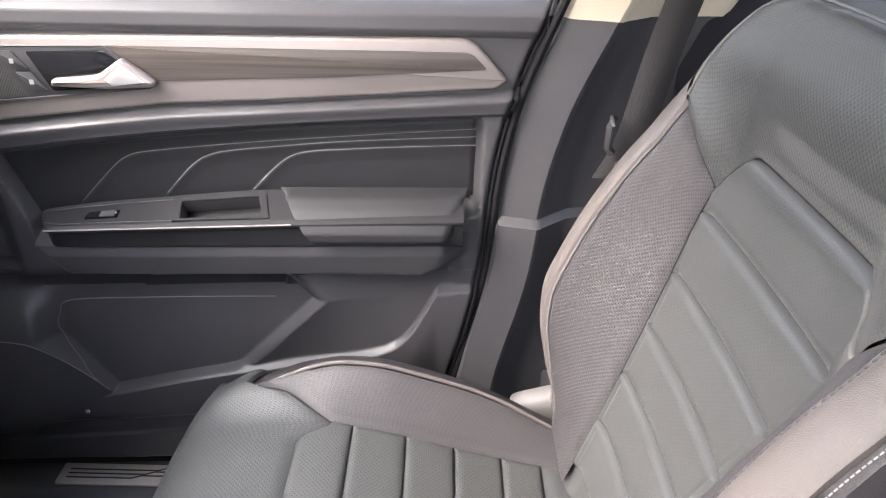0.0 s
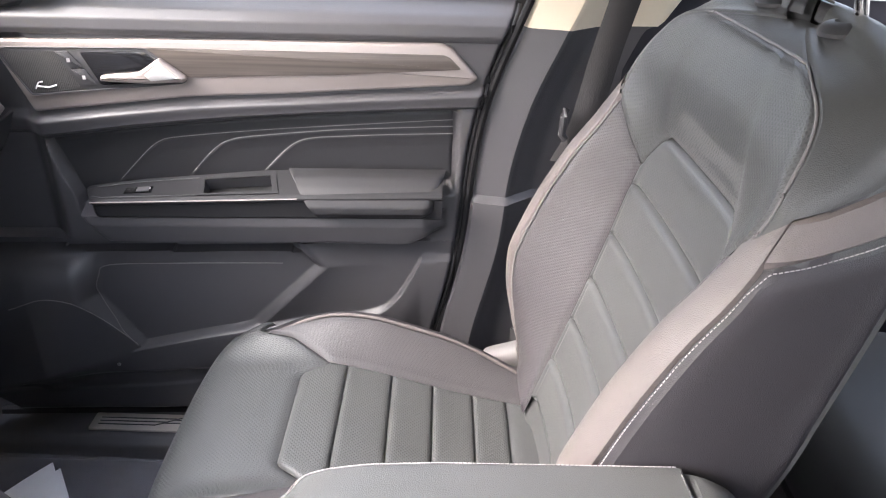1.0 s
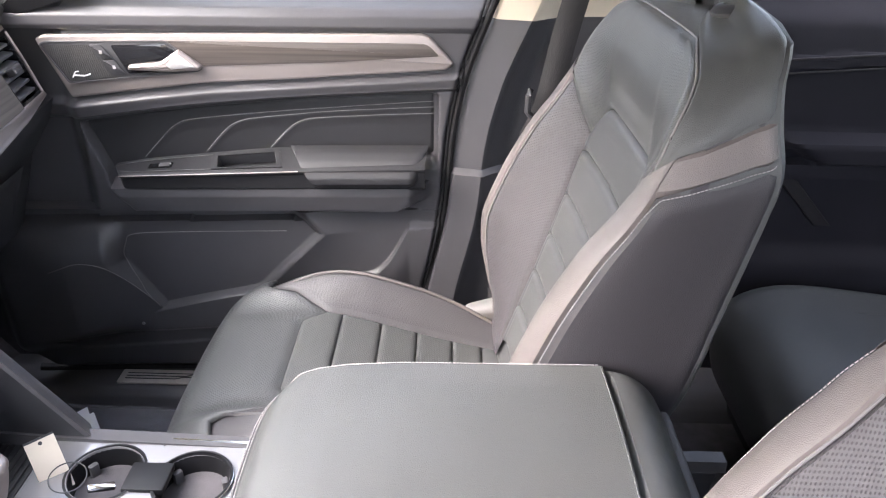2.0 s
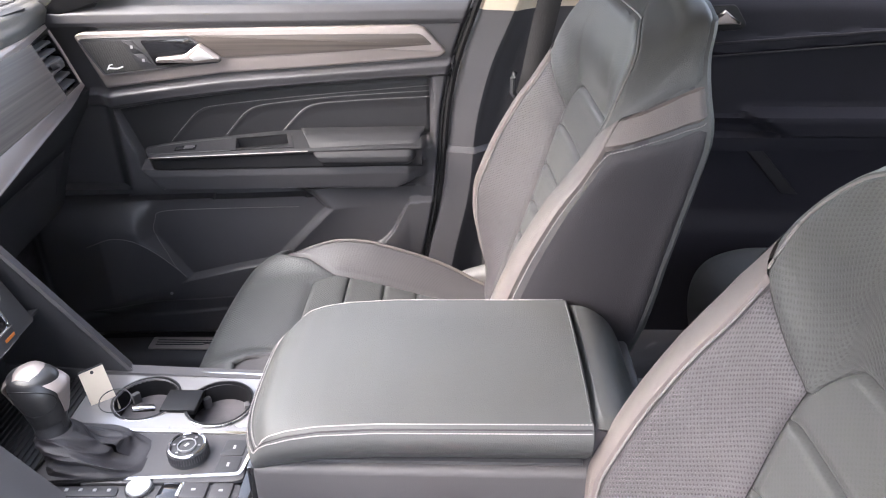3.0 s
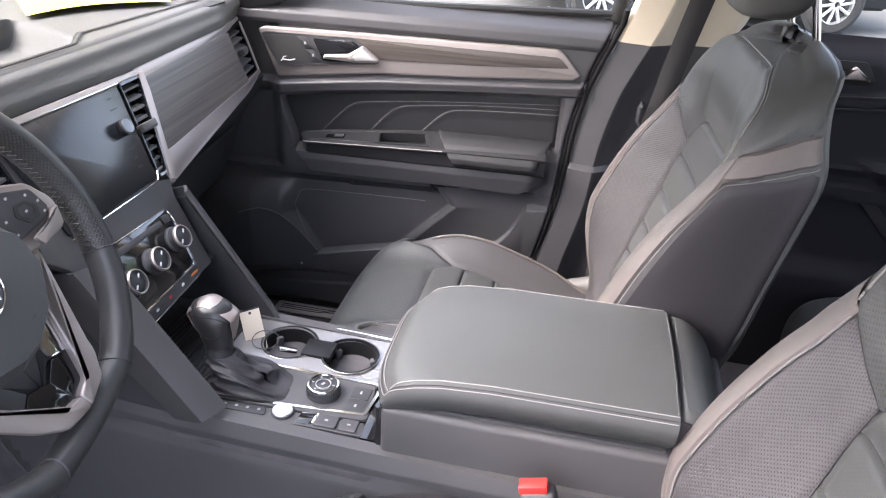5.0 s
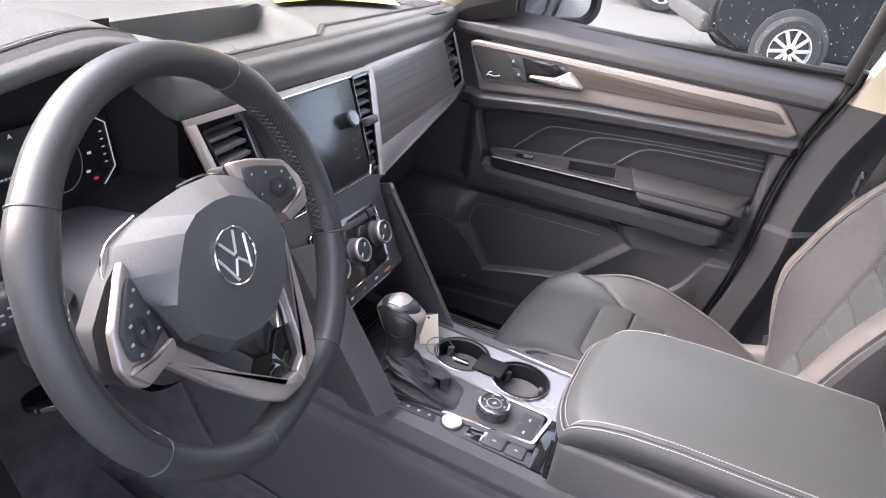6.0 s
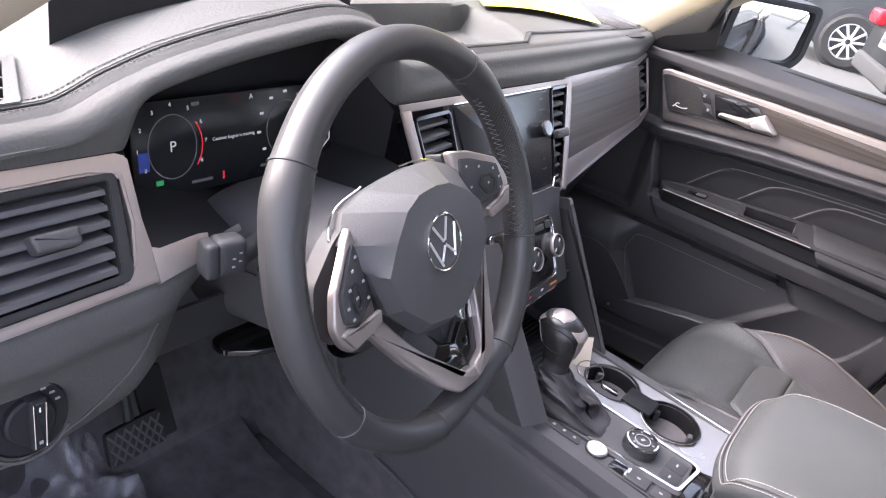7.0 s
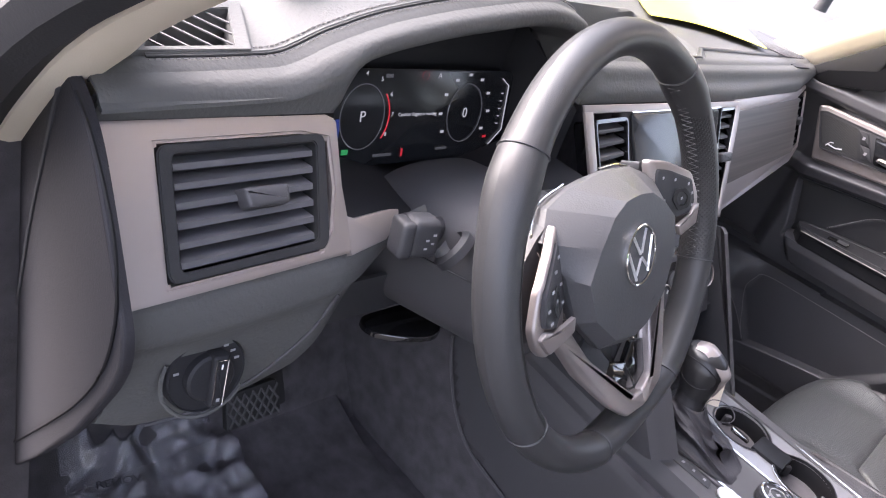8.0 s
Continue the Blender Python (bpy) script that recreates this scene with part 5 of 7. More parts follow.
part("trim_top_strip", prism([(0.196, 1.201), (0.40, 1.200), (0.560, 1.199), (0.698, 1.197), (0.698, 1.190), (0.560, 1.186), (0.40, 1.184), (0.205, 1.182)], pf, 0.004, 0.002, back=0.01), M_SILVER, dash)
part("wood_panel", grid(lambda u, v: pf(0.200 + 0.368 * u - 0.035 * v * (1 - u), 1.184 + 0.003 * u - (0.108 - 0.012 * u) * v, 0.002), 24, 8, thick=0.006), M_WOOD, dash, "grey open-pore wood panel")
part("trim_low_strip", prism([(0.150, 1.078), (0.165, 1.075), (0.566, 1.090), (0.690, 1.084), (0.690, 1.078), (0.566, 1.072), (0.150, 1.028), (0.128, 1.040)], pf, 0.006, 0.003, back=0.015), M_SILVER, dash)
louvre(dash, [(0.570, 1.187), (0.690, 1.183), (0.682, 1.086), (0.580, 1.090)], pf, 6, M_GLOSS, 0.03, tab=(0.632, 1.137), border=0.005)
part("vent_edge", tube([pf(*p, 0.004) for p in ((0.576, 1.089), (0.684, 1.085), (0.694, 1.150), (0.694, 1.186))], 0.0022, 6), M_SILVER, dash)
part("lower_dash", grid(lambda u, v: (ip(v, (0, -0.575), (0.12, -0.590), (0.3, -0.640), (0.7, -0.700), (1, -0.90)) - 0.05 * u, 0.10 + 0.62 * u, ip(v, (0, 1.068 - 0.040 * (1 - u)), (0.12, 1.030), (0.3, 0.96), (0.7, 0.80), (1, 0.72))), 24, 30, thick=0.004), M_DARK, dash, "dark lower dashboard with glove box")
gb = part("glove_box", grid(pillow(lambda u, v: (ip(v, (0, -0.632), (1, -0.700)) - 0.05 * (0.05 + 0.85 * u), 0.165 + 0.50 * u, 0.955 - 0.15 * v), 1, 1, 0.004, 0.012), 24, 12), M_DARK, dash, "closed glove box lid")
part("handle", box((-0.648, 0.19, 0.93), (0.012, 0.05, 0.022), 0.005, 2), M_GLOSS, gb)

# driver's lower panels
def low_left(u, v):
    y = -0.789 + 0.289 * u
    x = ip(v, (0, -0.545), (0.06, -0.536), (0.22, -0.533), (0.32, -0.541), (0.75, -0.550), (0.92, -0.562), (1, -0.62)) - 0.06 * sst(0.6, 1.0, u) * (0.3 + v)
    z0 = ip(u, (0, 1.101), (0.68, 1.107), (1, 1.128))
    z1 = ip(u, (0, 0.960), (0.10, 0.942), (0.27, 0.931), (0.39, 0.936), (0.58, 0.952), (0.74, 0.970), (0.86, 1.005), (1, 1.06))
    return (x, y, z0 + (z1 - z0) * v)


part("knee_panel", grid(low_left, 36, 26, thick=0.004, flip=True), M_DASH, dash, "grained lower panel left of the column")
part("panel_crease", tube([Vector(low_left(0.66 - 0.10 * t - 0.42 * t ** 3, 0.30 + 0.66 * t - 0.04 * t ** 4)) + Vector((0.001, 0, 0)) for t in [i / 14 for i in range(15)]], 0.0014, 6), M_MID, dash)
LSM = Matrix.Translation((-0.539, -0.716, 1.017)) @ Matrix(((0, -0.22, 0.975, 0), (1, 0, 0, 0), (0, 0.975, 0.22, 0), (0, 0, 0, 1)))
LKM = LSM @ pose(0.004, 0, 0, 0, 0, -6)
ls = part("light_switch", lathe([(0.0335, -0.012), (0.0335, 0.001), (0.0322, 0.0030), (0.0312, 0.0014), (0.001, 0.0014)], 44, m=LSM), M_LEDGE, dash, "rotary light switch")
part("knob_ring", lathe([(0.020, 0.0), (0.020, 0.008), (0.018, 0.010), (0.001, 0.010)], 32, m=LSM), M_LEDGE, ls)
part("knob", prism(rounded([(-0.0065, -0.024), (-0.0072, 0.021), (0.0072, 0.021), (0.0065, -0.024)], 0.003), lambda a, b, d: LKM @ Vector((a, b, d)), 0.015, 0.003, 3), M_LEDGE, ls)
part("knob_edge", tube([LKM @ Vector(p) for p in ((-0.0045, -0.0215, 0.0152), (-0.0050, 0.0175, 0.0152), (0.0050, 0.0175, 0.0152), (0.0045, -0.0215, 0.0152))], 0.0006, 5, closed=True), M_CHROME, ls)
for a in (163, 76, 54, 35, 17):
    part("mark", box((0, 0, 0), (0.0042, 0.0020, 0.0005), rot=LSM @ pose(0.0265 * math.cos(radians(a)), 0.0265 * math.sin(radians(a)), 0.0016)), M_MARK, ls)
part("mark", box((0, 0, 0), (0.0028, 0.0028, 0.0005), rot=LKM @ pose(0, -0.017, 0.0152)), M_MARK, ls)
part("mark", box((0, 0, 0), (0.0012, 0.0040, 0.0005), rot=LKM @ pose(0, 0.012, 0.0152)), M_WHITE, ls)
part("switch_lip", tube([LSM @ Vector((0.0365 * math.cos(radians(a)) - 0.001, 0.0365 * math.sin(radians(a)) - 0.001, 0.0010)) for a in range(150, 331, 12)], 0.0018, 6), M_DASH, ls)
# end cap beside the door opening
cap_poly = rounded([(-1.10, 1.20), (-0.70, 1.222), (-0.625, 1.232), (-0.585, 1.208), (-0.555, 1.165), (-0.530, 1.125), (-0.513, 1.098), (-0.512, 1.074), (-0.524, 1.043), (-0.574, 0.955), (-0.648, 0.850), (-0.770, 0.697), (-0.80, 0.67), (-1.10, 0.67)], 0.02)
part("end_cap", prism(cap_poly, lambda a, b, d: (a, -0.790 - d, b), 0.008, 0.003, 3), M_CAP, dash, "dark grey end cap", smooth=False)
part("cap_line", tube(spline([(-0.630, -0.7985, 1.225), (-0.655, -0.7985, 1.15), (-0.677, -0.7985, 1.082), (-0.70, -0.7985, 0.99), (-0.735, -0.7985, 0.88)], 16), 0.0018, 6), M_DARK, dash)

part("cap_gap", tube(spline([(-0.606, -0.7988, 1.224), (-0.575, -0.7988, 1.204), (-0.540, -0.7988, 1.165), (-0.526, -0.7988, 1.126), (-0.526, -0.7988, 1.090), (-0.537, -0.7988, 1.051), (-0.564, -0.7988, 1.002), (-0.607, -0.7988, 0.941), (-0.709, -0.7988, 0.808)], 40), 0.0013, 5), M_CUP, dash)

# steering column
col = part("column_shroud", grid(lambda u, v: (
    -0.455 - 0.20 * v, -0.392 + (0.085 + 0.012 * v) * math.copysign(abs(math.cos(2 * math.pi * u)) ** 0.75, math.cos(2 * math.pi * u)),
    1.100 - 0.045 * v + (0.078 + 0.004 * v) * math.copysign(abs(math.sin(2 * math.pi * u)) ** 0.75, math.sin(2 * math.pi * u)) * (0.75 if math.sin(2 * math.pi * u) > 0 else 1.35)), 48, 14), M_MID, dash, "grey steering column shroud")
part("shroud_front", grid(lambda u, v: (-0.455 + 0.012 * (1 - v), -0.392 + 0.085 * v * math.cos(2 * math.pi * u), 1.100 + 0.078 * v * math.sin(2 * math.pi * u) * (0.75 if math.sin(2 * math.pi * u) > 0 else 1.35)), 40, 6), M_MID, col)
part("column_lower_panel", grid(lambda u, v: (-0.600 - 0.02 * v, -0.56 + 0.33 * u, 1.02 - 0.07 * v), 8, 4, thick=0.004), M_DARK, dash)
part("shroud_seam", tube([(-0.457 - 0.198 * i / 10, -0.4785 - 0.0115 * i / 10, 1.088 - 0.04 * i / 10) for i in range(11)], 0.0009, 5), M_DARK, col)
part("knee_flap", prism(rounded([(-0.63, -0.470), (-0.595, -0.482), (-0.562, -0.455), (-0.550, -0.420), (-0.566, -0.395), (-0.63, -0.390)], 0.02), lambda a, b, d: (a, b, 0.945 + 0.25 * (a + 0.55) + d), 0.008, 0.003, 3), M_GLOSS, dash, "dark panel below the column")
stalk = part("stalk", tube(spline([(-0.560, -0.475, 1.100), (-0.535, -0.520, 1.112), (-0.522, -0.540, 1.126)], 8), 0.010, 12, flat=1.2), M_DARK, col, "indicator stalk")
part("collar", lathe([(0.022, 0.0), (0.022, 0.008), (0.017, 0.012), (0.012, 0.004)], 28, m=pose(-0.520, -0.484, 1.098, 60, 0, -50)), M_DARK, stalk)
part("paddle", box((0, 0, 0), (0.026, 0.030, 0.036), 0.009, 4, rot=pose(-0.520, -0.546, 1.130, 0, -8, -14)), M_DARK, stalk)
part("paddle_tip", box((0, 0, 0), (0.025, 0.014, 0.034), 0.006, 4, rot=pose(-0.522, -0.565, 1.130, 0, -8, -14)), M_DARK, stalk)
for i in range(5):
    part("mark", box((0, 0, 0), (0.0006, 0.0030, 0.0018), rot=pose(-0.5058, -0.543 - 0.007 * (i % 2), 1.121 + 0.0042 * i, 0, -8, -14)), M_MARK, stalk)
part("stalk", tube(spline([(-0.560, -0.314, 1.108), (-0.556, -0.290, 1.110), (-0.552, -0.272, 1.112)], 8), 0.011, 12, flat=1.2), M_DARK, col)

# ---- steering wheel ----
WT, WY, WROT = radians(24.6), radians(3.7), radians(12)
_n, _b, _a = Vector((math.cos(WT), 0, math.sin(WT))), Vector((-math.sin(WT), 0, math.cos(WT))), Vector((0, 1, 0))
_tw = Matrix.Rotation(WY, 3, 'Z')
_n, _b, _a = _tw @ _n, _tw @ _b, _tw @ _a
WM = Matrix.Translation((-0.4167, -0.3919, 1.1522)) @ Matrix((_a, _b, _n)).transposed().to_4x4() @ Matrix.Rotation(WROT, 4, 'Z')
WR = 0.188
wheel = thing("steering_wheel", "black leather steering wheel with satin silver spokes, turned slightly", "steering wheel")


def wp(a, b, d):
    """Wheel plane: a to the passenger side, b up the wheel, d towards the driver."""
    return WM @ Vector((a, b, d))


def rim_c(t):
    a, b = WR * math.cos(t), WR * math.sin(t)
    b = b if b > -0.172 else -0.172 - 0.35 * (-0.172 - b)
    return a, b


def rim_fn(t0, t1):
    def f(u, v):
        t = t0 + (t1 - t0) * v
        a, b = rim_c(t)
        w = 2 * math.pi * u
        thumb = 0.0025 * (math.exp(-((t - radians(38)) / 0.16) ** 2) + math.exp(-((t - radians(142)) / 0.16) ** 2))
        r = 0.0168 + thumb
        nx, ny = math.cos(t), math.sin(t)
        k = r * (1.0 - 0.10 * max(0, -math.cos(w))) * math.cos(w)
        return wp(a + nx * k, b + ny * k, r * 1.12 * math.sin(w))
    return f


seams = [radians(a) for a in (-68, -26, 46, 134, 206, 248, 292)]
for i in range(6):
    f0 = rim_fn(seams[i] + 0.006, seams[i + 1] - 0.006)
    part("rim", grid(f0, 22, 40), M_WHEEL, wheel, "smooth black leather rim")
for s in seams[:6]:
    part("rim_seam", tube([rim_fn(s - 0.01, s + 0.01)(k / 24, 0.5) for k in range(24)], 0.0013, 5, closed=True), M_DARK, wheel)
core = bmesh.new()
tube([wp(*rim_c(2 * math.pi * i / 90), 0) for i in range(90)], 0.0150, 10, core, closed=True)
part("rim_core", core, M_DARK, wheel)
for sd in (1, -1):
    # punched inner grips with chevron stitching
    for t0, t1 in ((-25, 44),) if sd > 0 else ((136, 205),):
        def grip(u, v, t0=t0, t1=t1):
            t = radians(t0 + (t1 - t0) * v)
            a, b = rim_c(t)
            w = math.pi * (0.60 + 0.80 * u)
            nx, ny = math.cos(t), math.sin(t)
            r = 0.0174
            return wp(a + nx * r * 0.93 * math.cos(w), b + ny * r * 0.93 * math.cos(w), r * 1.12 * math.sin(w))
        part("grip", grid(grip, 10, 50), M_WHEEL_PERF, wheel, "punched leather grip")
        sts = [Vector(grip(0.5, i / 60)).lerp(Vector(grip(0.5 + 0.10 * (-1) ** i, i / 60)), 1.0) for i in range(61)]
        part("grip_stitching", tube([p + WM.to_3x3() @ Vector((-sd * 0.0008, 0, 0)) for p in sts], 0.0007, 4), M_THREAD_DK, wheel)


HUB = [(0.086, 0.012), (0.092, 0.040), (0.066, 0.058), (0.034, 0.065), (0.0, 0.068), (-0.034, 0.070), (-0.072, 0.066), (-0.100, 0.048), (-0.091, 0.014), (-0.086, -0.030), (-0.056, -0.072), (-0.016, -0.087), (0.016, -0.087), (0.056, -0.072), (0.086, -0.030)]
FACE = [(0.080, 0.006), (0.060, 0.028), (0.036, 0.046), (0.014, 0.053), (0.0, 0.055), (-0.014, 0.056), (-0.036, 0.050), (-0.062, 0.030), (-0.084, 0.008), (-0.078, -0.029), (-0.049, -0.063), (-0.013, -0.077), (0.013, -0.077), (0.049, -0.063), (0.078, -0.029)]


def hub_fn(u, v):
    """Faceted airbag cover: a flat face, then bevels down to the edge; v from the middle outwards, u round it."""
    f = u * len(HUB)
    i, t = int(f) % len(HUB), f - int(f)
    p = Vector(HUB[i]).lerp(Vector(HUB[(i + 1) % len(HUB)]), t)
    q = Vector(FACE[i]).lerp(Vector(FACE[(i + 1) % len(FACE)]), t)
    edge = ip(p.y, (-0.09, 0.006), (-0.03, 0.003), (0.014, 0.000), (0.048, -0.014), (0.068, -0.026))
    if v < 0.6:
        c = q * (v / 0.6)
        return wp(c.x, c.y, 0.020 - 0.0015 * (v / 0.6) ** 2)
    if v < 0.9:
        w = (v - 0.6) / 0.3
        c = q.lerp(p, w)
        return wp(c.x, c.y, 0.0185 + (edge - 0.0185) * w)
    w = (v - 0.9) / 0.1
    c = p * (1 - 0.03 * w * w)
    return wp(c.x, c.y, edge - 0.012 * w)


hubb = part("airbag_cover", grid(hub_fn, 150, 40), M_AIRBAG, wheel, "faceted grey airbag cover", smooth=16)
for line in ([(0.030, 0.067), (0.064, 0.060), (0.093, 0.041), (0.089, 0.014)], [(-0.030, 0.072), (-0.072, 0.068), (-0.101, 0.049), (-0.094, 0.016)]):
    part("edge_line", tube(spline([wp(a, b, ip(b, (-0.03, -0.006), (0.014, -0.009), (0.048, -0.022), (0.068, -0.034))) for a, b in line], 24), 0.0010, 6), M_CHROME, hubb)
part("hub_back", prism(rounded([(0.10, 0.05), (0.05, 0.078), (-0.05, 0.078), (-0.10, 0.05), (-0.085, -0.04), (-0.04, -0.084), (0.04, -0.084), (0.085, -0.04)], 0.02), lambda a, b, d: wp(a * 0.55, b * 0.55, d - 0.045), 0.044), M_DARK, wheel)
part("emblem_disc", lathe([(0.0262, 0.0185), (0.0262, 0.0212), (0.001, 0.0214)], 44, m=WM), M_AIRBAG, hubb)
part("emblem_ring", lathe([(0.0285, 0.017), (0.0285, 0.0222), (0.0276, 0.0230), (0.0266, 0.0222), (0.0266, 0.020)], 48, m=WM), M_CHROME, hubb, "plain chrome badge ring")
for pts in ([(-0.0120, 0.0215), (-0.0012, 0.0015)], [(0.0120, 0.0215), (0.0012, 0.0015)], [(-0.0225, 0.011), (-0.0110, -0.0205)], [(0.0225, 0.011), (0.0110, -0.0205)], [(-0.0110, -0.0160), (-0.0010, -0.0030)], [(0.0110, -0.0160), (0.0010, -0.0030)]):
    part("emblem_bar", tube([WM @ Vector((*p, 0.0216)) for p in pts], 0.0015, 6), M_ALLOY, hubb)
part("airbag_text", box((0, 0, 0), (0.022, 0.005, 0.0004), rot=WM @ pose(0.018, -0.056, 0.0188)), M_DARK, hubb)
for sd in (1, -1):
    def spk(a, b, d, sd=sd):
        return wp(sd * a, b, d)
    poly = rounded([(0.084, 0.060), (0.106, 0.052), (0.143, 0.029), (0.157, 0.000), (0.154, -0.018), (0.145, -0.030), (0.132, -0.030), (0.090, -0.026), (0.086, 0.010)], 0.006)
    tilt = lambda a, d: d - 0.42 * max(0.0, 0.128 - a)
    arm = part("spoke", prism(poly, lambda a, b, d: spk(a, b, tilt(a, d + 0.002)), 0.008, 0.003, 3), M_SILVER, wheel, "satin silver side spoke")
    part("spoke_back", prism(poly, lambda a, b, d: spk(a * 0.97, b * 0.97, d - 0.038), 0.020), M_DARK, arm)
    pad = rounded([(0.092, 0.048), (0.106, 0.043), (0.139, 0.023), (0.1435, -0.003), (0.130, -0.010), (0.088, -0.010), (0.086, 0.012)], 0.004)
    keys = part("key_pad", prism(pad, lambda a, b, d: spk(a, b, tilt(a, d + 0.007)), 0.005, 0.002), M_DARK, arm, "black key pad")
    ring_o = [(0.107, 0.011), (0.112, 0.021), (0.123, 0.019), (0.130, 0.008), (0.126, -0.003), (0.114, -0.003)]
    ring_i = [(0.119 + (a - 0.119) * 0.66, 0.009 + (b - 0.009) * 0.66) for a, b in ring_o]
    part("cross_key", frame_ring(rounded(ring_o, 0.003), rounded(ring_i, 0.002), lambda a, b, d: spk(a, b, tilt(a, d + 0.012)), 0.0012), M_RUBBER, keys)
    for kx, ky in ((0.098, 0.037), (0.112, 0.031), (0.128, 0.022), (0.098, 0.013), (0.119, 0.009), (0.136, 0.009), (0.098, -0.004), (0.134, -0.003)):
        part("mark", box((0, 0, 0), (0.0034, 0.0024, 0.0006), rot=WM @ pose(sd * kx, ky, tilt(kx, 0.0122))), M_MARK, keys)
    part("paddle_key", prism(rounded([(0.100, -0.013), (0.130, -0.013), (0.143, -0.006), (0.153, -0.008), (0.143, -0.027), (0.104, -0.026)], 0.003), lambda a, b, d: spk(a, b, d + 0.009), 0.0045, 0.002), M_SILVER, arm)
    part("shift_paddle", prism(rounded([(0.110, 0.010), (0.140, 0.004), (0.146, -0.024), (0.118, -0.034)], 0.006), lambda a, b, d: spk(a, b, d - 0.034), 0.006, 0.002), M_DARK, wheel)
    rise = lambda b, d: d + ip(b, (-0.16, 0.010), (-0.14, 0.007), (-0.09, -0.012), (-0.03, -0.014))
    lower = rounded([(0.114, -0.028), (0.080, -0.092), (0.056, -0.134), (0.036, -0.156), (0.0, -0.164), (0.0, -0.147), (0.022, -0.142), (0.040, -0.118), (0.064, -0.076), (0.088, -0.032)], 0.004)
    part("lower_spoke", prism(lower, lambda a, b, d: spk(a, b, rise(b, d)), 0.009, 0.003, 3), M_SILVER, wheel, "satin silver lower spoke")
    # twin inserts: chrome on the right paints in a bright reflection, the left stays dark
    part("spoke_insert", prism(rounded([(0.064, -0.074), (0.041, -0.115), (0.024, -0.108), (0.034, -0.082), (0.050, -0.066)], 0.003), lambda a, b, d: spk(a, b, rise(b, d) - 0.004), 0.006, 0.001), M_CHROME if sd > 0 else M_DARK, wheel)
    part("lower_insert", prism(rounded([(0.040, -0.117), (0.022, -0.141), (0.0, -0.146), (0.0, -0.120), (0.023, -0.110)], 0.003), lambda a, b, d: spk(a, b, rise(b, d) - 0.006), 0.006, 0.001), M_GLOSS, wheel)
    part("inner_shroud", prism(rounded([(0.070, -0.040), (0.040, -0.100), (0.0, -0.128), (0.0, -0.060)], 0.004), lambda a, b, d: spk(a, b, d - 0.030), 0.016, 0.002), M_DARK, wheel)


# ---- passenger door ----
def base_y(x):
    return 0.761 + 0.059 * x


def dp(a, b, d):
    """Door plane: a along the car, b height, d inwards."""
    return (a, base_y(a) - d, b)


def rear_edge(z):
    return cr(z, (0.44, 0.000), (0.605, 0.042), (0.851, 0.087), (0.985, 0.096), (1.087, 0.113), (1.26, 0.172))


def pad_left(z):
    return ip(z, (0.92, -0.556), (1.03, -0.594))


def z_trim_low(x):
    return ip(x, (-0.60, 1.066), (-0.345, 1.096), (-0.2, 1.103), (0.091, 1.122), (0.2, 1.130))


def z_pad_top(x):
    return cr(x, (-0.60, 1.020), (-0.425, 1.044), (-0.273, 1.059), (-0.12, 1.070), (0.08, 1.080), (0.2, 1.084))


def z_arm_top(x):
    return cr(x, (-0.60, 0.908), (-0.556, 0.922), (-0.527, 0.936), (-0.346, 0.957), (-0.206, 0.967), (0.06, 0.966))


def z_lip(x):
    return cr(x, (-0.84, 0.530), (-0.65, 0.572), (-0.498, 0.614), (-0.276, 0.659), (-0.10, 0.676), (-0.05, 0.690), (-0.020, 0.718), (0.004, 0.762), (0.022, 0.800))


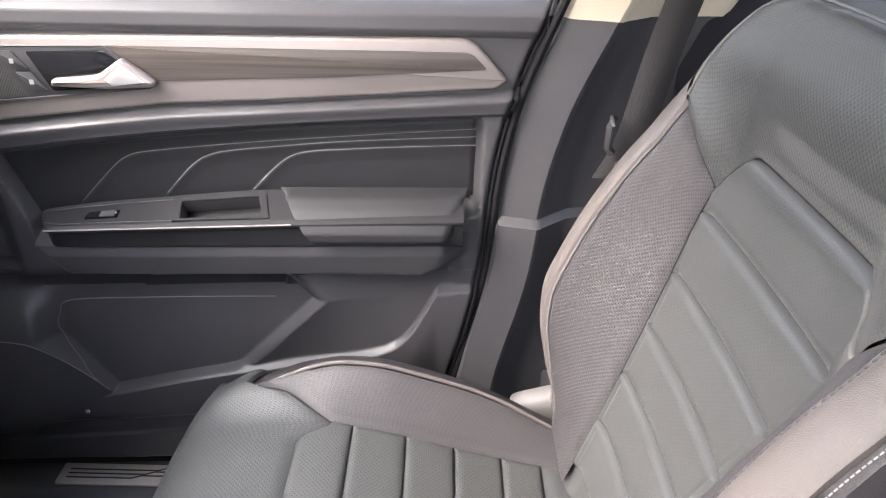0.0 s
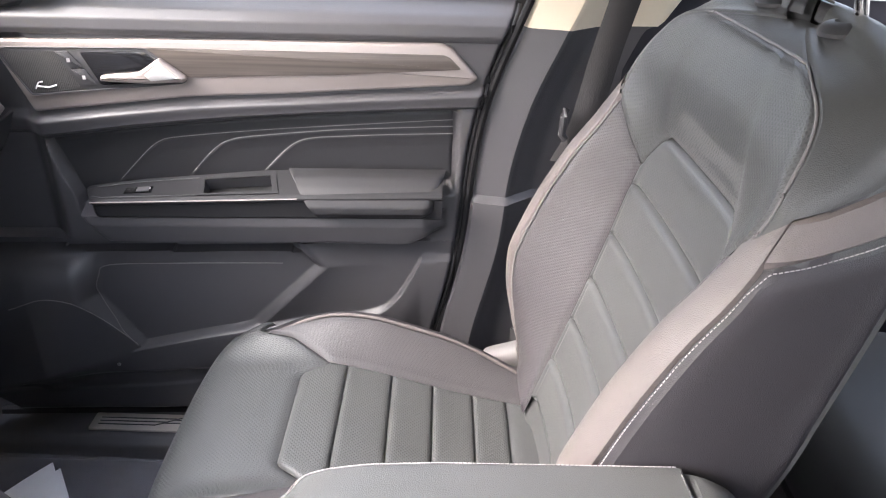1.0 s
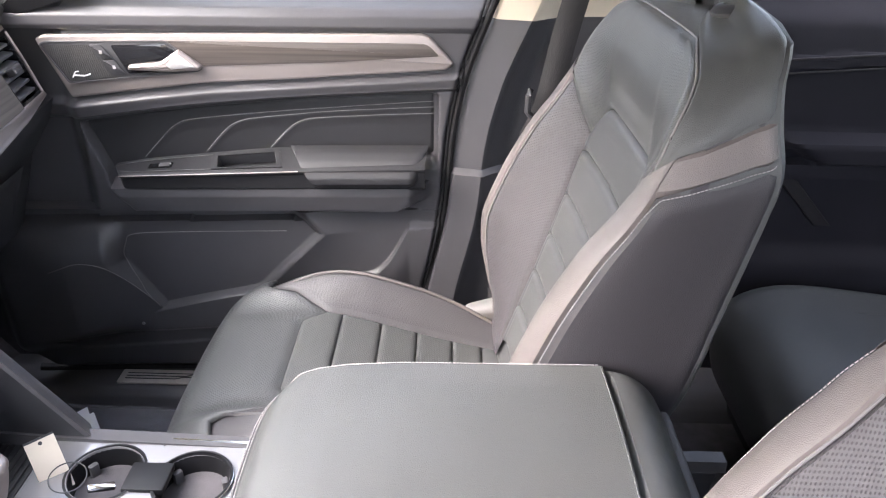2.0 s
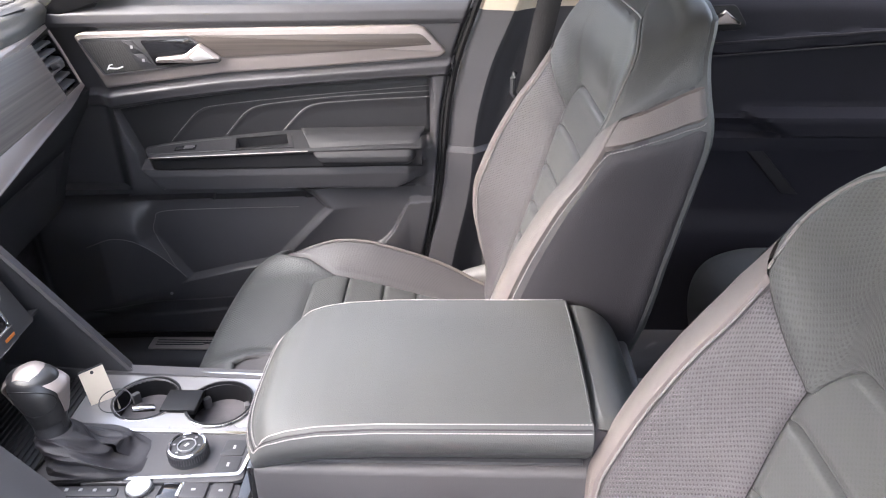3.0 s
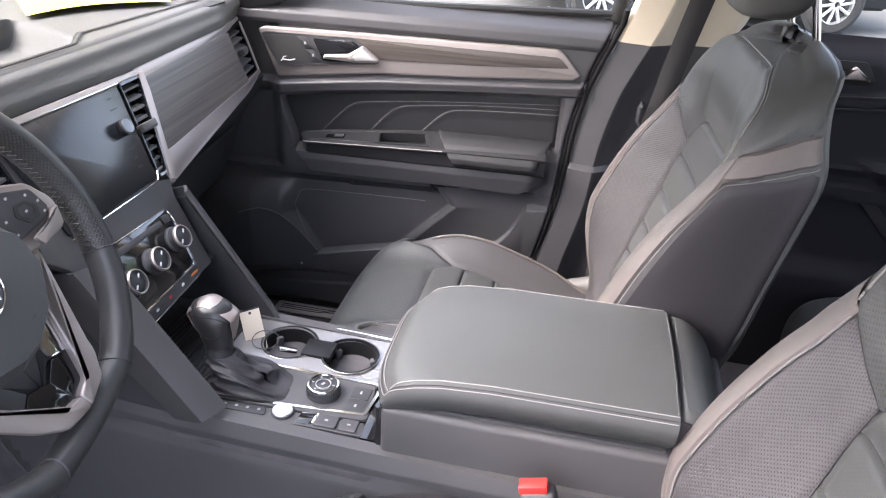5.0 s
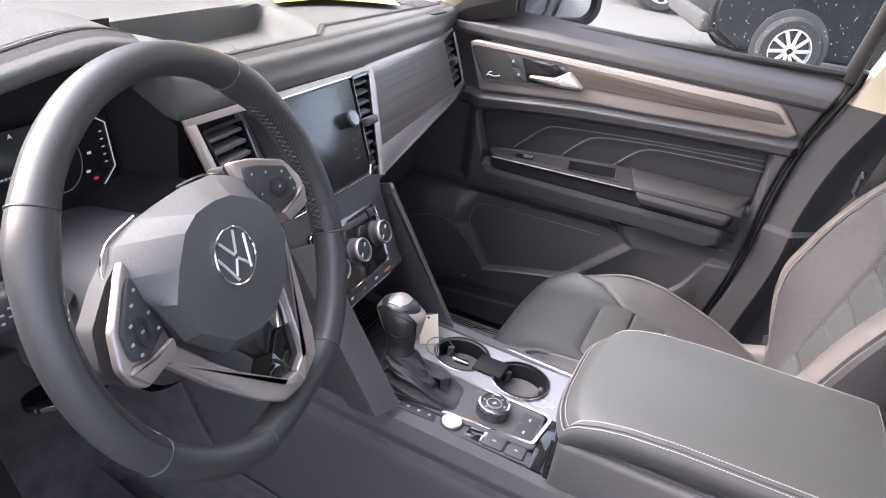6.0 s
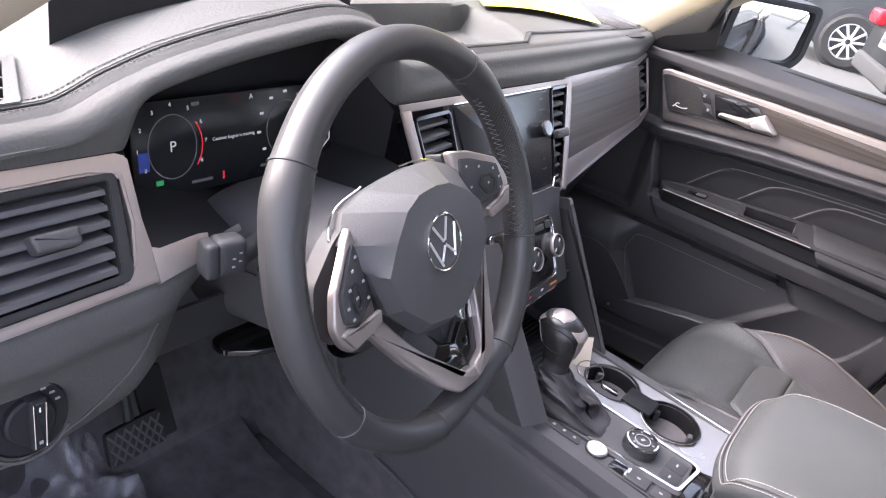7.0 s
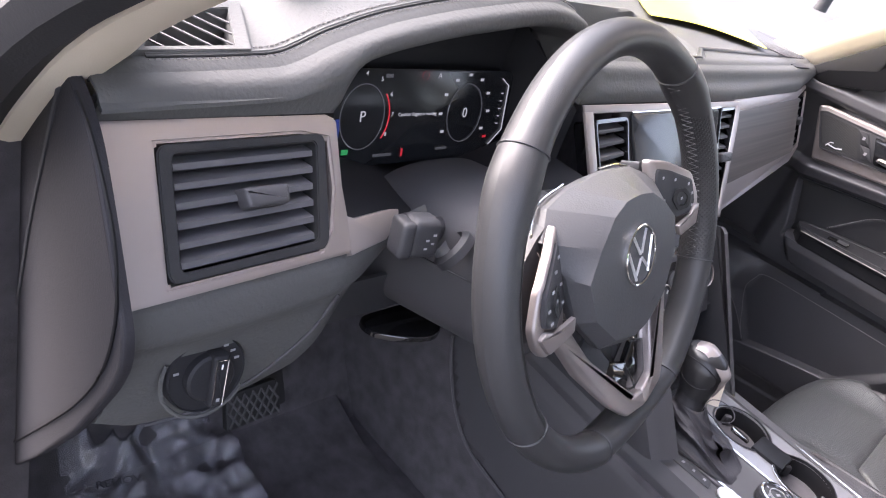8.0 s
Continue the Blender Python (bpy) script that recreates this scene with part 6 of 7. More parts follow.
def door_ins(x, z):
    """How far the panel stands inwards of the door plane."""
    if z > 1.186:
        return ip(z, (1.186, 0.004), (1.196, 0.010), (1.212, 0.008), (1.226, -0.004), (1.240, -0.026), (1.252, -0.045))
    zt, zp, za = z_trim_low(x), z_pad_top(x), z_arm_top(x)
    front = 1 - sst(-0.62, -0.575, x)
    out = 0.0
    if z > zt - 0.004:
        out = 0.002
    elif z > zp:
        t = (zt - 0.004 - z) / max(1e-4, zt - 0.004 - zp)
        out = ips(t, (0, 0.002), (0.35, 0.018), (0.8, 0.014), (1.0, 0.004))
    else:
        rec = sst(0, 0.012, x - pad_left(z)) * (1 - sst(0.062, 0.082, x)) * sst(za - 0.04, za - 0.02, z)
        out = 0.006 * (1 - front) - 0.030 * rec * sst(0, 0.010, zp - z)
    if 0.838 < z < 0.900:
        # the console's lower face under the ledge
        foot = ip(x, (-0.56, 0.868), (-0.505, 0.846), (0.0, 0.842), (0.06, 0.870))
        face = ip(z, (foot - 0.006, -0.004), (foot + 0.004, 0.032), (0.884, 0.042), (0.900, 0.040))
        xl = -0.548 + 0.67 * (0.898 - z)
        w = sst(xl - 0.004, xl + 0.014, x) * (1 - sst(0.02, 0.07, x))
        out = out * (1 - w) + face * w
    if z <= 0.838:
        lip = z_lip(x)
        xb = -0.276 + (z - 0.659) if z < 0.788 else -0.147 - 0.82 * (z - 0.788)    # the diagonal ridge
        above = sst(-0.002, 0.012, z - lip)
        rear = 0.002 + 0.014 * math.exp(-max(0.0, x - xb) / 0.05)
        pocket = 0.014 - 0.036 * sst(0.0, 0.050, xb - x)
        out = (rear if x > xb else pocket) * above
        # lip below the pocket, fading into a crease towards the rear
        proud = ip(x, (-0.84, 0.012), (-0.60, 0.018), (-0.48, 0.024), (-0.28, 0.024), (-0.08, 0.016), (0.02, 0.012))
        below = lip - z
        shelf = 1 - above
        out = out * (1 - shelf) + (proud - 0.016 * sst(0.03, 0.22, below)) * shelf
        # loudspeaker housing in front of the pocket
        gap = ip(z, (0.60, 0.005), (0.66, 0.012), (0.70, 0.022), (0.725, 0.032), (0.80, 0.065))
        edge = (-0.552 + 0.62 * (0.725 - z) if z < 0.725 else -0.552 + 0.30 * (z - 0.725)) - gap
        ex = sst(-0.84, -0.78, x) * (1 - sst(edge, edge + gap, x))
        ez = math.sqrt(max(0.0, 1 - (max(0.0, z - 0.722) / 0.092) ** 2)) if z < 0.814 else 0.0
        bul = (0.070 * ez - 0.020) * ex * ip(x, (-0.66, 1.0), (-0.475, 0.30)) if ez else -1.0
        low = sst(0.0, 0.05, lip + 0.004 - z)
        out = max(out, bul * (1 - low) + out * low)
    scoop = sst(-0.722 + 0.85 * (0.552 - z), -0.706 + 0.85 * (0.552 - z), x) * (1 - sst(-0.006, 0.004, z - ip(x, (-0.711, 0.552), (-0.45, 0.566), (-0.1, 0.585)))) * sst(-0.004, 0.004, z - ip(x, (-0.677, 0.513), (-0.406, 0.534), (-0.1, 0.556)))
    return out - 0.0045 * scoop - 0.03 * front * (1 if z > 0.84 else 0.0)


door = thing("door_1", "dark grey closed front door panel with wood and silver trim", "door", kind="structure")


def door_pt(u, v):
    z = 0.445 + 0.807 * v
    x = -0.84 + (rear_edge(z) + 0.84) * u
    z = ip(v, (0, 0.445), (0.25, z_lip(x) - 0.003), (0.29, z_lip(x) + 0.013), (0.48, 0.832), (0.56, 0.902), (0.71, z_pad_top(x)), (0.81, z_trim_low(x) - 0.004), (0.90, 1.186), (1, 1.252))
    x1 = rear_edge(z)
    x0 = -0.84 + 0.10 * (1 - sst(0.445, 0.56, z))
    x = x0 + (x1 - x0) * u
    edge = 0.012 * sst(x1 - 0.012, x1, x) ** 2
    low = 0.02 * (1 - sst(0.445, 0.47, z))
    return (x, base_y(x) - door_ins(x, z) + edge + low, z)


part("panel", grid(door_pt, 300, 260, thick=0.008), M_DOOR, door, "grained dark grey door panel")
trim_poly = rounded([(-0.627, 1.172), (-0.612, 1.179), (-0.379, 1.183), (0.045, 1.186), (0.062, 1.180), (0.106, 1.132), (0.091, 1.121), (-0.2, 1.102), (-0.345, 1.095), (-0.585, 1.067)], 0.006)
part("trim_strip", prism(trim_poly, dp, 0.011, 0.005, 3), M_SILVER, door, "satin silver trim strip")
part("wood_inlay", prism(rounded([(-0.402, 1.171), (0.050, 1.169), (0.060, 1.165), (0.078, 1.147), (-0.115, 1.135), (-0.345, 1.127)], 0.004), dp, 0.0135, 0.001), M_WOOD, door, "grey brown open-pore wood inlay")
part("sail_panel", prism(rounded([(-0.700, 1.196), (-0.545, 1.348), (-0.530, 1.246)], 0.008), lambda a, b, d: (a, 0.722 - d, b), 0.006, 0.002), M_CUP, door, "black corner panel behind the mirror")
pod = part("handle_pod", prism(rounded([(-0.618, 1.164), (-0.605, 1.1685), (-0.402, 1.171), (-0.343, 1.124), (-0.352, 1.118), (-0.580, 1.096)], 0.005), dp, 0.0145, 0.001), M_DARK, door, "black handle pod")
part("pod_edge", tube([dp(*p, 0.0148) for p in rounded([(-0.618, 1.164), (-0.605, 1.1685), (-0.402, 1.171), (-0.343, 1.124), (-0.352, 1.118), (-0.580, 1.096)], 0.005)], 0.0012, 5, closed=True), M_MID, pod)


def quadgrid(c, place, d, nu=10, nv=10):
    tl, tr, br, bl = [Vector(p) for p in c]
    return grid(lambda u, v: place(*(tl.lerp(tr, u)).lerp(bl.lerp(br, u), v), d), nu, nv, flip=True)


part("speaker_mesh", quadgrid([(-0.611, 1.162), (-0.535, 1.1635), (-0.503, 1.107), (-0.577, 1.099)], dp, 0.0152), M_GRILLE, pod, "fine speaker mesh")
for p0, p1 in (((-0.533, 1.1635), (-0.515, 1.139)), ((-0.514, 1.137), (-0.498, 1.113))):
    k = part("lock_key", prism(rounded([p0, (p0[0] + 0.020, p0[1] + 0.0005), (p1[0] + 0.019, p1[1] + 0.0015), p1], 0.002), dp, 0.017, 0.001), M_DARK, pod)
    part("mark", box(dp((p0[0] + p1[0]) / 2 + 0.0095, (p0[1] + p1[1]) / 2, 0.0173), (0.005, 0.0006, 0.006)), M_MARK, k)
mark = bmesh.new()
tube([dp(-0.572, 1.106, 0.0158), dp(-0.566, 1.116, 0.0158), dp(-0.560, 1.117, 0.0158)], 0.0012, 5, mark)
tube([dp(-0.568, 1.110, 0.0158), dp(-0.552, 1.1085, 0.0158), dp(-0.540, 1.1125, 0.0158)], 0.0014, 5, mark)
part("maker_mark", mark, M_WHITE, pod, "small plain white badge")
rec = part("handle_recess", prism(rounded([(-0.497, 1.163), (-0.402, 1.166), (-0.352, 1.125), (-0.358, 1.121), (-0.474, 1.113)], 0.004), dp, 0.0152, 0.0005), M_GLOSS, pod, "dark handle recess")
pull = part("pull_handle", prism(rounded([(-0.472, 1.121), (-0.470, 1.130), (-0.413, 1.136), (-0.380, 1.158), (-0.342, 1.129), (-0.346, 1.121), (-0.404, 1.118)], 0.004), dp, 0.026, 0.006, 3, back=-0.016), M_SILVER, pod, "chrome door pull handle")
part("handle_facet", prism([(-0.403, 1.132), (-0.380, 1.152), (-0.352, 1.128), (-0.395, 1.1235)], dp, 0.0285, 0.003, 2, back=-0.02), M_ALLOY, pull)


# upholstered insert with three stepped, stitched folds
FOLDS = ([(-0.483, 0.945), (-0.456, 0.973), (-0.430, 0.999), (-0.412, 1.012), (-0.390, 1.019), (-0.300, 1.029), (-0.198, 1.038), (-0.06, 1.048), (0.074, 1.057)],
         [(-0.364, 0.958), (-0.334, 0.991), (-0.312, 1.010), (-0.290, 1.019), (-0.260, 1.024), (-0.19, 1.031), (-0.120, 1.037), (0.0, 1.043), (0.074, 1.046)],
         [(-0.243, 0.965), (-0.213, 0.996), (-0.194, 1.012), (-0.176, 1.020), (-0.152, 1.024), (-0.10, 1.027), (-0.043, 1.030), (0.074, 1.034)])


def insert_ins(x, z):
    d = -0.016
    for f in FOLDS:
        if x > f[0][0] - 0.03:
            zf = ip(x, *f) if x > f[0][0] else f[0][1] + (x - f[0][0]) * 1.05
            below = zf - z
            d += 0.0026 * sst(-0.0015, 0.0020, below) - 0.0012 * sst(0.003, 0.022, below)
    return d


def insert_pt(u, v):
    zt = lambda x: z_pad_top(x) - 0.004
    x = -0.588 + 0.660 * u
    zb = z_arm_top(x) - 0.012
    z = zb + (zt(x) - zb) * v
    x += (1 - u) * (pad_left(z) + 0.592)
    e = min(v * 0.1, (1 - v) * 0.1, u * 0.6, (1 - u) * 0.6)
    return dp(x, z, insert_ins(x, z) + 0.004 * min(1, e / 0.008) - 0.004)


ins = part("upholstery", grid(insert_pt, 260, 90, flip=True), M_DOORLEATHER, door, "dark leather insert with three stitched folds")
for f in FOLDS:
    path = spline([(p[0], 0, p[1]) for p in f], 80)
    part("stitching", stitches([dp(p.x, p.z + 0.0008, insert_ins(p.x, p.z - 0.004) + 0.0018) for p in path], 0.0040, 0.00048, fill=0.58), M_THREAD, ins)

# armrest: switch ledge in front, padded behind


def arm_pt(u, v):
    x = -0.535 + 0.590 * u
    za = z_arm_top(x)
    edge = ip(x, (-0.535, 0.929), (-0.517, 0.931), (-0.346, 0.936), (-0.178, 0.941), (0.06, 0.945))
    prot = 0.054 * sst(-0.545, -0.505, x)
    prof = [(0.000, za + 0.002), (0.004, za), (prot * 0.92, edge + 0.004), (prot, edge), (prot, edge - 0.003), (prot - 0.006, edge - 0.008), (prot - 0.010, 0.903), (prot - 0.016, 0.897), (0.0, 0.895)]
    p = poly_sheet(prof, v)
    return dp(x, p.y, p.x)


ledge = grid(arm_pt, 118, 96, flip=True)
bmesh.ops.delete(ledge, geom=[f for f in ledge.faces if -0.338 < f.calc_center_median().x < -0.224 and 0.150 < (base_y(f.calc_center_median().x) - f.calc_center_median().y) / 0.054 < 0.80 and f.calc_center_median().z > 0.937], context='FACES')
arm = part("armrest", ledge, M_LEDGE, door, "black plastic door armrest", smooth=25)
part("edge_line", tube([dp(-0.512 + 0.33 * i / 20, ip(-0.512 + 0.33 * i / 20, (-0.517, 0.931), (-0.346, 0.936), (-0.178, 0.941)), 0.0535) for i in range(21)], 0.0012, 6), M_SILVER, arm, "thin bright edge line")


def soft_pad(u, v):
    z = 0.974 - 0.074 * v
    x0 = ip(z, (0.90, -0.148), (0.974, -0.203))
    x1 = ip(z, (0.90, 0.030), (0.915, 0.042), (0.974, 0.060))
    x = x0 + (x1 - x0) * u
    d = ip(v, (0, 0.002), (0.10, 0.022), (0.25, 0.039), (0.45, 0.053), (0.62, 0.060), (0.78, 0.060), (0.90, 0.052), (0.97, 0.040), (1, 0.026))
    e = min(1.0, u / 0.03, (1 - u) / 0.10)
    d *= math.sqrt(max(0.0, 1 - (1 - e) ** 2)) * 0.5 + 0.5
    zz = z - 0.010 * sst(0.9, 1.0, v) * 0
    return dp(x, zz + 0.004 * (1 - u) * (1 - v) * 0, d)


part("arm_pad", grid(soft_pad, 44, 30, flip=True), M_DOORLEATHER, arm, "padded charcoal leather elbow rest")
def on_ledge(a, t, d):
    """The ledge's slanting top: t 0 at the door, 1 at the edge."""
    p, q = Vector(arm_pt((a + 0.535) / 0.590, 0.13)), Vector(arm_pt((a + 0.535) / 0.590, 0.26))
    n = Vector((0, -0.55, 0.83))
    return p.lerp(q, t) + n * d


part("window_switch", prism(rounded([(-0.464, 0.34), (-0.464, 0.66), (-0.420, 0.66), (-0.420, 0.34)], 0.004), on_ledge, 0.002, 0.001), M_GLOSS, arm, "window switch")
part("switch_key", prism([(-0.444, 0.38), (-0.444, 0.62), (-0.424, 0.62), (-0.424, 0.38)], on_ledge, 0.0045, 0.001), M_MID, arm)
part("switch_lamp", box(on_ledge(-0.422, 0.5, 0.0050), (0.002, 0.002, 0.002), 0.0006), M_MARK, arm)
part("ledge_line", tube([on_ledge(-0.515 + 0.19 * i / 10, 0.02, 0.0008) for i in range(11)], 0.0006, 5), M_MID, arm)
part("ledge_line", tube([on_ledge(-0.515 + 0.19 * i / 10, 0.86, 0.0008) for i in range(11)], 0.0006, 5), M_MID, arm)
cupo = rounded([(-0.350, 0.02), (-0.344, 0.90), (-0.212, 0.90), (-0.222, 0.02)], 0.006)
cupi = rounded([(-0.338, 0.14), (-0.333, 0.80), (-0.222, 0.80), (-0.231, 0.14)], 0.005)
part("pull_rim", frame_ring(cupo, cupi, on_ledge, 0.0026, 0.002, bevel=0.0008), M_LEDGE, arm)
well = part("pull_cup", frame_ring([(a * 1.002, t) for a, t in cupi], [(a, t) for a, t in cupi], on_ledge, 0.0010, 0.030), M_MID, arm, "deep pull cup", smooth=25)
part("cup_floor", prism(cupi, lambda a, t, d: on_ledge(a, t, d - 0.030), 0.001), M_RUBBER, well)

# fine edge of the pocket's insert, the loudspeaker face's rim and a screw cap
for pts in ([(-0.498, 0.622), (-0.530, 0.676), (-0.556, 0.728), (-0.550, 0.764), (-0.530, 0.784), (-0.42, 0.788), (-0.30, 0.789), (-0.226, 0.789)], [(-0.690, 0.722), (-0.640, 0.738), (-0.600, 0.730), (-0.573, 0.712), (-0.539, 0.678), (-0.499, 0.626)]):
    path = spline([(q[0], 0, q[1]) for q in pts], 40)
    part("pocket_edge", tube([dp(q.x, q.z, door_ins(q.x, q.z) + 0.0002) for q in path], 0.0009, 6), M_PIPING, door)
part("screw_cap", lathe([(0.0035, 0.0), (0.0035, 0.002), (0.001, 0.0025)], 12, m=Matrix.Translation(dp(-0.538, 0.583, door_ins(-0.538, 0.583))) @ pose(0, 0, 0, 90, 0, 0)), M_MARK, door)

# window frame and glass
part("window_ledge_seal", tube([(-0.60 + 0.77 * i / 20, base_y(-0.60 + 0.77 * i / 20) + 0.040, 1.232 + 0.030 * i / 20) for i in range(21)], 0.008, 8), M_RUBBER, door)
glass = part("window_pane", grid(lambda u, v: (-0.64 + 0.84 * u + 0.06 * v, base_y(-0.64 + 0.8 * u) + 0.050 - 0.10 * v * v, 1.225 + 0.42 * v + 0.03 * u * (1 - v)), 16, 10), M_GLASS, door, "clear side window with rain drops")
glass.visible_shadow = False
part("frame_rear", tube([(0.162, 0.815, 1.25), (0.178, 0.80, 1.36), (0.200, 0.735, 1.62)], 0.016, 10), M_RUBBER, door)
part("frame_top", tube([(-0.40, 0.690, 1.60), (-0.1, 0.70, 1.645), (0.205, 0.700, 1.645)], 0.016, 8), M_RUBBER, door)
part("mirror_triangle", prism([(-0.725, 1.200), (-0.578, 1.224), (-0.528, 1.372), (-0.548, 1.350)], lambda a, b, d: (a, base_y(a) + 0.012 - 0.25 * max(0, b - 1.23) - d, b), 0.012, 0.004), M_RUBBER, door, "black corner panel")
drops = bmesh.new()
for i in range(220):
    u, v = random.uniform(0.55, 0.98), random.uniform(0.0, 0.55)
    c = Vector((-0.64 + 0.84 * u + 0.06 * v, base_y(-0.64 + 0.8 * u) + 0.052 - 0.10 * v * v, 1.225 + 0.42 * v + 0.03 * u * (1 - v)))
    r = random.uniform(0.0007, 0.0017)
    bmesh.ops.create_icosphere(drops, subdivisions=1, radius=r, matrix=Matrix.Translation(c) @ Matrix.Diagonal((1, 0.5, 1.2, 1)))
dro = part("rain_drops", drops, M_CHROME, door, "scattered rain drops")
tagged(dro, kind="stuff")

# ---- cabin shell ----
floor_ob = solo("floor", box((0.1, 0, 0.385), (2.7, 1.58, 0.03)), M_CARPET, "black carpeted car floor", "floor", kind="structure")
tunnel = solo("tunnel", box((-0.62, 0.0, 0.585), (1.06, 0.276, 0.39), 0.02, 3), M_CARPET, "black carpet over the tunnel", "tunnel", kind="structure")
roof = solo("ceiling", grid(lambda u, v: (-0.30 + 2.45 * u, -0.66 + 1.32 * v, 1.665 - 0.07 * (2 * v - 1) ** 2 - 0.06 * (1 - u) ** 6), 20, 16, thick=0.03), M_BEIGE, "beige fabric headliner", "ceiling", kind="structure")
firewall = solo("wall_front", grid(lambda u, v: (ip(v, (0, -0.86), (0.35, -1.06), (1, -1.16)), -0.79 + 1.58 * u, 0.40 + 0.80 * v), 8, 12, thick=0.03), M_CARPET, "black carpeted bulkhead", "wall", kind="structure")
backwall = solo("wall_back", box((2.16, 0, 0.84), (0.06, 1.58, 0.90)), M_DARK, "dark tailgate lining", "wall", kind="structure")
cowl = solo("cowl", box((-1.32, 0, 1.10), (0.40, 1.50, 0.16), 0.03), M_DARK, "black plastic cowl below the windscreen", "cowl", kind="structure")
hood_ob = solo("bonnet", grid(lambda u, v: (-2.35 + 1.05 * u, -0.85 + 1.70 * v, 1.02 + 0.16 * u - 0.10 * (2 * v - 1) ** 4), 16, 16, thick=0.04), M_CARGREY, "dark grey painted bonnet", "bonnet", kind="structure")
for sd, nm in ((1, "pillar_front_right"), (-1, "pillar_front_left")):
    pts = spline([(-0.82, sd * 0.778, 1.185), (-0.74, sd * 0.774, 1.252), (-0.65, sd * 0.762, 1.330), (-0.55, sd * 0.742, 1.410), (-0.38, sd * 0.700, 1.520), (-0.20, sd * 0.645, 1.625)], 20)
    if sd < 0:
        pts = spline([(-0.772, -0.798, 1.156), (-0.692, -0.795, 1.246), (-0.615, -0.786, 1.322), (-0.50, -0.758, 1.410), (-0.36, -0.708, 1.520), (-0.20, -0.645, 1.625)], 20)

    def apil(u, v, pts=pts, sd=sd):
        p = pts[min(20, int(round(v * 20)))]
        e = poly_sheet([(0.040, 0.060 if sd > 0 else 0.016), (0.050, 0.014), (0.048, -0.012), (0.028, -0.040), (-0.005, -0.052), (-0.045, -0.030), (-0.055, 0.040 if sd > 0 else 0.014)], u)
        return (p.x + e.x * 0.75, p.y + sd * e.y, p.z - 0.020 + e.x * -0.55)
    solo(nm, grid(apil, 20, 20, thick=0.006, flip=(sd < 0)), M_BEIGE, "beige fabric windscreen pillar trim", "pillar", kind="structure")
    solo("door_seal", tube([(p.x + 0.030, p.y + sd * (0.075 if sd > 0 else 0.034), p.z - 0.035) for p in pts], 0.012 if sd > 0 else 0.022, 8), M_RUBBER, "black rubber door seal", "seal", kind="structure")


for sd, nm in ((1, "right"), (-1, "left")):
    solo("wall_kick_" + nm, box((-0.98, sd * 0.800, 0.79), (0.56, 0.03, 0.84)), M_CARPET, "black footwell side lining", "wall", kind="structure")
    solo("sill_outer_" + nm, box((0.45, sd * 0.865, 0.34), (3.3, 0.05, 0.30), 0.02, 3), M_CARGREY, "dark grey painted outer sill of the car", "sill", kind="structure")
    solo("underbody_" + nm, box((0.45, sd * 0.825, 0.30), (3.3, 0.08, 0.16)), M_RUBBER, "black underbody edge", "underbody", kind="structure")


# centre pillar beside the passenger seat
def pil(z):
    return cr(z, (0.42, 0.050), (0.605, 0.058), (0.851, 0.102), (0.985, 0.112), (1.087, 0.129), (1.26, 0.190), (1.45, 0.235), (1.64, 0.285))


def pillar_pt(z0, z1, extra=0.0):
    def f(u, v):
        z = z0 + (z1 - z0) * v
        xf = pil(z)
        yb = 0.772 - 0.28 * max(0.0, z - 1.22) - 0.014 * (1 - sst(0.918, 0.926, z)) - extra
        w = 0.056 + 0.012 * sst(0.9, 1.2, z)
        prof = [(xf, yb + 0.05), (xf, yb + 0.010), (xf + 0.006, yb + 0.002), (xf + w, yb - 0.008), (xf + w + 0.012, yb + 0.004), (xf + w + 0.05, yb + 0.035), (xf + 0.22, yb + 0.050), (xf + 0.24, yb + 0.08)]
        p = poly_sheet(prof, u)
        return (p.x, p.y, z)
    return f


pillar = thing("pillar_middle", "middle door pillar, dark grey below and beige above", "pillar", kind="structure")
part("lower_cover", grid(pillar_pt(0.42, 1.212), 40, 80, thick=0.004, flip=True), M_DOOR, pillar, "dark grey grained lower cover", smooth=28)
part("upper_cover", grid(pillar_pt(1.212, 1.64, 0.002), 40, 24, thick=0.004, flip=True), M_BEIGE, pillar, "beige upper cover", smooth=28)
part("seal", tube([(rear_edge(z) + 0.009, base_y(0.1) + 0.002 - 0.28 * max(0, z - 1.25), z) for z in [0.44 + 0.84 * i / 30 for i in range(31)]], 0.0065, 8), M_CUP, pillar)
part("edge_seal", tube([(rear_edge(z) + 0.0005, base_y(rear_edge(z)) - door_ins(rear_edge(z) - 0.002, z) + 0.006, z) for z in [0.44 + 0.80 * i / 60 for i in range(61)]], 0.0036, 8), M_CUP, door)
part("gap_lining", grid(lambda u, v: (rear_edge(0.43 + 0.82 * v) - 0.03 + 0.08 * u, 0.812, 0.43 + 0.82 * v), 4, 24, thick=0.004, flip=True), M_CUP, pillar)
pill_d = solo("pillar_middle_left", box((0.36, -0.80, 1.02), (0.20, 0.06, 1.22), 0.02), M_DOOR, "dark grey driver side middle pillar", "pillar", kind="structure")

belt = thing("seat_belt", "black webbing seat belt in its pillar guide", "seat belt")
web = [(0.252, 0.735, 1.010), (0.275, 0.732, 1.070), (0.297, 0.728, 1.20), (0.325, 0.700, 1.36), (0.350, 0.660, 1.52)]


def web_pt(u, v):
    p = spline(web, 20)[int(round(v * 20))]
    return (p.x + 0.046 * (u - 0.5), p.y - 0.006 * math.sin(math.pi * u), p.z + 0.004 * (u - 0.5))


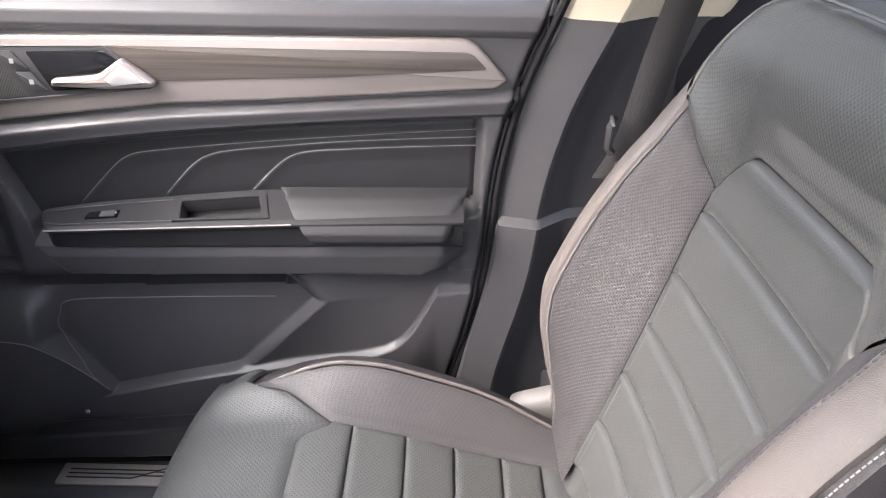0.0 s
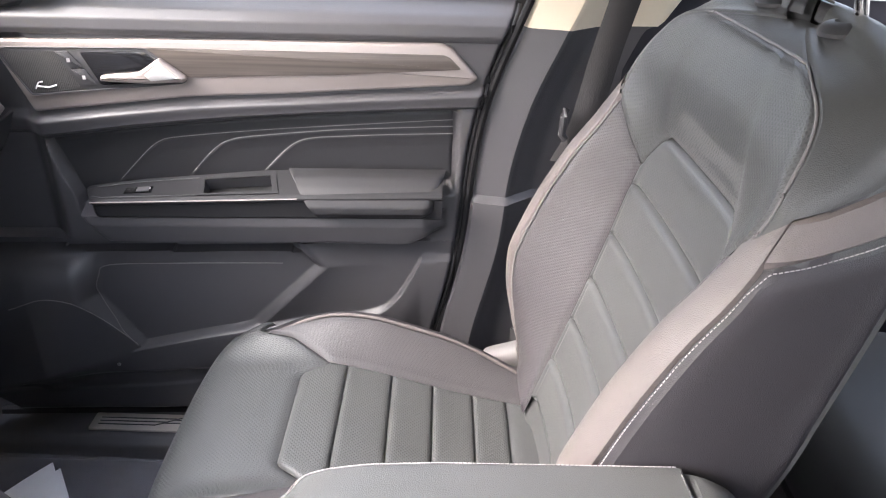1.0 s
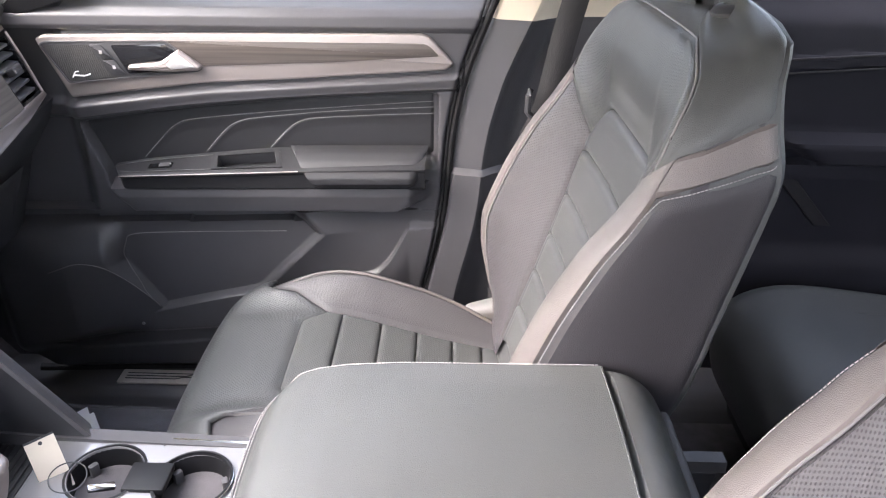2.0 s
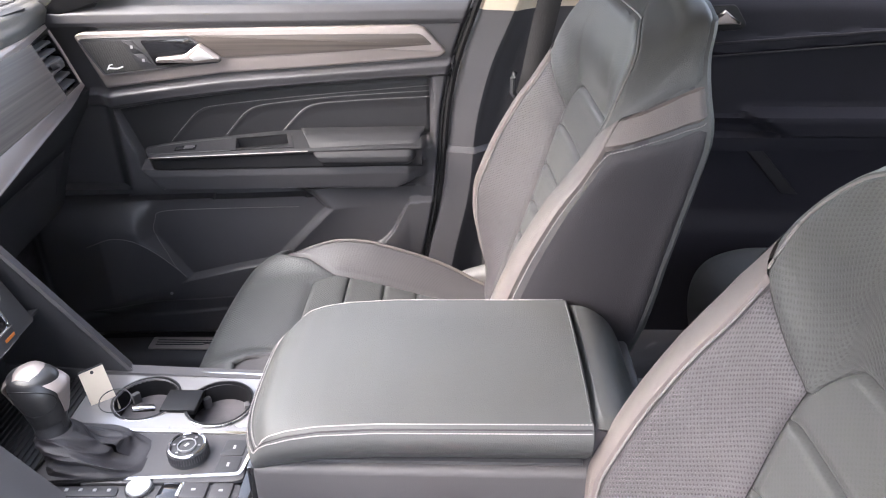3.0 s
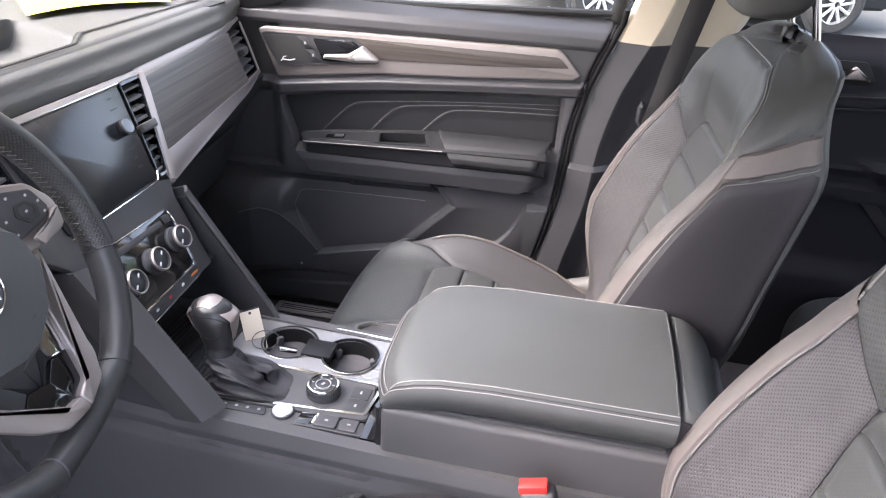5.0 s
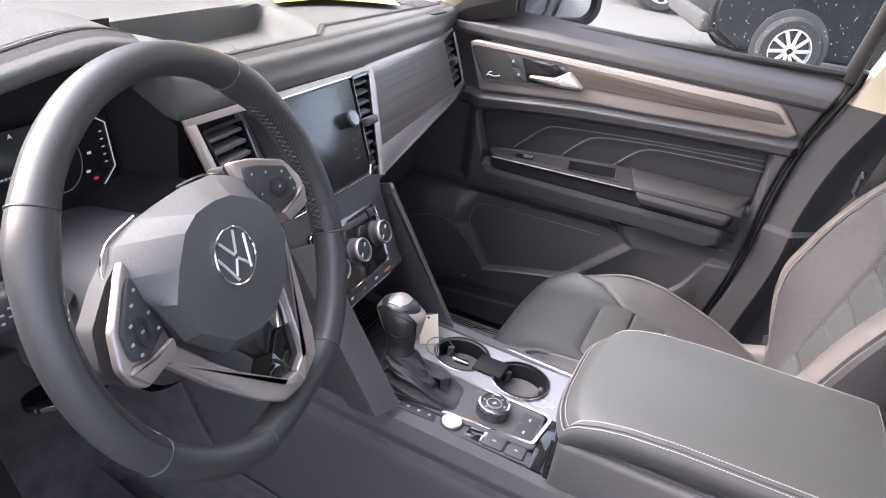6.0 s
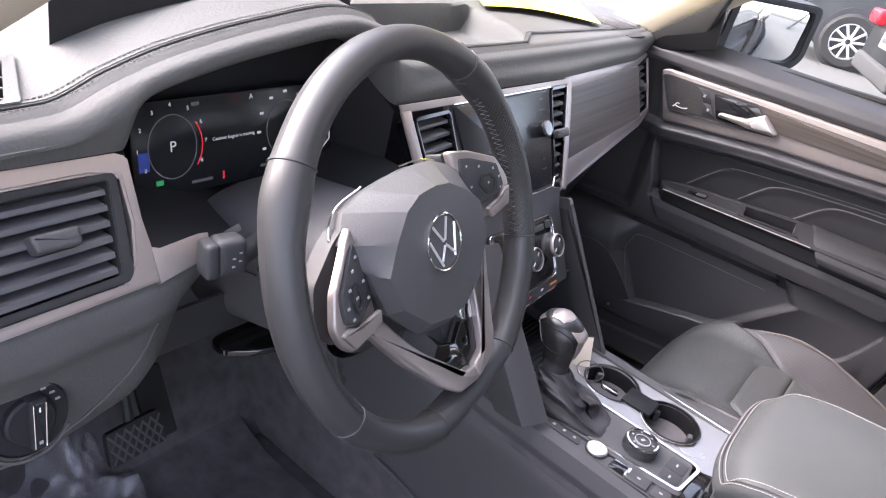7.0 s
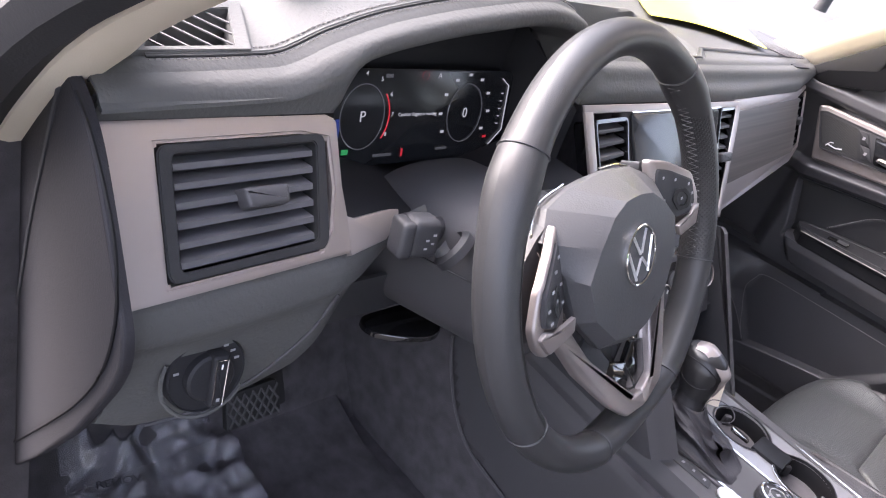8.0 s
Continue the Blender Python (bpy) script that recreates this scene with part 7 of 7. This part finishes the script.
part("webbing", grid(web_pt, 6, 20, thick=0.0015, flip=True), M_WEB, belt)
part("guide", tube([(0.244, 0.722, 1.100), (0.240, 0.716, 1.090), (0.240, 0.716, 1.060), (0.246, 0.720, 1.052)], 0.006, 8), M_DARK, belt, "black belt guide")
part("stop_button", lathe([(0.008, 0), (0.008, 0.004), (0.001, 0.005)], 16, m=pose(0.262, 0.727, 1.03, 90, 0, 0)), M_DARK, belt)
anchor = part("belt_end", grid(lambda u, v: (0.185 + 0.05 * u, 0.690 - 0.02 * v, 0.700 - 0.09 * v + 0.03 * u), 6, 6, thick=0.004, flip=True), M_WEB, belt)
cover = solo("seat_side_cover", box((0.190, 0.668, 0.655), (0.10, 0.04, 0.055), 0.018, 3, rot=pose(0, 0, 0, 0, -18, 0)), M_PIPING, "light grey plastic recliner cover", "cover")

# driver's buckle between seat and console
buckle = thing("belt_buckle", "black seat belt buckle with a red press key", "buckle")
BM_ = pose(0.120, -0.186, 0.853, 0, -16, 0)
part("housing", box((0, 0, 0), (0.044, 0.028, 0.075), 0.008, 3, rot=BM_ @ pose(0.004, 0, -0.040)), M_DARK, buckle)
part("press_key", box((0, 0, 0), (0.036, 0.019, 0.012), 0.003, 2, rot=BM_ @ pose(0, 0, 0.001)), M_RED, buckle, "red press key")
part("strap", box((0, 0, 0), (0.040, 0.006, 0.30), 0.002, 1, rot=BM_ @ pose(0.02, 0, -0.20)), M_DARK, buckle)

# sill and its tread plate
sill = solo("sill", grid(lambda u, v: (-1.0 + 2.40 * v, *poly_sheet([(0.640, 0.400), (0.655, 0.425), (0.672, 0.436), (0.735, 0.440), (0.80, 0.430), (0.82, 0.36)], u)), 24, 30, thick=0.006, flip=True), M_MID, "grey plastic door sill", "sill", kind="structure")
plate = thing("tread_plate", "brushed steel tread plate with stepped grooves on the sill", "tread plate")
solo("sill_seal", tube([(-0.80 + 0.95 * k / 20, base_y(-0.80 + 0.95 * k / 20) + 0.014, 0.440) for k in range(21)], 0.011, 8), M_RUBBER, "black rubber seal along the sill", "seal", kind="structure")
part("plate", prism(rounded([(-0.615, 0.680), (-0.615, 0.726), (-0.20, 0.726), (-0.20, 0.680)], 0.005), lambda a, b, d: (a, b, 0.4385 + d), 0.004, 0.001), M_STEEL, plate)
for k in range(3):
    part("groove", tube([(-0.60, 0.694 + 0.009 * k, 0.443), (-0.49 + 0.02 * k, 0.694 + 0.009 * k, 0.443), (-0.475 + 0.02 * k, 0.700 + 0.009 * k, 0.443), (-0.30, 0.700 + 0.009 * k, 0.443)], 0.0014, 5), M_DARK, plate)
sill_l = solo("sill_left", box((0.25, -0.755, 0.405), (2.5, 0.11, 0.07), 0.02, 3), M_MID, "grey plastic driver door sill", "sill", kind="structure")

# footwells: mats under crumpled clear film
M_FILM = pane_mat("clear_film", (0.86, 0.86, 0.90), 0.15)


def film_pt(x0, x1, y0, y1, zf, amp, seed):
    def f(u, v):
        x, y = x0 + (x1 - x0) * u, y0 + (y1 - y0) * v
        r1, r2, r3 = [1 - abs(noise.noise(Vector((x * k + seed, y * k * 0.8, seed + k)))) * 2.2 for k in (7, 17, 38)]
        n = 0.8 * r1 + 0.8 * r2 + 0.65 * r3 - 1.2
        return (x, y, zf(x) + amp * (0.8 + n))
    return f


def floor_z(x):
    return ip(x, (-1.02, 0.60), (-0.90, 0.445), (-0.80, 0.412), (0.2, 0.408))


for y0, y1, nm in ((0.16, 0.63, "passenger"), (-0.69, -0.17, "driver")):
    lab = "black carpet floor mat in the %s footwell" % nm
    solo("floor_mat", grid(lambda u, v, y0=y0, y1=y1: (-0.98 + 0.62 * u, y0 + (y1 - y0) * v, floor_z(-0.98 + 0.62 * u)), 20, 8, thick=0.006), M_CARPET, lab, "floor mat", group="floor mats")
    y0f = y0 if y0 > 0 else y0 + 0.02
    flm = solo("film_cover", grid(film_pt(-0.97, -0.36, y0f, (y1 if y0 > 0 else -0.40), lambda x: floor_z(x) + 0.004, 0.019 if y0 < 0 else 0.006, 3.0 if y0 > 0 else 7.5), 150, 110), M_FILM, "crumpled clear protective film over the floor mat", "plastic film", group="film covers", smooth="all")
txt = letters("REMOVE", 0.019, pose(-0.852, -0.605, 0.4850, 0, 0, 76))
solo("film_print", txt, M_DARK, "dark printed word on the protective film", "print")
for i in range(3):
    solo("film_print_line", box((-0.55, 0.50 - 0.035 * i, 0.4255), (0.13 - 0.03 * i, 0.016, 0.0006)), M_DARK, "dark unreadable print on the protective film", "print")
paper = thing("paper_sheets", "two loose white paper sheets in the passenger footwell", "paper")
for dx, dz in ((0.0, 0.0), (0.014, -0.008)):
    part("sheet", grid(lambda u, v, dx=dx, dz=dz: (-0.612 + dx - 0.125 * u + 0.090 * v, 0.552 - 0.4 * dx - 0.160 * u - 0.130 * v, 0.484 + dz - 0.030 * u * u + 0.010 * math.sin(3 * v)), 8, 8, thick=0.0004), M_PAPER, paper)

# pedals
ped = thing("brake_pedal", "black rubber brake pedal with a diamond grid", "pedal")
PM = Matrix.Translation((-0.780, -0.466, 0.652)) @ Matrix.Scale(0.88, 4) @ Matrix(((0, -0.45, 0.89, 0), (1, 0, 0, 0), (0, 0.89, 0.45, 0), (0, 0, 0, 1)))
part("pad", prism(rounded([(-0.052, -0.030), (-0.048, 0.030), (0.046, 0.034), (0.050, -0.026)], 0.008), lambda a, b, d: PM @ Vector((a, b, d)), 0.012, 0.004), M_RUBBER, ped)
for k in range(-3, 4):
    for s in (1, -1):
        a0, a1 = max(-0.046, 0.015 * k - 0.016), min(0.046, 0.015 * k + 0.016)
        if a1 - a0 > 0.01:
            b0, b1 = s * (a0 - 0.015 * k) * 1.6, s * (a1 - 0.015 * k) * 1.6
            part("grid_rib", tube([PM @ Vector((a0, b0, 0.0125)), PM @ Vector((a1, b1, 0.0125))], 0.0018, 5), M_MID, ped)
part("arm", tube([PM @ Vector((0.0, 0.03, -0.002)), (-0.81, -0.462, 0.70), (-0.95, -0.46, 0.79), (-1.11, -0.46, 0.90)], 0.008, 8), M_RUBBER, ped)
gas = thing("accelerator_pedal", "black rubber accelerator pedal", "pedal")
part("pad", box((0, 0, 0), (0.012, 0.050, 0.12), 0.005, 2, rot=pose(-0.855, -0.385, 0.62, 0, -30, 0)), M_RUBBER, gas)
part("arm", tube([(-0.875, -0.385, 0.66), (-0.95, -0.38, 0.74), (-1.08, -0.37, 0.84)], 0.008, 8), M_RUBBER, gas)

# the driver's door, swung wide open
odoor = thing("door_3", "dark grey driver door standing wide open", "door", kind="structure")
ODM = pose(-0.70, -0.880, 0, 0, 0, -84)
part("panel", grid(lambda u, v: ODM @ Vector((1.08 * u, 0.030 * math.sin(math.pi * v) + 0.02, 0.36 + 0.88 * v)), 16, 16, thick=0.09), M_DOOR, odoor)
part("arm_rest", box((0, 0, 0), (0.60, 0.07, 0.09), 0.03, 3, rot=ODM @ pose(0.62, 0.06, 0.94)), M_DOORLEATHER, odoor)
part("window_frame", tube([ODM @ Vector(p) for p in ((0.10, -0.02, 1.22), (0.42, -0.02, 1.56), (0.70, -0.02, 1.63), (1.02, -0.02, 1.60), (1.06, -0.02, 1.22))], 0.022, 8), M_RUBBER, odoor)

# ---- rear of the cabin ----
def rear_ins(x, z):
    d = 0.010 * sst(1.108, 1.114, z - 0.075 * (x - 0.64)) * (1 - sst(1.132, 1.140, z - 0.075 * (x - 0.64)))
    arm = sst(0.0, 0.05, x - 0.69 - 1.6 * max(0.0, 1.012 - max(z, 0.945)))
    d += 0.036 * sst(0.940, 0.946, z) * (1 - sst(0.982, 1.006, z)) * arm
    d += 0.024 * sst(0.904, 0.909, z) * (1 - sst(0.940, 0.946, z))
    d += 0.014 * sst(0.968, 0.974, z) * (1 - sst(0.976, 0.982, z)) * (1 - arm)
    d += 0.020 * (1 - sst(0.70, 0.76, z))
    return d


rdoor = thing("door_2", "dark closed rear door panel with armrest and chrome pull", "door", kind="structure")
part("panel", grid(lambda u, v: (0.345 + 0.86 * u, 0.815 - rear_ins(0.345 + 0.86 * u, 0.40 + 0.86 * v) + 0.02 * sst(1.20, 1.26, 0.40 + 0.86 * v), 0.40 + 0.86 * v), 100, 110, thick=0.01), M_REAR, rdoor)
part("pull_handle", prism(rounded([(0.58, 1.184), (0.645, 1.186), (0.664, 1.205), (0.700, 1.178), (0.66, 1.177), (0.58, 1.173)], 0.003), lambda a, b, d: (a, 0.803 - d, b), 0.010, 0.004, 3), M_SILVER, rdoor, "chrome door pull handle")
part("handle_recess", prism(rounded([(0.55, 1.163), (0.55, 1.212), (0.685, 1.214), (0.714, 1.174), (0.70, 1.164)], 0.008), lambda a, b, d: (a, 0.8155 - 0.010 - d, b), 0.004, 0.001), M_CUP, rdoor)
for z0 in (1.110, 1.136):
    part("moulding_line", tube([(0.36, 0.8045, z0 - 0.021), (0.64, 0.8045, z0), (1.2, 0.8045, z0 + 0.042)], 0.0022, 6), M_LEDGE, rdoor)
part("pocket_strap", prism([(0.765, 0.906), (0.800, 0.906), (0.900, 0.800), (0.865, 0.800)], lambda a, b, d: (a, 0.815 - d, b), 0.012, 0.003), M_LEDGE, rdoor)
wr = part("window_pane", grid(lambda u, v: (0.40 + 0.80 * u, 0.845 - 0.12 * v, 1.255 + 0.38 * v), 6, 4), M_GLASS, rdoor, "clear rear side window")
wr.visible_shadow = False
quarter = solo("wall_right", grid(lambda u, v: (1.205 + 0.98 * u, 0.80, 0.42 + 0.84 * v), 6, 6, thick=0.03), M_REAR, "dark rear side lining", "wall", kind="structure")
quarter_l = solo("wall_left", grid(lambda u, v: (0.42 + 1.76 * u, -0.80, 0.42 + 0.84 * v), 6, 6, thick=0.03, flip=True), M_DARK, "dark rear door lining, driver side", "wall", kind="structure")

bench = thing("rear_seat", "charcoal leather second-row bench with stitched seams", "car seat")


def bench_pt(u, v):
    y = -0.70 + 1.40 * u
    prof = [(0.70, 0.46), (0.655, 0.54), (0.640, 0.62), (0.650, 0.685), (0.690, 0.725), (0.78, 0.742), (0.95, 0.725), (1.12, 0.700)]
    p = spline([(a, 0, b) for a, b in prof], 36)[int(round(v * 36))]
    e = min(u, 1 - u) * 1.40
    k = min(1, e / 0.06)
    h = 1 - math.sqrt(max(0, 1 - (1 - k) ** 2))
    groove = 0.010 * math.exp(-((abs(y) - 0.235) / 0.006) ** 2) * sst(0.2, 0.4, v)
    return (p.x + 0.05 * h, y, p.z - 0.05 * h - groove)


part("cushion", grid(bench_pt, 120, 36, flip=True), M_LEATHER, bench)
part("seam", stitches([(0.74 + 0.3 * i / 20, 0.62 - 0.05 * math.sin(3 * i / 20), bench_pt(0.94, 0.62)[2] + 0.004) for i in range(21)], 0.006, 0.0008), M_THREAD_DK, bench)
part("seat_back", grid(pillow(lambda u, v: (1.13 + 0.20 * v, -0.70 + 1.40 * u, 0.68 + 0.58 * v), 1, 1, 0.04, 0.07), 50, 30, flip=True), M_LEATHER, bench)
part("base", box((0.92, 0, 0.50), (0.44, 1.30, 0.14), 0.02), M_DARK, bench)

# windscreen glass
ws = solo("windscreen", grid(lambda u, v: (-1.29 + 1.01 * v, (-0.72 + 1.44 * u) * (1 - 0.14 * v), 1.20 + 0.44 * v), 16, 12, flip=True), M_GLASS, "clear laminated windscreen", "windscreen", kind="structure")
ws.visible_shadow = False
def notice_pt(u, v):
    x, y = -0.708 - 0.13 * u - 0.20 * v, 0.500 - 0.24 * u + 0.20 * v
    return (x, y, top_z(x, y) + 0.008 + 0.003 * math.sin(3 * u + v))


note = solo("yellow_notice", grid(notice_pt, 14, 14, thick=0.0005), M_YELLOW, "yellow paper notice lying on the dashboard", "paper")

# door mirror outside
mir = thing("door_mirror", "black door mirror reflecting the parking lot", "mirror")


def mshell(u, v):
    a, ph = 2 * math.pi * u, math.pi * (v - 0.5)
    e = lambda w, k: math.copysign(abs(w) ** k, w)
    r = abs(math.cos(ph)) ** 0.35
    return (-0.61 + 0.07 * e(math.sin(ph), 0.9), 1.02 + 0.125 * e(math.cos(a), 0.55) * r, 1.275 + 0.082 * e(math.sin(a), 0.55) * r)


part("housing", grid(mshell, 40, 20), M_CARBLACK, mir)
MIR_G = rounded([(-0.108, -0.066), (-0.112, 0.064), (0.092, 0.068), (0.102, -0.036), (0.082, -0.060)], 0.02)
part("glass", prism(MIR_G, lambda a, b, d: (-0.537 + d, 1.02 + a, 1.275 + b), 0.004, 0.001), M_MIRROR, mir, "mirror glass")
part("housing_rim", frame_ring([(a * 1.20, b * 1.22) for a, b in MIR_G], [(a * 0.99, b * 0.99) for a, b in MIR_G], lambda a, b, d: (-0.537 + d, 1.02 + a, 1.275 + b), 0.012, 0.030, bevel=0.003), M_RUBBER, mir)
part("stem", box((-0.62, 0.90, 1.21), (0.07, 0.16, 0.03), 0.012, 3), M_CARBLACK, mir)
mir.matrix_basis = pose(-0.555, 1.005, 0.018, 0, 0, -38) @ pose(0, 0, 1.275, 0, 5, 0) @ pose(0.61, -1.02, -1.275)

# ---- outside ----
ground = solo("ground", grid(lambda u, v: (-400 + 800 * u, -400 + 800 * v, 0.0), 40, 40), M_GROUND, "pale concrete parking lot", "ground", kind="structure")


def road_wheel(parent, x, y, r=0.35, side=-1, spokes=10):
    tyre = lathe([(r * 0.66, -0.11), (r * 0.90, -0.115), (r, -0.085), (r, 0.085), (r * 0.90, 0.115), (r * 0.66, 0.11), (r * 0.66, -0.11)], 40, m=pose(x, y, r, 90, 0, 0))
    w = part("wheel", tyre, M_TYRE, parent, "black tyre")
    rim = lathe([(r * 0.68, 0.0), (r * 0.68, 0.10), (r * 0.62, 0.105), (r * 0.60, 0.03), (0.001, 0.02)], 40, m=pose(x, y, r, 90, 0, 0))
    part("rim", rim, M_ALLOY if spokes else M_DARK, w, "silver alloy rim")
    for k in range(spokes):
        a = 2 * math.pi * k / spokes
        part("spoke", tube([(x + r * 0.10 * math.cos(a), y - 0.10, r + r * 0.10 * math.sin(a)), (x + r * 0.63 * math.cos(a + 0.12), y - 0.095, r + r * 0.63 * math.sin(a + 0.12))], r * 0.055, 6), M_ALLOY, w)


def parked_car(name, label, at, turn, paint, length=4.8, width=1.9, height=1.72, wheel_r=0.35, lamps=True, boxy=0.0):
    """Nose along +x before turning; the origin lies under the rear left corner's wheel line."""
    car = thing(name, label, "car", group="parked cars")
    h = height
    prof = [(-0.85, 0.42), (-0.90, 0.62), (-0.88, 0.92), (-0.80, 1.05 + 0.1 * boxy), (-0.62 - 0.1 * boxy, h - 0.12), (-0.30, h), (1.1, h - 0.01), (1.75, h - 0.12), (2.45 - 0.4 * boxy, 1.10), (3.45, 0.98), (3.75, 0.80), (3.80, 0.45), (3.6, 0.28), (-0.6, 0.28)]
    k = length / 4.7
    n = len(prof)
    bm = bmesh.new()
    cols = []
    for t, ins_, up in ((-1, 0.10, 0.0), (-0.92, 0.0, 0.0), (0.92, 0.0, 0.0), (1, 0.10, 0.0)):
        row = []
        for x, z in prof:
            tumble = 0.16 * max(0.0, z - 1.0) / 0.7
            row.append(bm.verts.new((x * k + (0.06 if abs(t) == 1 else 0) * (1 if x < 0 else -1), t * width / 2 * (1 - tumble), z)))
        cols.append(row)
    for A, B in zip(cols, cols[1:]):
        for i in range(n):
            j = (i + 1) % n
            bm.faces.new((A[i], A[j], B[j], B[i]))
    bm.faces.new(cols[0][::-1])
    bm.faces.new(cols[-1])
    bmesh.ops.recalc_face_normals(bm, faces=bm.faces)
    bmesh.ops.bevel(bm, geom=bm.edges[:], offset=0.035, segments=2, affect='EDGES')
    body = part("body", bm, paint, car, "glossy painted body")
    for sd in (-1, 1):
        yy = sd * width / 2
        sidew = [(-0.50 * k, 1.10), (-0.38 * k, h - 0.16), (1.55 * k, h - 0.20), (2.15 * k, 1.12)]
        part("side_window", prism(rounded(sidew, 0.04), lambda a, b, d, yy=yy, sd=sd: (a, yy * (1 - 0.16 * max(0, b - 1.0) / 0.7) + sd * (d - 0.012), b), 0.02, 0.004), M_SCREEN, body, "dark side window")
        for wx in (0.0, 2.85 * k):
            arch = lathe([(wheel_r * 1.16, -0.02), (wheel_r * 1.16, 0.012), (0.001, 0.012)], 40, m=pose(wx, yy, wheel_r + 0.02, 90 if sd < 0 else -90, 0, 0))
            part("wheel_arch", arch, M_DARK, body)
            road_wheel(car, wx, yy - sd * 0.06 if sd > 0 else yy + 0.04, wheel_r, sd)
        if lamps:
            part("tail_lamp", box((-0.87 * k, sd * (width / 2 - 0.20), 0.98), (0.18, 0.42, 0.16), 0.04, 3), M_REDLAMP, body, "red tail lamp")
    part("rear_window", prism(rounded([(-0.62, 1.12), (-0.52, h - 0.16), (0.52, h - 0.16), (0.62, 1.12)], 0.05), lambda a, b, d: (-0.80 * k + (b - 1.1) * 0.30 - d, a, b), 0.02, 0.004), M_SCREEN, body, "dark rear window")
    pl_ = part("plate", box((-0.905 * k, 0.0, 0.80), (0.02, 0.32, 0.16), 0.006), M_WHITE, body, "pale number plate")
    part("plate_bar", box((-0.917 * k, 0.0, 0.80), (0.004, 0.22, 0.06)), M_DARK, pl_)
    part("bumper", box((-0.86 * k, 0, 0.48), (0.16, width * 0.92, 0.20), 0.05, 3), M_TYRE, body)
    car.matrix_basis = at @ pose(0, 0, 0, 0, 0, turn)
    return car


parked_car("parked_car", "black parked car with silver wheels and red tail lamps", pose(-0.12, 8.755, 0), 20, M_CARBLACK)
parked_car("parked_car", "dark grey parked off-roader with chunky tyres", pose(-2.02, 12.68, 0), 14, M_CARGREY, 4.4, 1.9, 1.85, 0.40, True, 1.0)
parked_car("parked_car", "black parked car further off in the lot", pose(4.2, 13.5, 0), 10, M_CARBLACK, 4.7)


def tree(at, h, seed):
    rnd = random.Random(seed)
    t = thing("tree", "leafy green tree beyond the parking lot", "tree", at, group="trees")
    part("trunk", tube(spline([(0, 0, 0), (0.1, 0.05, h * 0.25), (0.0, 0.1, h * 0.55), (0.1, 0.0, h * 0.85)], 12), lambda s: 0.22 * (1 - 0.8 * s), 10), M_RUBBER, t)
    for k in range(6):
        a = rnd.uniform(0, 6.28)
        z0 = h * rnd.uniform(0.3, 0.6)
        part("limb", tube([(0, 0, z0), (math.cos(a) * h * 0.15, math.sin(a) * h * 0.15, z0 + h * 0.14), (math.cos(a) * h * 0.28, math.sin(a) * h * 0.28, z0 + h * 0.2)], lambda s: 0.08 * (1 - 0.8 * s), 6), M_RUBBER, t)
    vs, fs = [], []
    for k in range(2600):
        c = rnd.choice([(0, 0, 0.75), (0.2, 0.1, 0.62), (-0.22, 0.05, 0.6), (0.05, -0.22, 0.66), (-0.05, 0.22, 0.68), (0.1, 0, 0.9)])
        r = 0.19 * rnd.random() ** 0.4
        th, ph = rnd.uniform(0, 6.28), math.acos(rnd.uniform(-1, 1))
        p = Vector((c[0] + r * math.sin(ph) * math.cos(th), c[1] + r * math.sin(ph) * math.sin(th), c[2] + 0.8 * r * math.cos(ph))) * h
        q = Euler((rnd.uniform(0, 6), rnd.uniform(0, 6), rnd.uniform(0, 6))).to_matrix()
        s = rnd.uniform(0.08, 0.2)
        i = len(vs)
        vs += [tuple(p + q @ Vector(w) * s) for w in ((-1, 0, 0), (0, -0.5, 0.1), (1, 0, 0), (0, 0.5, 0.1))]
        fs.append((i, i + 1, i + 2, i + 3))
    me = bpy.data.meshes.new("crown")
    me.from_pydata(vs, [], fs)
    me.materials.append(M_LEAF)
    c = new("crown", me)
    c.parent = t
    return t


for x, y, h, sd in ((-9.0, 26.0, 8.0, 1), (-3.0, 30.0, 9.0, 2), (4.0, 29.0, 8.5, 3), (12.0, -4.0, 8.0, 4), (15.0, 4.0, 9.0, 5), (14.0, 11.0, 8.5, 6)):
    tree((x, y, 0), h, sd)
